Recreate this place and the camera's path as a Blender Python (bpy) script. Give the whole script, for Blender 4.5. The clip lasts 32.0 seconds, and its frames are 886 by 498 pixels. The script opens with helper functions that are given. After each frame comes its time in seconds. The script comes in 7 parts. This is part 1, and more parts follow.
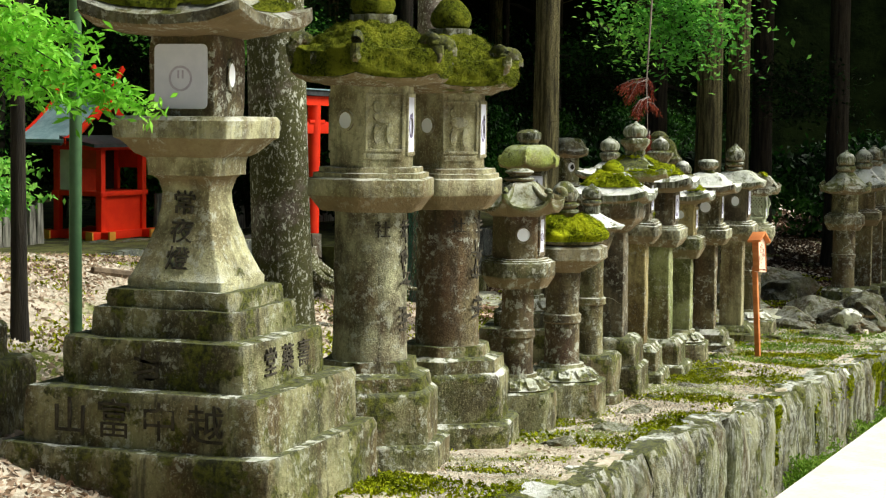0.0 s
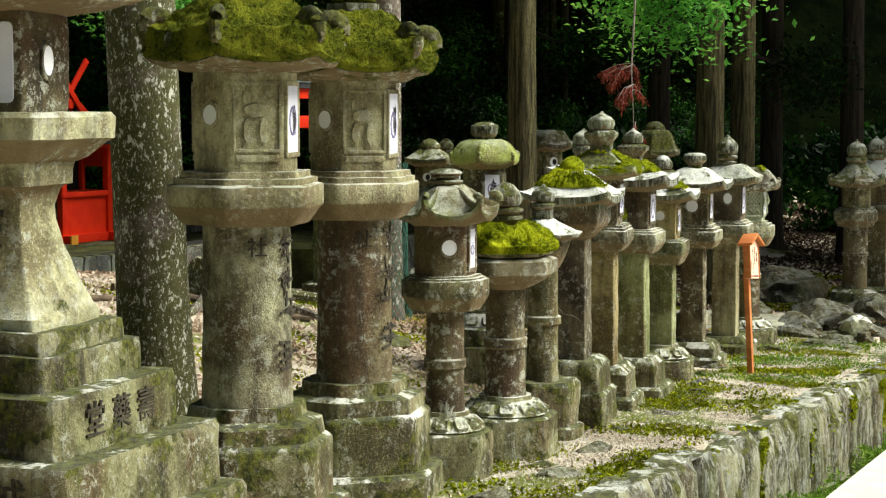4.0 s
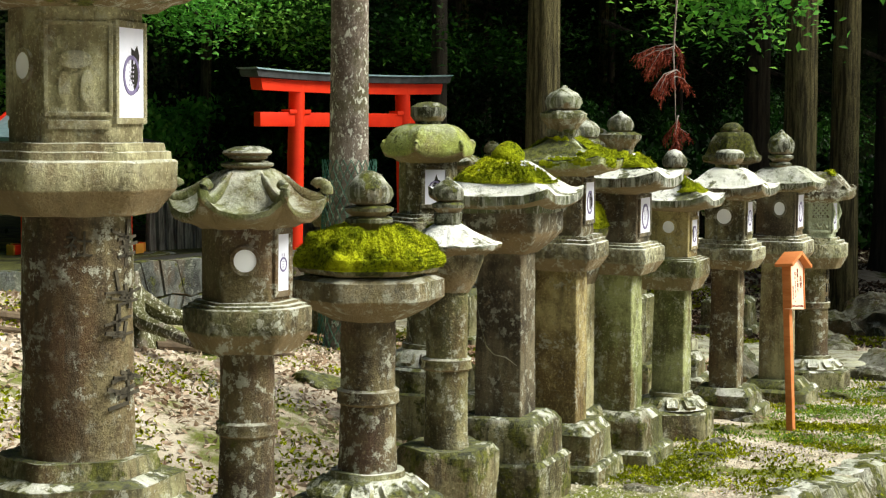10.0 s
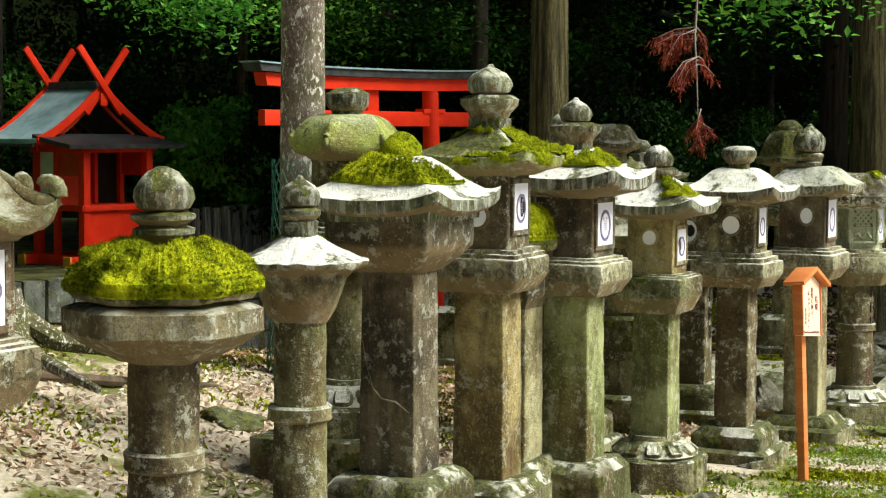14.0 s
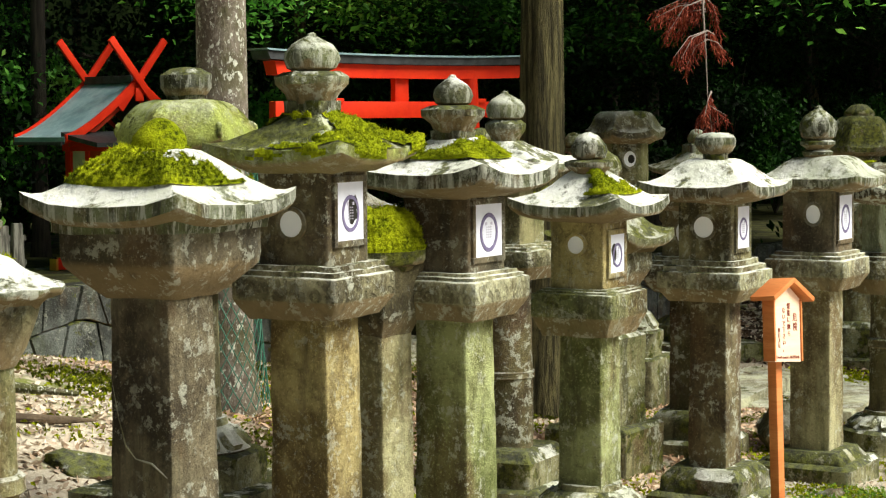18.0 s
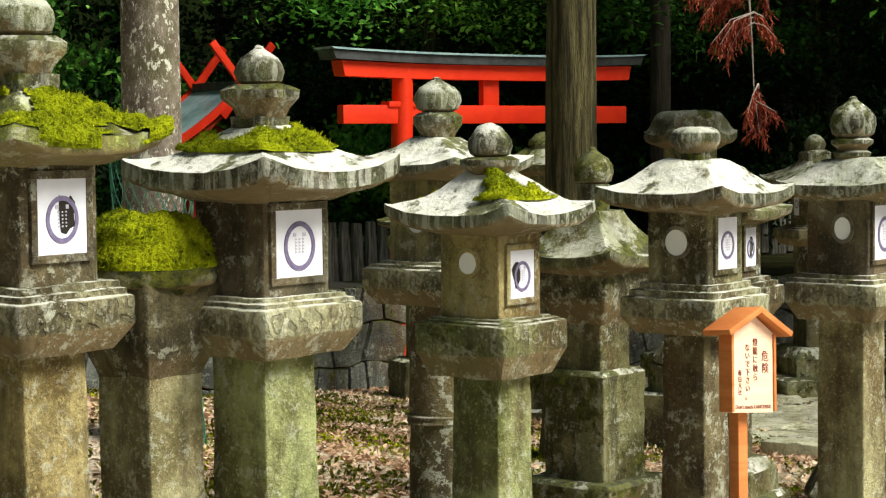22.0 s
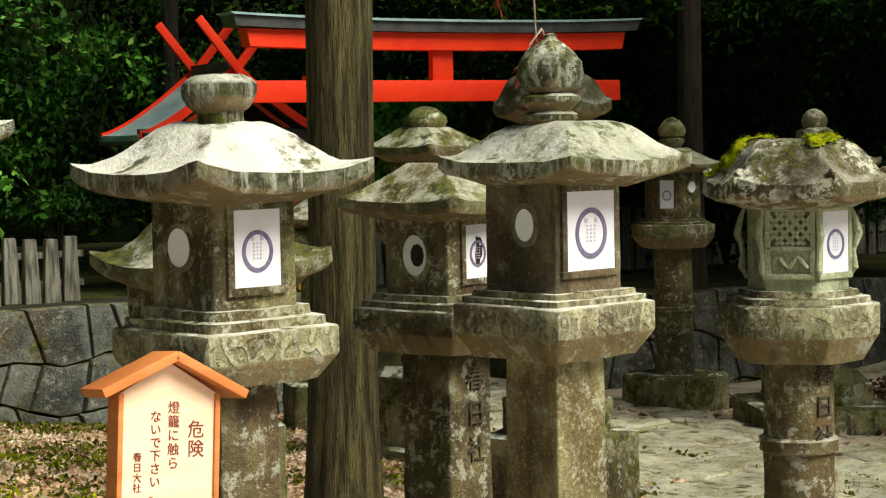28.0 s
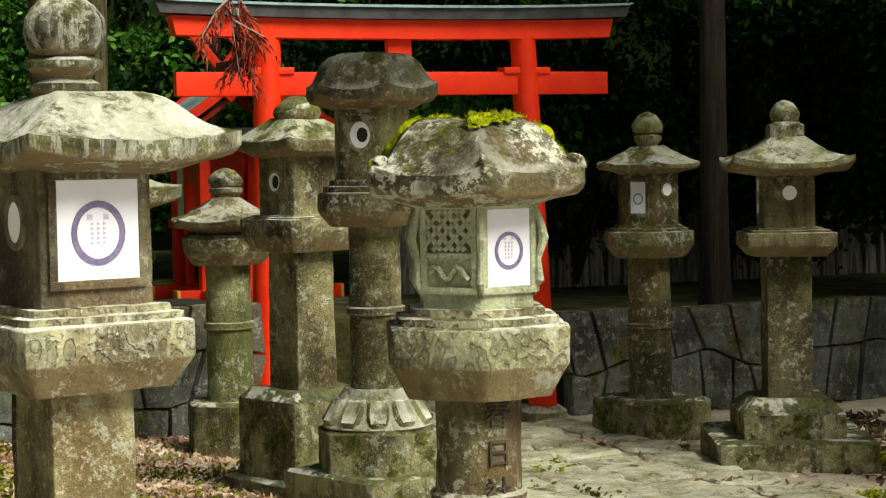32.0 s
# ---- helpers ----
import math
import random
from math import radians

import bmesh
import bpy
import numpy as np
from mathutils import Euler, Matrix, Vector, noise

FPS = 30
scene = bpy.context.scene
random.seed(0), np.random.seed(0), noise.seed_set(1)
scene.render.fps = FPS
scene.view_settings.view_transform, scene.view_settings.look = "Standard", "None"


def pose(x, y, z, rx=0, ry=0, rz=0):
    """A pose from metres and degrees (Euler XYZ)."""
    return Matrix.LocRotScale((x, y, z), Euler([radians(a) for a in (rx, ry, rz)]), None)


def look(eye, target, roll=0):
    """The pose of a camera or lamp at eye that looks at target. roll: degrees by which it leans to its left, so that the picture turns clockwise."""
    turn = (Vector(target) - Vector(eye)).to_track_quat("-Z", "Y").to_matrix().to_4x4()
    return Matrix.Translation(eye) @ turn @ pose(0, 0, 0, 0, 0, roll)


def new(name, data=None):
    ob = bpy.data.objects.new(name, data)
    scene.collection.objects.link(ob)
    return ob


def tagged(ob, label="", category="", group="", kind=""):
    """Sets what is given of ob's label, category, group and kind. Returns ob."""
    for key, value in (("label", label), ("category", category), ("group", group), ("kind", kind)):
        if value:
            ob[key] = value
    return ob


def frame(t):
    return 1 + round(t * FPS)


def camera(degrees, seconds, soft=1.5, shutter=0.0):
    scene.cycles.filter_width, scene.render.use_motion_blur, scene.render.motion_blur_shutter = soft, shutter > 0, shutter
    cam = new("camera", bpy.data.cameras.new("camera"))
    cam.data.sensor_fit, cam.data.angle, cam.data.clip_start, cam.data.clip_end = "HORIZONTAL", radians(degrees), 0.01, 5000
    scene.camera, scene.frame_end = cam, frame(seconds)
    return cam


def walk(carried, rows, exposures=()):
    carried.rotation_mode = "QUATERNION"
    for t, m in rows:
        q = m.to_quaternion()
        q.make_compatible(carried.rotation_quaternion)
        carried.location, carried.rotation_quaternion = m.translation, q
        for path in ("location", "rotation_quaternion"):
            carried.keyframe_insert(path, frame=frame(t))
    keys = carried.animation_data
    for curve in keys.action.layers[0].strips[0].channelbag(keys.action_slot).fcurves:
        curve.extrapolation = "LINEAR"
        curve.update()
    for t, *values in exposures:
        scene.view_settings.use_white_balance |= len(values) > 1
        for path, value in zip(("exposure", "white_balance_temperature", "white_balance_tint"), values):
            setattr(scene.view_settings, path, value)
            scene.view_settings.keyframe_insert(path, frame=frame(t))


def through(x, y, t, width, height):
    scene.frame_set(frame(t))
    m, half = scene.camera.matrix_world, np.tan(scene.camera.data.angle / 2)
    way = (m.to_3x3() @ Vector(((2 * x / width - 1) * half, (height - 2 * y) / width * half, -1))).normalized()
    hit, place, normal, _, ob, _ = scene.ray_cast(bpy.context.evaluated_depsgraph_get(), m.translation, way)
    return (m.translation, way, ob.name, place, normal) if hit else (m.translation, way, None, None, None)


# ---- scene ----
cam = camera(26.90, 32.0, soft=1.2)
# seconds, eye, target, roll
PATH = [
    (0, (-13.990, -3.379, 2.277), (-12.1038, -2.7312, 2.1285), 0.73),
    (0.5, (-13.773, -3.358, 2.283), (-11.8911, -2.6965, 2.1333), 0.69),
    (1, (-13.522, -3.360, 2.283), (-11.6431, -2.6910, 2.1352), 0.81),
    (1.5, (-13.308, -3.365, 2.274), (-11.4327, -2.6858, 2.1301), 0.68),
    (2, (-13.084, -3.354, 2.281), (-11.2120, -2.6653, 2.1387), 0.32),
    (2.5, (-12.843, -3.366, 2.290), (-10.9742, -2.6682, 2.1485), 0.32),
    (4.5, (-11.791, -3.383, 2.268), (-9.9143, -2.7118, 2.1055), 0.07),
    (5, (-11.537, -3.396, 2.254), (-9.6581, -2.7293, 2.0905), 0.22),
    (5.5, (-11.247, -3.429, 2.214), (-9.3660, -2.7686, 2.0499), 0.39),
    (6, (-10.942, -3.439, 2.191), (-9.0551, -2.7979, 2.0227), 0.56),
    (6.5, (-10.614, -3.435, 2.172), (-8.7201, -2.8161, 1.9998), 0.37),
    (7, (-10.318, -3.475, 2.166), (-8.4246, -2.8577, 1.9879), 0.52),
    (7.5, (-10.050, -3.483, 2.165), (-8.1634, -2.8447, 1.9814), 0.72),
    (8, (-9.726, -3.485, 2.122), (-7.8574, -2.7962, 1.9428), 0.30),
    (8.5, (-9.441, -3.505, 2.105), (-7.5965, -2.7520, 1.9326), 0.23),
    (9, (-9.154, -3.514, 2.079), (-7.3225, -2.7265, 1.9238), 0.36),
    (9.5, (-8.860, -3.540, 2.040), (-7.0374, -2.7288, 1.8987), 0.38),
    (10, (-8.573, -3.553, 2.013), (-6.7623, -2.7148, 1.8764), 0.46),
    (10.5, (-8.324, -3.552, 2.007), (-6.5241, -2.6908, 1.8657), 0.09),
    (11, (-8.041, -3.575, 2.012), (-6.2573, -2.6848, 1.8525), -0.26),
    (11.5, (-7.825, -3.578, 1.999), (-6.0570, -2.6584, 1.8265), -0.27),
    (12, (-7.570, -3.560, 1.991), (-5.8076, -2.6270, 1.8326), 0.14),
    (12.5, (-7.313, -3.579, 1.959), (-5.5552, -2.6338, 1.8343), 0.51),
    (13, (-7.015, -3.572, 1.916), (-5.2652, -2.6094, 1.8083), 0.78),
    (13.5, (-6.772, -3.592, 1.922), (-5.0209, -2.6334, 1.8049), 0.49),
    (14, (-6.474, -3.651, 1.937), (-4.7221, -2.6953, 1.8066), 0.31),
    (14.5, (-6.216, -3.668, 1.921), (-4.4667, -2.7081, 1.7888), 0.19),
    (16.5, (-5.201, -3.853, 1.902), (-3.4796, -2.8448, 1.7618), 0.02),
    (17, (-4.897, -3.879, 1.909), (-3.1817, -2.8605, 1.7666), 0.21),
    (17.5, (-4.704, -3.936, 1.909), (-3.0152, -2.8748, 1.7683), 0.05),
    (18, (-4.406, -3.912, 1.898), (-2.7465, -2.8037, 1.7626), -0.51),
    (18.5, (-4.192, -4.006, 1.906), (-2.5729, -2.8400, 1.7741), -0.54),
    (19, (-3.886, -3.999, 1.875), (-2.2820, -2.8099, 1.7588), -0.67),
    (19.5, (-3.587, -4.005, 1.844), (-1.9933, -2.8013, 1.7400), -0.79),
    (20, (-3.358, -4.054, 1.836), (-1.7825, -2.8267, 1.7338), -0.61),
    (20.5, (-3.078, -4.044, 1.798), (-1.5196, -2.7951, 1.7009), -0.71),
    (21, (-2.808, -4.084, 1.790), (-1.2701, -2.8096, 1.6856), -0.65),
    (21.5, (-2.582, -4.119, 1.787), (-1.0644, -2.8209, 1.6765), -0.56),
    (22, (-2.308, -4.113, 1.783), (-0.8095, -2.7937, 1.6693), -0.57),
    (22.5, (-2.033, -4.142, 1.774), (-0.5544, -2.8004, 1.6611), -0.83),
    (23, (-1.768, -4.154, 1.771), (-0.3077, -2.7922, 1.6600), -0.60),
    (23.5, (-1.545, -4.150, 1.780), (-0.1015, -2.7691, 1.6697), -0.69),
    (24, (-1.253, -4.169, 1.772), (0.1736, -2.7717, 1.6610), -0.45),
    (24.5, (-0.958, -4.162, 1.738), (0.4593, -2.7554, 1.6302), -0.17),
    (25, (-0.672, -4.150, 1.725), (0.7464, -2.7435, 1.6158), -0.50),
    (25.5, (-0.375, -4.102, 1.700), (1.0421, -2.6953, 1.5948), -0.97),
    (27.5, (0.846, -4.113, 1.659), (2.1500, -2.6007, 1.5473), -0.77),
    (28, (1.165, -4.126, 1.641), (2.4654, -2.6106, 1.5278), -1.11),
    (28.5, (1.429, -4.230, 1.640), (2.7155, -2.7038, 1.5169), -1.49),
    (29, (1.730, -4.248, 1.617), (2.9992, -2.7065, 1.4957), -0.96),
    (29.5, (2.000, -4.281, 1.611), (3.2218, -2.7023, 1.4920), -0.70),
    (30, (2.299, -4.302, 1.599), (3.4694, -2.6842, 1.4817), -0.54),
    (30.5, (2.566, -4.255, 1.572), (3.7224, -2.6270, 1.4601), -0.19),
    (31, (2.880, -4.251, 1.542), (4.0156, -2.6081, 1.4336), -0.38),
    (31.5, (3.145, -4.252, 1.536), (4.2652, -2.5989, 1.4264), -0.79),
    (32, (3.403, -4.311, 1.527), (4.5077, -2.6465, 1.4288), -1.04),
]
walk(cam, [(t, look(e, g, r)) for t, e, g, r in PATH], [(0, 0.69, 6600, 2), (7, 0.71, 6700, 2), (13, 0.8, 6800, 2), (19, 0.8, 6900, 2), (25, 0.6, 7200, 2), (29, 0.6, 7400, 2), (31, 0.88, 7300, 2), (32, 0.82, 7300, 2)])

# ---- daylight: bright haze over the lane, forest behind ----
world = bpy.data.worlds.new("sky")
scene.world = world
world.use_nodes = True
wn = world.node_tree
sky = wn.nodes.new("ShaderNodeTexSky")
sky.sky_type = "NISHITA"
sky.sun_disc = False
sky.sun_elevation = radians(48)
sky.sun_rotation = radians(161)
sky.dust_density = 4.0
wn.links.new(sky.outputs[0], wn.nodes["Background"].inputs[0])
wn.nodes["Background"].inputs[1].default_value = 0.036
sun = new("sun", bpy.data.lights.new("sun", "SUN"))
sun.data.energy = 4.3
sun.data.angle = radians(32)
sun.data.color = (1.0, 0.97, 0.92)
sun.matrix_world = look((2.6, -7.4, 8.6), (0.0, 0.0, 0.0))

rng = random.Random(7)
nrng = np.random.default_rng(11)


# ---- materials ----
def node(nt, kind, **sets):
    n = nt.nodes.new(kind)
    for k, v in sets.items():
        n.inputs[k].default_value = v
    return n


def noise_at(nt, scale, detail=5.0, rough=0.6, stretch=None):
    """Noise in world space, so that alike pieces differ from place to place."""
    g = nt.nodes.new("ShaderNodeNewGeometry")
    m = nt.nodes.new("ShaderNodeMapping")
    m.inputs["Scale"].default_value = stretch or (1, 1, 1)
    n = node(nt, "ShaderNodeTexNoise", Scale=scale, Detail=detail, Roughness=rough)
    nt.links.new(g.outputs["Position"], m.inputs[0])
    nt.links.new(m.outputs[0], n.inputs["Vector"])
    return n.outputs["Fac"]


def ramp(nt, src, a, b):
    r = nt.nodes.new("ShaderNodeMapRange")
    r.interpolation_type = "SMOOTHSTEP"
    r.inputs[1].default_value, r.inputs[2].default_value = a, b
    nt.links.new(src, r.inputs[0])
    return r.outputs[0]


def calc(nt, op, a, b):
    m = nt.nodes.new("ShaderNodeMath")
    m.operation = op
    for k, v in ((0, a), (1, b)):
        if isinstance(v, (int, float)):
            m.inputs[k].default_value = v
        else:
            nt.links.new(v, m.inputs[k])
    return m.outputs[0]


def blend(nt, fac, a, b):
    m = nt.nodes.new("ShaderNodeMix")
    m.data_type = "RGBA"
    if isinstance(fac, (int, float)):
        m.inputs[0].default_value = fac
    else:
        nt.links.new(fac, m.inputs[0])
    for k, v in ((6, a), (7, b)):
        if isinstance(v, tuple):
            m.inputs[k].default_value = (*v, 1)
        else:
            nt.links.new(v, m.inputs[k])
    return m.outputs[2]


def blank(name, rough=0.85):
    m = bpy.data.materials.new(name)
    m.use_nodes = True
    nt = m.node_tree
    b = nt.nodes["Principled BSDF"]
    b.inputs["Roughness"].default_value = rough
    b.inputs["Specular IOR Level"].default_value = 0.3
    return m, nt, b


def bumped(nt, b, src, strength, dist):
    u = node(nt, "ShaderNodeBump", Strength=strength, Distance=dist)
    nt.links.new(src, u.inputs["Height"])
    nt.links.new(u.outputs[0], b.inputs["Normal"])


def facing_up(nt):
    g = nt.nodes.new("ShaderNodeNewGeometry")
    s = nt.nodes.new("ShaderNodeSeparateXYZ")
    nt.links.new(g.outputs["Normal"], s.inputs[0])
    return s.outputs["Z"]


def stone(name, light, dark, moss=0.3, pale=0.4, streak=0.5, crust=0.4, red=0.0, rough=0.9, film=0.4, drip=0.0, relief=0.0):
    """Weathered stone: broad stains, algae film, runoff streaks, crusts of pale lichen, moss on what faces up."""
    m, nt, b = blank(name, rough)
    light, dark = tuple(k * v for k, v in zip((1.1, 1.12, 0.82), light)), tuple(k * v for k, v in zip((0.86, 0.83, 0.58), dark))
    broad = noise_at(nt, 2.6, 8, 0.62)
    c = blend(nt, ramp(nt, broad, 0.41, 0.6), dark, light)
    c = blend(nt, calc(nt, "MULTIPLY", ramp(nt, noise_at(nt, 6.0, 9, 0.74, (1, 1, 0.6)), 0.49, 0.64), 0.6), c, tuple(0.5 * v for v in dark))
    c = blend(nt, calc(nt, "MULTIPLY", ramp(nt, noise_at(nt, 13.0, 9, 0.78, (1.2, 1.2, 0.7)), 0.54, 0.66), 0.4), c, tuple(min(1, 1.35 * v) for v in light))
    if red:
        c = blend(nt, calc(nt, "MULTIPLY", ramp(nt, noise_at(nt, 2.0, 5, 0.6, (1, 1, 0.5)), 0.44, 0.62), red), c, (0.12, 0.066, 0.042))
    if film:
        k = ramp(nt, noise_at(nt, 1.9, 6, 0.66, (1, 1, 0.6)), 0.47, 0.64)
        c = blend(nt, calc(nt, "MULTIPLY", k, film), c, (0.115, 0.145, 0.035))
        k = ramp(nt, noise_at(nt, 2.3, 7, 0.68, (1, 1, 0.45)), 0.5, 0.64)
        c = blend(nt, calc(nt, "MULTIPLY", k, 0.6), c, (0.13, 0.078, 0.034))
    grain = noise_at(nt, 70.0, 4, 0.75)
    c = blend(nt, calc(nt, "MULTIPLY", ramp(nt, grain, 0.53, 0.68), 0.4), c, tuple(min(1, 1.8 * v) for v in light))
    c = blend(nt, calc(nt, "MULTIPLY", ramp(nt, noise_at(nt, 38.0, 6, 0.8), 0.53, 0.64), 0.45), c, tuple(0.4 * v for v in dark))
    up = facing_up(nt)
    # Undersides: dry tan stone tone with warm bounced light painted into it
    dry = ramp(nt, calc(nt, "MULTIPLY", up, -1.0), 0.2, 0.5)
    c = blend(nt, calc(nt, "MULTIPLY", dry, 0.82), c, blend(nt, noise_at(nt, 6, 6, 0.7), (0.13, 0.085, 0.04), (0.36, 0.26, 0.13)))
    steep = ramp(nt, calc(nt, "ABSOLUTE", up, 0.0), 0.75, 0.45)
    if streak:
        s = ramp(nt, noise_at(nt, 6.0, 6, 0.66, (2.0, 2.0, 0.2)), 0.5, 0.66)
        c = blend(nt, calc(nt, "MULTIPLY", calc(nt, "MULTIPLY", s, steep), streak), c, (0.03, 0.027, 0.018))
    if drip:
        s = ramp(nt, noise_at(nt, 15.0, 6, 0.7, (2.0, 2.0, 0.25)), 0.51, 0.58)
        c = blend(nt, calc(nt, "MULTIPLY", calc(nt, "MULTIPLY", s, steep), drip), c, (0.56, 0.57, 0.5))
    if crust:
        where = ramp(nt, noise_at(nt, 3.1, 5, 0.6), 0.4, 0.55)
        k = calc(nt, "MULTIPLY", ramp(nt, noise_at(nt, 18.0, 8, 0.8), 0.555 - 0.05 * crust, 0.58 - 0.05 * crust), where)
        c = blend(nt, calc(nt, "MULTIPLY", k, min(1.0, crust * 1.5)), c, (0.58, 0.6, 0.5))
    if pale:
        k = calc(nt, "MULTIPLY", ramp(nt, up, 0.35, 0.75), ramp(nt, noise_at(nt, 7.0, 9, 0.74), 0.48 - 0.14 * pale, 0.62 - 0.14 * pale))
        tone = blend(nt, ramp(nt, noise_at(nt, 5.0, 6, 0.7), 0.4, 0.62), (0.6, 0.63, 0.52) if pale < 0.9 else (0.78, 0.8, 0.7), (0.9, 0.91, 0.87))
        c = blend(nt, calc(nt, "MULTIPLY", k, pale), c, tone)
        g = nt.nodes.new("ShaderNodeNewGeometry")
        k = calc(nt, "MULTIPLY", ramp(nt, g.outputs["Pointiness"], 0.53, 0.6), ramp(nt, noise_at(nt, 11.0, 7, 0.7), 0.46, 0.56))
        c = blend(nt, calc(nt, "MULTIPLY", k, pale * 0.35), c, (0.6, 0.62, 0.56))
    if moss:
        k = calc(nt, "ADD", calc(nt, "MULTIPLY", up, 0.12), noise_at(nt, 4.6, 9, 0.7))
        k = ramp(nt, k, 0.77 - 0.3 * moss, 0.83 - 0.3 * moss)
        green = blend(nt, ramp(nt, noise_at(nt, 26, 6, 0.7), 0.35, 0.65), (0.014, 0.018, 0.002), (0.125, 0.135, 0.012))
        c = blend(nt, calc(nt, "MULTIPLY", k, 0.92), c, green)
    h = calc(nt, "ADD", calc(nt, "MULTIPLY", noise_at(nt, 55, 6, 0.75), 0.45), noise_at(nt, 9, 8, 0.72))
    if relief:
        g = nt.nodes.new("ShaderNodeNewGeometry")
        w = nt.nodes.new("ShaderNodeTexVoronoi")
        w.feature = "SMOOTH_F1"
        w.inputs["Scale"].default_value = 21.0
        mv = nt.nodes.new("ShaderNodeMapping")
        mv.inputs["Scale"].default_value = (1, 1, 0.75)
        nt.links.new(g.outputs["Position"], mv.inputs[0])
        nt.links.new(mv.outputs[0], w.inputs["Vector"])
        rg = calc(nt, "SINE", calc(nt, "ADD", calc(nt, "MULTIPLY", w.outputs["Distance"], 19.0), calc(nt, "MULTIPLY", noise_at(nt, 16, 5, 0.7), 11.0)), 0.0)
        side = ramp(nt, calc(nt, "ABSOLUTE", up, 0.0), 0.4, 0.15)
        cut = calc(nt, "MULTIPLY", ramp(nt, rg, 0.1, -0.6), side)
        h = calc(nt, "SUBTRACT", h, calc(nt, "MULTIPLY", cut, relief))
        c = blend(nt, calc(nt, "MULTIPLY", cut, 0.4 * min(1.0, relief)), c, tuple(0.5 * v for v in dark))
    nt.links.new(c, b.inputs["Base Color"])
    bumped(nt, b, h, 1.0, 0.03)
    return m


def mottled(name, a, b2, scale=8.0, rough=0.8, bump=0.3, dist=0.01, stretch=None, metal=0.0, fine=0.25):
    m, nt, b = blank(name, rough)
    c = blend(nt, ramp(nt, noise_at(nt, scale, 6, 0.62, stretch), 0.35, 0.65), a, b2)
    c = blend(nt, calc(nt, "MULTIPLY", ramp(nt, noise_at(nt, scale * 9, 3, 0.6, stretch), 0.5, 0.7), fine), c, tuple(0.45 * v for v in a))
    nt.links.new(c, b.inputs["Base Color"])
    b.inputs["Metallic"].default_value = metal
    bumped(nt, b, noise_at(nt, scale * 5, 5, 0.65, stretch), bump, dist)
    return m


def by_island(name, cols, rough=0.7, through=0.0, patch=3.0):
    """Loose leaves or tufts: each takes a tint of its own, with broad drifts of light and dark."""
    m, nt, b = blank(name, rough)
    g = nt.nodes.new("ShaderNodeNewGeometry")
    r = nt.nodes.new("ShaderNodeValToRGB")
    r.color_ramp.interpolation = "LINEAR"
    while len(r.color_ramp.elements) < len(cols):
        r.color_ramp.elements.new(0.5)
    for k, (e, c) in enumerate(zip(r.color_ramp.elements, cols)):
        e.position, e.color = k / (len(cols) - 1), (*c, 1)
    f = calc(nt, "ADD", calc(nt, "MULTIPLY", g.outputs["Random Per Island"], 0.45), calc(nt, "MULTIPLY", ramp(nt, noise_at(nt, patch, 4), 0.36, 0.66), 0.55))
    nt.links.new(f, r.inputs[0])
    nt.links.new(r.outputs[0], b.inputs["Base Color"])
    if through:
        t = nt.nodes.new("ShaderNodeBsdfTranslucent")
        mx = nt.nodes.new("ShaderNodeMixShader")
        mx.inputs[0].default_value = through
        nt.links.new(r.outputs[0], t.inputs[0])
        nt.links.new(b.outputs[0], mx.inputs[1])
        nt.links.new(t.outputs[0], mx.inputs[2])
        nt.links.new(mx.outputs[0], nt.nodes["Material Output"].inputs[0])
    return m


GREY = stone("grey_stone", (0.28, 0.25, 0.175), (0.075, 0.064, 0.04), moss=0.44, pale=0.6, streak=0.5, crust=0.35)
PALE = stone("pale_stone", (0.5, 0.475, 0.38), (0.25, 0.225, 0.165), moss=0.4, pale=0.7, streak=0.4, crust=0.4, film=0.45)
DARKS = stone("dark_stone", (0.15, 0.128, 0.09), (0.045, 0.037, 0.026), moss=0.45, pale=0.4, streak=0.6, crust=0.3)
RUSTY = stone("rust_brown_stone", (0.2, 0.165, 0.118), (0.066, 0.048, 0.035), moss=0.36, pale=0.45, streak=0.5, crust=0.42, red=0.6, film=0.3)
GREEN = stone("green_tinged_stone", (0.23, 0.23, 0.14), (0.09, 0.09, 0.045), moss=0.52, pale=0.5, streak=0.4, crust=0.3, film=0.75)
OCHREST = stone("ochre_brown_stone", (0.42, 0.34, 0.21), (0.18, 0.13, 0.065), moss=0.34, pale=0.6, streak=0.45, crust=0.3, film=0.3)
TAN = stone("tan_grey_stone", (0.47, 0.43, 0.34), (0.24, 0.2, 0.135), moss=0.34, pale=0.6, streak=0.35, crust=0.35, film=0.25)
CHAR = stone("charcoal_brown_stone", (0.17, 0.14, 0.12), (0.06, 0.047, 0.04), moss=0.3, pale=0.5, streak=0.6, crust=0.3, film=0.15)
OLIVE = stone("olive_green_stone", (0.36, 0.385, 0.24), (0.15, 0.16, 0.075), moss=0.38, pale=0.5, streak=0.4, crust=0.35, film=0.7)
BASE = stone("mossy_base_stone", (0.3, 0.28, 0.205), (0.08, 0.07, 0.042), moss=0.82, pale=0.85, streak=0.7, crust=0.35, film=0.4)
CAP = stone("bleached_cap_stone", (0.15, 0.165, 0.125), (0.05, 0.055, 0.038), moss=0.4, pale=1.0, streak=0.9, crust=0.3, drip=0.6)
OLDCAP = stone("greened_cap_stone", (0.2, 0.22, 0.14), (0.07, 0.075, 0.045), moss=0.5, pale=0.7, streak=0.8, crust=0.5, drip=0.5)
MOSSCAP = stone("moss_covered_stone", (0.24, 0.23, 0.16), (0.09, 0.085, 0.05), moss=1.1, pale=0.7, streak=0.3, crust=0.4)
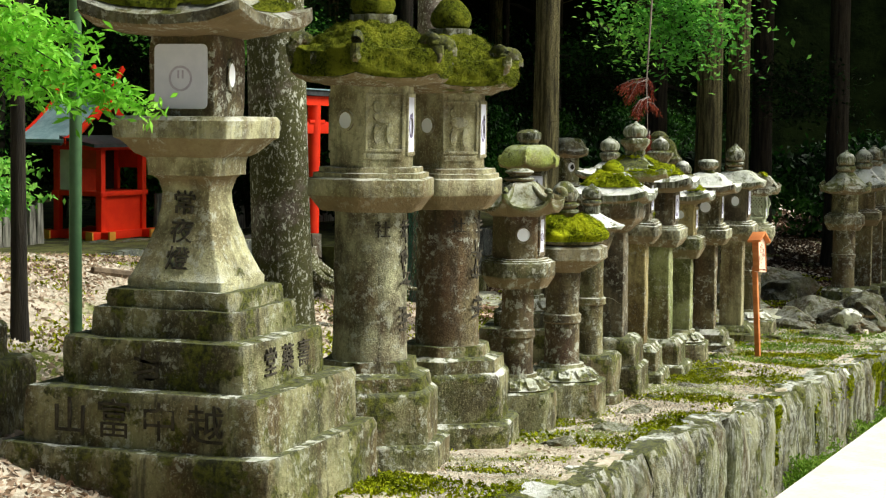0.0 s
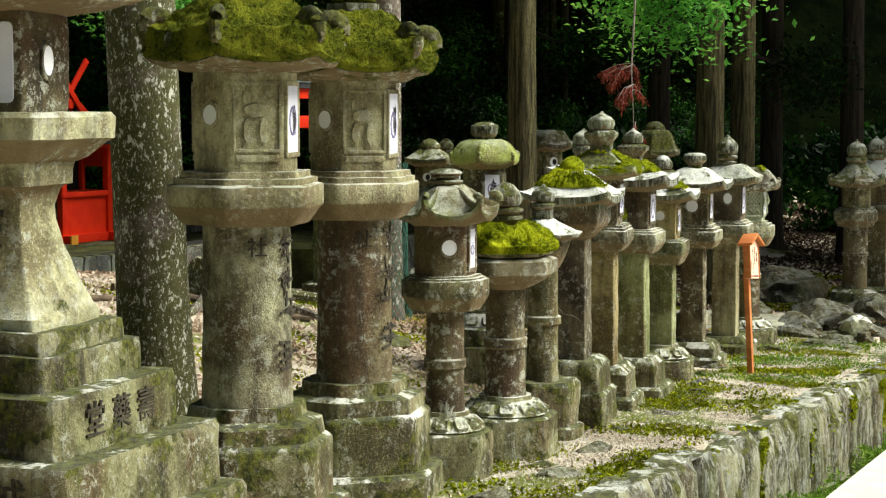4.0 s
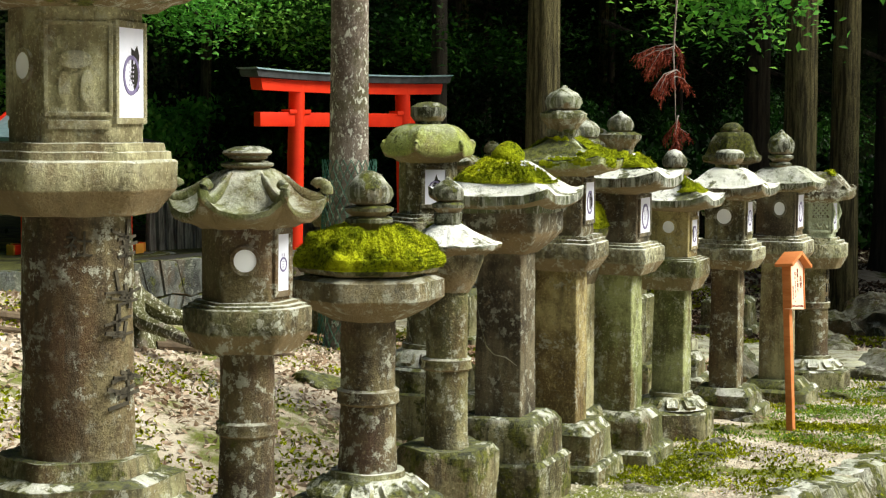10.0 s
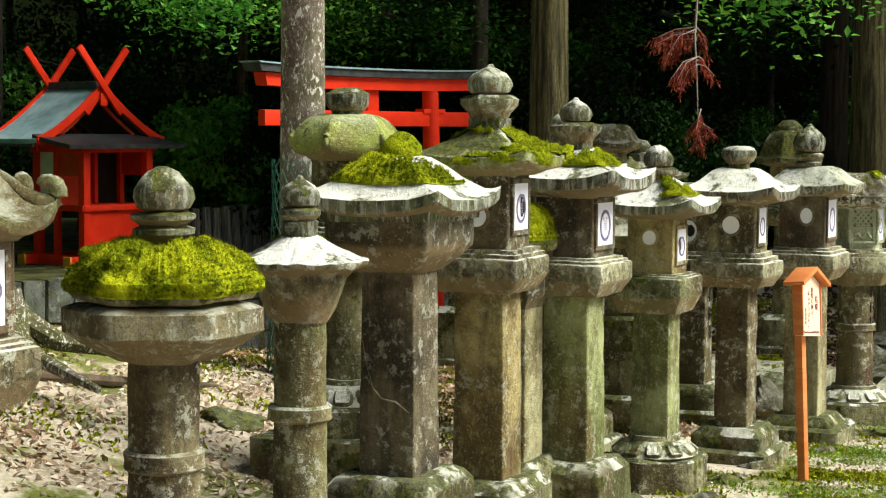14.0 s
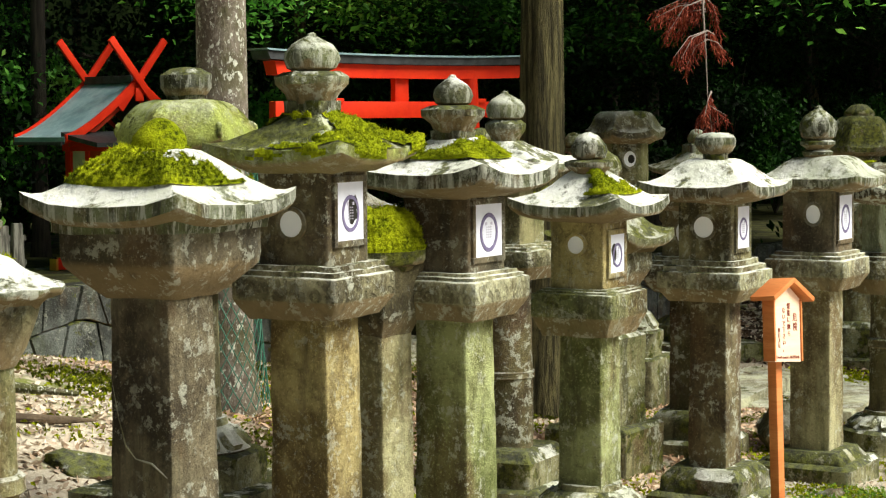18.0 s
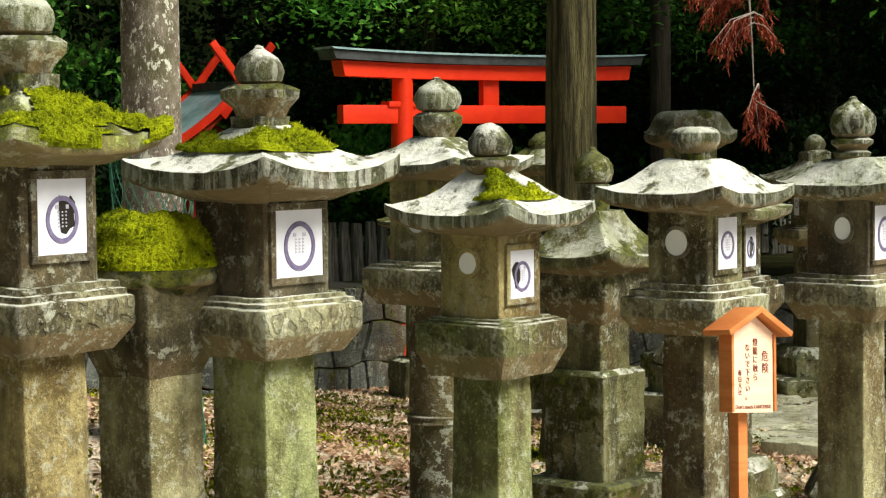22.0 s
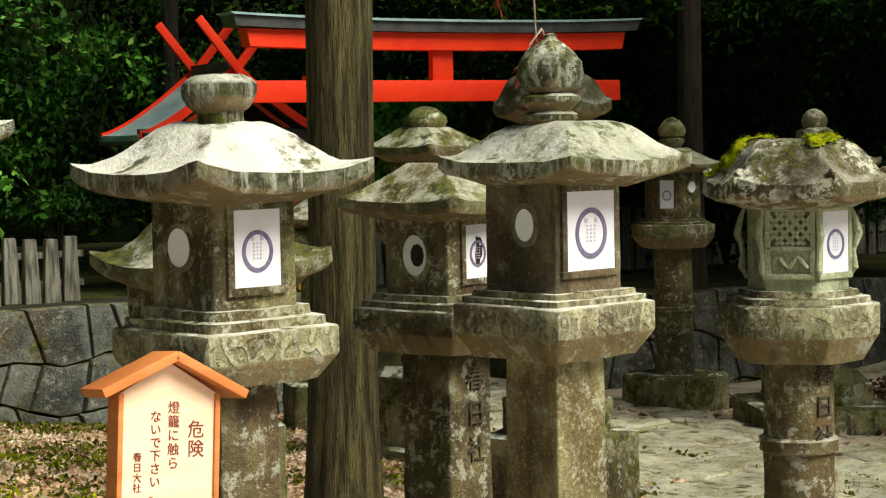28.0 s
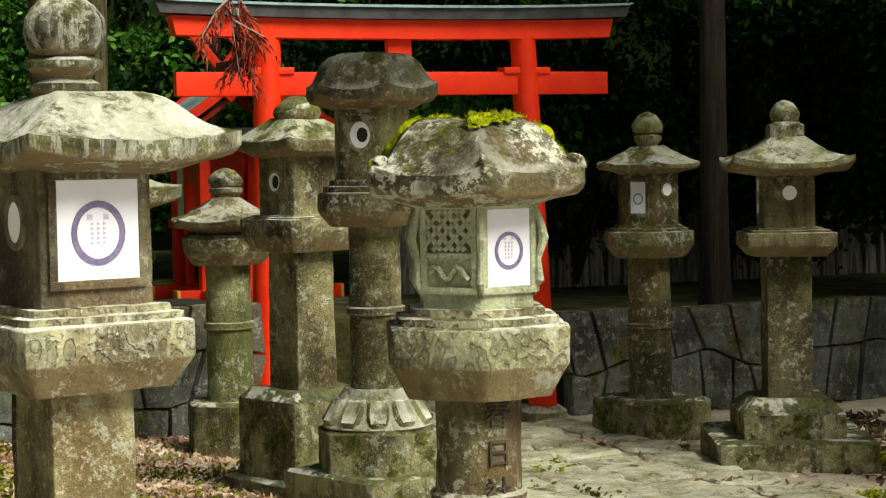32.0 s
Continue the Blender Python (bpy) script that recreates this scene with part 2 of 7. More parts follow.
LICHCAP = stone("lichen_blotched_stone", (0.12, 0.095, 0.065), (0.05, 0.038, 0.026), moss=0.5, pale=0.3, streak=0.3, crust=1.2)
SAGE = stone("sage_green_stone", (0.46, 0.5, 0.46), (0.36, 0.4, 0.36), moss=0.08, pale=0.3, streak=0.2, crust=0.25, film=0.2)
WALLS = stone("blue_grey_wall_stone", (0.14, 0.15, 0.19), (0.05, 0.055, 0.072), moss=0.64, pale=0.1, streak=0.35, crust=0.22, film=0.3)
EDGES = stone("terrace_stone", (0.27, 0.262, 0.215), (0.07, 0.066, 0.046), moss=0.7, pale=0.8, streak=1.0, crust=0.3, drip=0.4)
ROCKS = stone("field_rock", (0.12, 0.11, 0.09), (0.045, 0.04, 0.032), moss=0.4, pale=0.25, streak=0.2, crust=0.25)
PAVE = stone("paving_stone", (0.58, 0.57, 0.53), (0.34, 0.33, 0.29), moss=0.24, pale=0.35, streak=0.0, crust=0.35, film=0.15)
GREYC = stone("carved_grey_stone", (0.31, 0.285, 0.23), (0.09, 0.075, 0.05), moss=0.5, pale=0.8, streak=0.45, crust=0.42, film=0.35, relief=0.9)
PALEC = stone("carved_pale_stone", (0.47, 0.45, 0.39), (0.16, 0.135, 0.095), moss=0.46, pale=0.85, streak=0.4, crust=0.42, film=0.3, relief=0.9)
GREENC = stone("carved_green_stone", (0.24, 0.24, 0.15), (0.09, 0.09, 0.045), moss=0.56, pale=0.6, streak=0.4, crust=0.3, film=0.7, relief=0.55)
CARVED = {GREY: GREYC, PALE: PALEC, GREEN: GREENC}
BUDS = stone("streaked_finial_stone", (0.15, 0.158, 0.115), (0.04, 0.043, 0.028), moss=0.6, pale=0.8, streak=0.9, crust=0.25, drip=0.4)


def moss_mat(name, f):
    m, nt, b = blank(name, 1.0)
    b.inputs["Specular IOR Level"].default_value = 0.1
    g = nt.nodes.new("ShaderNodeNewGeometry")
    c = blend(nt, ramp(nt, noise_at(nt, 55, 5, 0.75), 0.34, 0.62), (0.022 * f, 0.032 * f, 0.002), (0.19 * f, 0.23 * f, 0.01))
    c = blend(nt, calc(nt, "MULTIPLY", ramp(nt, noise_at(nt, 7, 6, 0.7), 0.42, 0.62), 0.7), c, blend(nt, g.outputs["Random Per Island"], (0.2 * f, 0.24 * f, 0.01), (0.47 * f, 0.5 * f, 0.03)))
    nt.links.new(c, b.inputs["Base Color"])
    bumped(nt, b, calc(nt, "ADD", noise_at(nt, 110, 4, 0.7), noise_at(nt, 28, 5, 0.7)), 1.0, 0.03)
    return m


MOSS = moss_mat("moss", 1.75)
MOSSDK = moss_mat("dark_olive_moss", 0.72)
GRASS = by_island("grass", [(0.06, 0.14, 0.01), (0.16, 0.3, 0.025), (0.32, 0.45, 0.07)], 0.7, 0.3, 4)
LITTER = by_island("leaf_litter", [(0.15, 0.085, 0.048), (0.4, 0.29, 0.2), (0.66, 0.55, 0.44), (0.85, 0.78, 0.69)], 0.8, 0.1, 1.2)
# Near-black leaf greens: the deep forest shade is painted into the colour
SHADE_LEAVES = by_island("shade_dark_leaves", [(0.001, 0.003, 0.001), (0.004, 0.017, 0.003), (0.014, 0.058, 0.007), (0.06, 0.18, 0.02)], 0.6, 0.25, 0.55)
# Sunlit copy of the leaves, with the brightness painted in
LIT_LEAVES = by_island("lit_green_leaves", [(0.02, 0.09, 0.014), (0.13, 0.42, 0.05), (0.45, 0.8, 0.15)], 0.6, 0.4, 1.1)
MAPLE = by_island("maple_leaves", [(0.08, 0.27, 0.015), (0.2, 0.55, 0.04), (0.42, 0.8, 0.1)], 0.5, 0.4, 2)
DEAD = by_island("dead_red_needles", [(0.09, 0.014, 0.008), (0.22, 0.036, 0.017), (0.36, 0.085, 0.04)], 0.8, 0.2, 6)
DEADTWIG = mottled("bleached_twig", (0.2, 0.16, 0.14), (0.36, 0.31, 0.28), 8, 0.9, 0.3, 0.004)
LITTERBR = by_island("brown_leaf_litter", [(0.2, 0.11, 0.06), (0.48, 0.31, 0.2), (0.7, 0.52, 0.38), (0.85, 0.74, 0.62)], 0.8, 0.1, 1.2)
# Litter darkened so that the trees' shade sits in its colour
SHADE_LITTER = by_island("shade_dark_litter", [(0.02, 0.014, 0.008), (0.05, 0.03, 0.016), (0.11, 0.065, 0.035), (0.2, 0.12, 0.07)], 0.85, 0.05, 1.2)
GRAVEL = by_island("pale_gravel", [(0.34, 0.31, 0.24), (0.6, 0.57, 0.48), (0.8, 0.78, 0.7)], 0.9, 0.0, 2)
# Near-black that stands for the shade inside holes, openings and joints
BLACK = mottled("hollow_shade_black", (0.012, 0.011, 0.009), (0.02, 0.018, 0.014))
PAPER = mottled("white_paper", (0.64, 0.66, 0.77), (0.7, 0.71, 0.82), 12, 0.7, 0.08, 0.002, fine=0.02)
# Window paper made lighter: light missing on the dim sides is in the colour
DISC = mottled("lightened_disc_paper", (0.86, 0.89, 0.93), (0.9, 0.92, 0.95), 12, 0.7, 0.06, 0.002, fine=0.02)
LOTUS = stone("lotus_base_stone", (0.38, 0.37, 0.27), (0.15, 0.14, 0.09), moss=0.5, pale=0.85, streak=0.3, crust=0.4)
WHITER = stone("bleached_rock", (0.7, 0.7, 0.66), (0.42, 0.42, 0.38), moss=0.2, pale=0.95, streak=0.1, crust=0.6, film=0.1)
VIOLET = mottled("violet_print", (0.12, 0.1, 0.2), (0.18, 0.155, 0.28), 40, 0.7, 0.0)
GREYINK = mottled("grey_print", (0.42, 0.40, 0.52), (0.5, 0.48, 0.6), 40, 0.7, 0.0)
REDINK = mottled("brown_red_lettering", (0.16, 0.03, 0.02), (0.24, 0.05, 0.03), 40, 0.7, 0.0)
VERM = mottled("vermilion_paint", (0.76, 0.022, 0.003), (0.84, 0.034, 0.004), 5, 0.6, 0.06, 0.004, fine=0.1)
# Darkened copy of the vermilion: shade of the recessed boards is painted in
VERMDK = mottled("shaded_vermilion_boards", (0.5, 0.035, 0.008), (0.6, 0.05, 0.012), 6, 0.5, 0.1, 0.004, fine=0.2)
OCHRE = mottled("ochre_end_caps", (0.62, 0.27, 0.03), (0.7, 0.34, 0.05), 8, 0.6, 0.05)
ROOFBLK = mottled("black_coping", (0.025, 0.027, 0.03), (0.06, 0.065, 0.07), 10, 0.5, 0.15, fine=0.1)
COPPER = mottled("blue_green_roofing", (0.19, 0.31, 0.35), (0.32, 0.47, 0.5), 5, 0.4, 0.15, fine=0.2)
PLASTER = mottled("white_plaster", (0.62, 0.62, 0.6), (0.72, 0.72, 0.7), 5, 0.8, 0.05, fine=0.05)
SIGNW = mottled("sign_cream_wood", (0.82, 0.56, 0.41), (0.88, 0.64, 0.49), 3, 0.6, 0.12, 0.003, (1, 1, 9), fine=0.12)
SIGNO = mottled("sign_orange_wood", (0.52, 0.16, 0.045), (0.62, 0.22, 0.07), 3, 0.6, 0.15, 0.003, (1, 1, 9), fine=0.25)
FENCEW = mottled("weathered_fence_wood", (0.1, 0.095, 0.08), (0.36, 0.345, 0.3), 5, 0.9, 0.5, 0.01, (6, 6, 0.6))
CEDAR = mottled("cedar_bark", (0.045, 0.038, 0.014), (0.24, 0.21, 0.09), 11, 0.95, 1.0, 0.09, (2.6, 2.6, 0.2), fine=0.9)
TRUNK = mottled("dark_bark", (0.018, 0.015, 0.012), (0.05, 0.042, 0.03), 7, 0.95, 0.8, 0.03, (3, 3, 0.3))
MOULD = mottled("mossy_leaf_soil", (0.028, 0.026, 0.01), (0.1, 0.105, 0.026), 3, 0.95, 0.7, 0.03, fine=0.5)
GREENCAP = stone("green_film_roof", (0.44, 0.49, 0.2), (0.22, 0.25, 0.08), moss=0.62, pale=0.5, streak=0.4, crust=0.25, film=0.3)
COLLAR = stone("dark_mossy_collar_stone", (0.2, 0.2, 0.14), (0.05, 0.05, 0.032), moss=0.75, pale=0.55, streak=0.7, crust=0.35, drip=0.25)
# Dark tone of the raised strokes that read as cut characters
CUT = mottled("carving_dark_tone", (0.03, 0.026, 0.018), (0.075, 0.065, 0.045), 30, 0.95, 0.3)
BAMBOO = mottled("green_pole", (0.05, 0.11, 0.05), (0.08, 0.16, 0.07), 4, 0.4, 0.05, fine=0.15)
ROADM = mottled("pale_road", (0.62, 0.58, 0.52), (0.72, 0.68, 0.62), 3, 0.9, 0.3, 0.006, fine=0.25)
NETM = mottled("green_wire_net", (0.03, 0.13, 0.09), (0.05, 0.18, 0.12), 12, 0.6, 0.0)
ROOTM = mottled("root_bark", (0.065, 0.046, 0.03), (0.15, 0.11, 0.07), 6, 0.9, 0.6, 0.02)


def lichen_bark(name, green):
    m, nt, b = blank(name, 0.9)
    c = blend(nt, ramp(nt, noise_at(nt, 5, 6), 0.35, 0.65), tuple(v * (1 - 0.2 * green) for v in (0.10, 0.078, 0.06)), tuple(v * (1 - 0.2 * green) for v in (0.21, 0.175, 0.145)))
    c = blend(nt, calc(nt, "MULTIPLY", ramp(nt, noise_at(nt, 40, 5, 0.7), 0.5, 0.62), 0.5), c, (0.3, 0.26, 0.22))
    k = calc(nt, "MULTIPLY", ramp(nt, noise_at(nt, 2.4, 8, 0.7), 0.5 - 0.13 * green, 0.62 - 0.13 * green), 0.55 + 0.3 * green)
    c = blend(nt, k, c, blend(nt, noise_at(nt, 30, 5), (0.015, 0.018, 0.004), (0.1, 0.105, 0.018)))
    for sc, lo in ((15 + 11 * green, 0.6), (31 + 19 * green, 0.6 - 0.01 * green), (60 + 30 * green, 0.61)):
        c = blend(nt, calc(nt, "MULTIPLY", ramp(nt, noise_at(nt, sc, 6, 0.66, (1, 1, 0.6)), lo, lo + 0.02), 0.85), c, (0.6, 0.61, 0.53))
    nt.links.new(c, b.inputs["Base Color"])
    bumped(nt, b, noise_at(nt, 30, 6, 0.7, (1, 1, 0.4)), 0.7, 0.02)
    return m


LICHEN = lichen_bark("lichened_bark", 0.0)
MOSSBARK = lichen_bark("mossy_lichened_bark", 1.0)


def ground_mat():
    m, nt, b = blank("forest_floor", 0.95)
    c = blend(nt, ramp(nt, noise_at(nt, 1.6, 8, 0.7), 0.35, 0.65), (0.27, 0.215, 0.145), (0.66, 0.58, 0.46))
    c = blend(nt, calc(nt, "MULTIPLY", ramp(nt, noise_at(nt, 38, 4, 0.7), 0.5, 0.6), 0.75), c, (0.66, 0.6, 0.5))
    c = blend(nt, ramp(nt, noise_at(nt, 0.9, 8, 0.68), 0.51, 0.6), c, blend(nt, noise_at(nt, 30, 5, 0.7), (0.06, 0.075, 0.01), (0.24, 0.27, 0.05)))
    nt.links.new(c, b.inputs["Base Color"])
    bumped(nt, b, noise_at(nt, 25, 7, 0.75), 0.8, 0.03)
    return m


FLOOR = ground_mat()
# Near-black without gloss: deep shade painted on the closing sheet
SHADE_SHEET = mottled("shade_sheet_black", (0.003, 0.005, 0.002), (0.008, 0.013, 0.004), 1.2, 1.0, 0.5, 0.1)
SHADE_SHEET.node_tree.nodes["Principled BSDF"].inputs["Specular IOR Level"].default_value = 0.0
SHADE_LEAVES.node_tree.nodes["Principled BSDF"].inputs["Specular IOR Level"].default_value = 0.12


# ---- mesh helpers ----
def mesh_of(name, bm, mat, smooth=True):
    me = bpy.data.meshes.new(name)
    bm.normal_update()
    bm.to_mesh(me)
    bm.free()
    me.materials.append(mat)
    if smooth:
        me.polygons.foreach_set("use_smooth", [True] * len(me.polygons))
        me.set_sharp_from_angle(angle=radians(38))
    return me


def part(name, bm, mat, parent, label="", smooth=True):
    ob = new(name, mesh_of(name, bm, mat, smooth))
    ob.parent = parent
    return tagged(ob, label)


def thing(name, x, y, z, rz, label, category, group="", kind=""):
    ob = new(name)
    ob.empty_display_size = 0.1
    ob.matrix_world = pose(x, y, z, 0, 0, rz)
    return tagged(ob, label, category, group, kind)


def section(shape, rnd=0.1):
    """Unit outline with the flat sides at distance 1, and how far each point is out to a corner."""
    if shape == "round":
        return [(math.cos(a), math.sin(a), 0.0) for a in (2 * math.pi * k / 28 for k in range(28))]
    n = {"hex": 6, "sq": 4, "oct": 8}[shape]
    half = math.tan(math.pi / n)
    out = []
    for k in range(n):
        a = -math.pi / 2 + 2 * math.pi * k / n
        ca, sa = math.cos(a), math.sin(a)
        for u in (-0.97, -0.9, -0.6, -0.2, 0.2, 0.6, 0.9, 0.97):
            d = abs(u)
            x = half * u
            y = 1 - (0.022 if d > 0.95 else 0.004 if d > 0.85 else 0)
            out.append((ca * y - sa * x, sa * y + ca * x, d ** 3))
    return out


def loft(bm, shape, prof, rnd=0.1, cx=0.0, cy=0.0, cap=True):
    """Rings of one outline: (radius, height) or (radius, height, lift of the corners)."""
    sec = section(shape, rnd)
    rings = []
    for p in prof:
        r, z, lift = (*p, 0.0)[:3]
        rings.append([bm.verts.new((cx + r * x, cy + r * y, z + lift * c)) for x, y, c in sec])
    n = len(sec)
    for a, b in zip(rings, rings[1:]):
        for k in range(n):
            bm.faces.new((a[k], a[(k + 1) % n], b[(k + 1) % n], b[k]))
    if cap:
        bm.faces.new(rings[0][::-1])
        bm.faces.new(rings[-1])
    bmesh.ops.recalc_face_normals(bm, faces=bm.faces)
    return bm


def dense(prof, step=0.07):
    out = [prof[0]]
    for a, b in zip(prof, prof[1:]):
        d = math.dist(a[:2], b[:2])
        n = max(1, int(d / step))
        a3, b3 = (*a, 0.0)[:3], (*b, 0.0)[:3]
        out += [tuple(u + (v - u) * k / n for u, v in zip(a3, b3)) for k in range(1, n + 1)]
    return out


def worn(bm, amp, scale, seed):
    """Uneven stone faces and chipped edges."""
    bm.normal_update()
    off = Vector((seed * 3.7, seed * 1.3, seed * 2.1))
    for v in bm.verts:
        p = v.co * scale + off
        d = noise.noise(p) * amp + noise.noise(p * 3.1) * amp * 0.5
        v.co += v.normal * d
    return bm


def block(bm, cx, cy, cz, sx, sy, sz, bevel=0.0, rot=0.0):
    m = Matrix.Translation((cx, cy, cz)) @ Matrix.Rotation(rot, 4, "Z") @ Matrix.Diagonal((sx, sy, sz, 1))
    r = bmesh.ops.create_cube(bm, size=1.0, matrix=m)
    if bevel:
        ed = {e for v in r["verts"] for e in v.link_edges}
        bmesh.ops.bevel(bm, geom=list(ed), offset=bevel, segments=2, affect="EDGES", profile=0.6)
    return bm


def tube(bm, pts, radii, n=8):
    rings = []
    up = Vector((0, 0, 1))
    pts = [Vector(p) for p in pts]
    for k, p in enumerate(pts):
        t = (pts[min(k + 1, len(pts) - 1)] - pts[max(k - 1, 0)]).normalized()
        a = t.cross(up if abs(t.z) < 0.9 else Vector((1, 0, 0))).normalized()
        b = t.cross(a)
        rings.append([bm.verts.new(p + (a * math.cos(q) + b * math.sin(q)) * radii[k]) for q in (2 * math.pi * j / n for j in range(n))])
    for a, b in zip(rings, rings[1:]):
        for k in range(n):
            bm.faces.new((a[k], a[(k + 1) % n], b[(k + 1) % n], b[k]))
    bm.faces.new(rings[0][::-1])
    bm.faces.new(rings[-1])
    bmesh.ops.recalc_face_normals(bm, faces=bm.faces)
    return bm


def cards(name, centres, sizes, mat, tilt=1.0, long=1.6, normals=None):
    """A mesh of many small pointed leaves, bent along the middle."""
    n = len(centres)
    c = np.asarray(centres, dtype=np.float64)
    s = np.broadcast_to(np.asarray(sizes, dtype=np.float64), (n,))[:, None]
    if normals is None:
        nrm = nrng.normal(size=(n, 3)) * (tilt, tilt, 1.0)
        nrm[:, 2] = np.abs(nrm[:, 2])
    else:
        nrm = normals + nrng.normal(size=(n, 3)) * tilt
    nrm /= np.linalg.norm(nrm, axis=1)[:, None]
    a = np.cross(nrm, nrng.normal(size=(n, 3)))
    a /= np.linalg.norm(a, axis=1)[:, None] + 1e-9
    b = np.cross(nrm, a)
    v = np.empty((n, 4, 3))
    v[:, 0] = c - a * s * long * 0.5
    v[:, 1] = c + b * s * 0.42 + nrm * s * 0.16
    v[:, 2] = c + a * s * long * 0.5
    v[:, 3] = c - b * s * 0.42 + nrm * s * 0.16
    idx = np.arange(n)[:, None] * 4
    f = np.concatenate([idx + [0, 1, 2], idx + [0, 2, 3]], 1).reshape(-1)
    me = bpy.data.meshes.new(name)
    me.vertices.add(4 * n)
    me.vertices.foreach_set("co", v.reshape(-1))
    me.loops.add(6 * n)
    me.loops.foreach_set("vertex_index", f)
    me.polygons.add(2 * n)
    me.polygons.foreach_set("loop_start", np.arange(2 * n) * 3)
    me.update(calc_edges=True)
    me.materials.append(mat)
    return me


def smooth01(x, a, b):
    u = min(1.0, max(0.0, (x - a) / (b - a)))
    return u * u * (3 - 2 * u)


# ---- the lie of the land ----
def edge_y(x):
    return -1.17 - 0.075 * x


def road_y(x):
    return -1.82 - 0.05 * x


def lane_z(x):
    return -0.04 * (x - 3.4) - 0.30


def bank(x, y):
    """Terrace and forest floor, without the ditch."""
    z = -0.04 * (max(-16, min(x, 16)) - 3.4)
    s = 0.26 * (1 - smooth01(x, 0.0, 8.0))
    z += s * min(max(y - 0.7, 0.0), 3.2)
    z += 0.13 * smooth01(x, 13.5, 18.0) * max(0.0, min(y + 0.8, 5))
    z += 0.025 * noise.noise(Vector((x * 1.1, y * 1.1, 0))) + 0.012 * noise.noise(Vector((x * 4, y * 4, 3)))
    return z


def land(x, y):
    if y > edge_y(x) - 0.03 and not (5.95 < x < 9.2 and y < -1.22):
        return bank(x, y)
    return lane_z(max(-16, min(x, 40))) - (0.42 if y > road_y(x) - 0.05 else 0.06)


def spaced(lo, hi, near_lo, near_hi, fine, grow=1.35):
    a = list(np.arange(near_lo, near_hi + fine, fine))
    d, v = fine, a[-1]
    while v < hi:
        d *= grow
        v += d
        a.append(v)
    d, v = fine, a[0]
    while v > lo:
        d *= grow
        v -= d
        a.insert(0, v)
    return a


def build_ground():
    xs = spaced(-900, 900, -9, 16, 0.11)
    ys = spaced(-900, 900, -2.6, 7.5, 0.085)
    verts, faces = [], []
    for y in ys:
        for x in xs:
            verts.append((x, y, land(x, y)))
    n = len(xs)
    for j in range(len(ys) - 1):
        for i in range(n - 1):
            k = j * n + i
            faces.append((k, k + 1, k + n + 1, k + n))
    me = bpy.data.meshes.new("ground")
    me.from_pydata(verts, [], faces)
    me.materials.append(FLOOR)
    me.polygons.foreach_set("use_smooth", [True] * len(me.polygons))
    tagged(new("ground", me), "leaf-strewn forest floor with moss patches", "ground", kind="structure")


build_ground()
road_bm = bmesh.new()
for k in range(40):
    x0, x1 = -20 + k * 1.5, -20 + k * 1.5 + 1.5
    v = [road_bm.verts.new(p) for x in (x0, x1) for p in ((x, road_y(x), lane_z(x) - 0.3), (x, road_y(x), lane_z(x)), (x, -7.5, lane_z(x)))]
    road_bm.faces.new((v[0], v[3], v[4], v[1]))
    road_bm.faces.new((v[1], v[4], v[5], v[2]))
bmesh.ops.remove_doubles(road_bm, verts=road_bm.verts, dist=0.001)
bmesh.ops.recalc_face_normals(road_bm, faces=road_bm.faces)
road = new("road", mesh_of("road", road_bm, ROADM))
tagged(road, "pale sunlit gravel lane beside the ditch", "road", kind="structure")


# ---- stone lanterns ----
def writing(name, text, size, mat, parent, m, depth=0.002, label="", align="CENTER"):
    cu = bpy.data.curves.new(name, "FONT")
    cu.body, cu.size, cu.extrude, cu.align_x, cu.align_y = text, size, depth, align, "CENTER"
    cu.resolution_u = 2
    tmp = bpy.data.objects.new("tmp_text", cu)
    me = bpy.data.meshes.new_from_object(tmp)
    bpy.data.objects.remove(tmp)
    me.name = name
    me.materials.clear()
    me.materials.append(mat)
    ob = new(name, me)
    ob.parent = parent
    ob.matrix_local = m
    return tagged(ob, label)


def face_frame(ang, r, z, along=0.0):
    """Upright frame on a side wall: x along the wall, y up, z outwards."""
    a = radians(ang)
    o = Vector((math.cos(a), math.sin(a), 0))
    s = Vector((-math.sin(a), math.cos(a), 0))
    p = o * r + s * along + Vector((0, 0, z))
    return Matrix(((s.x, 0, o.x, p.x), (s.y, 0, o.y, p.y), (0, 1, 0, p.z), (0, 0, 0, 1)))


def flat_ring(r0, r1, squash=1.0, n=28, h=0.003):
    bm = bmesh.new()
    rows = [[bm.verts.new((r * math.cos(a), r * squash * math.sin(a), z)) for a in (2 * math.pi * k / n for k in range(n))] for r, z in ((r0, 0), (r0, h), (r1, h), (r1, 0))]
    for a, b in zip(rows, rows[1:]):
        for k in range(n):
            bm.faces.new((a[k], a[(k + 1) % n], b[(k + 1) % n], b[k]))
    bmesh.ops.recalc_face_normals(bm, faces=bm.faces)
    return bm


def flat_disc(r, squash=1.0, n=24, h=0.007):
    bm = bmesh.new()
    t = [bm.verts.new((r * math.cos(a), r * squash * math.sin(a), h)) for a in (2 * math.pi * k / n for k in range(n))]
    u = [bm.verts.new((v.co.x, v.co.y, -0.02)) for v in t]
    bm.faces.new(t)
    for k in range(n):
        bm.faces.new((u[k], u[(k + 1) % n], t[(k + 1) % n], t[k]))
    bmesh.ops.recalc_face_normals(bm, faces=bm.faces)
    return bm


def placed(bm, m):
    bmesh.ops.transform(bm, matrix=m, verts=bm.verts)
    return bm


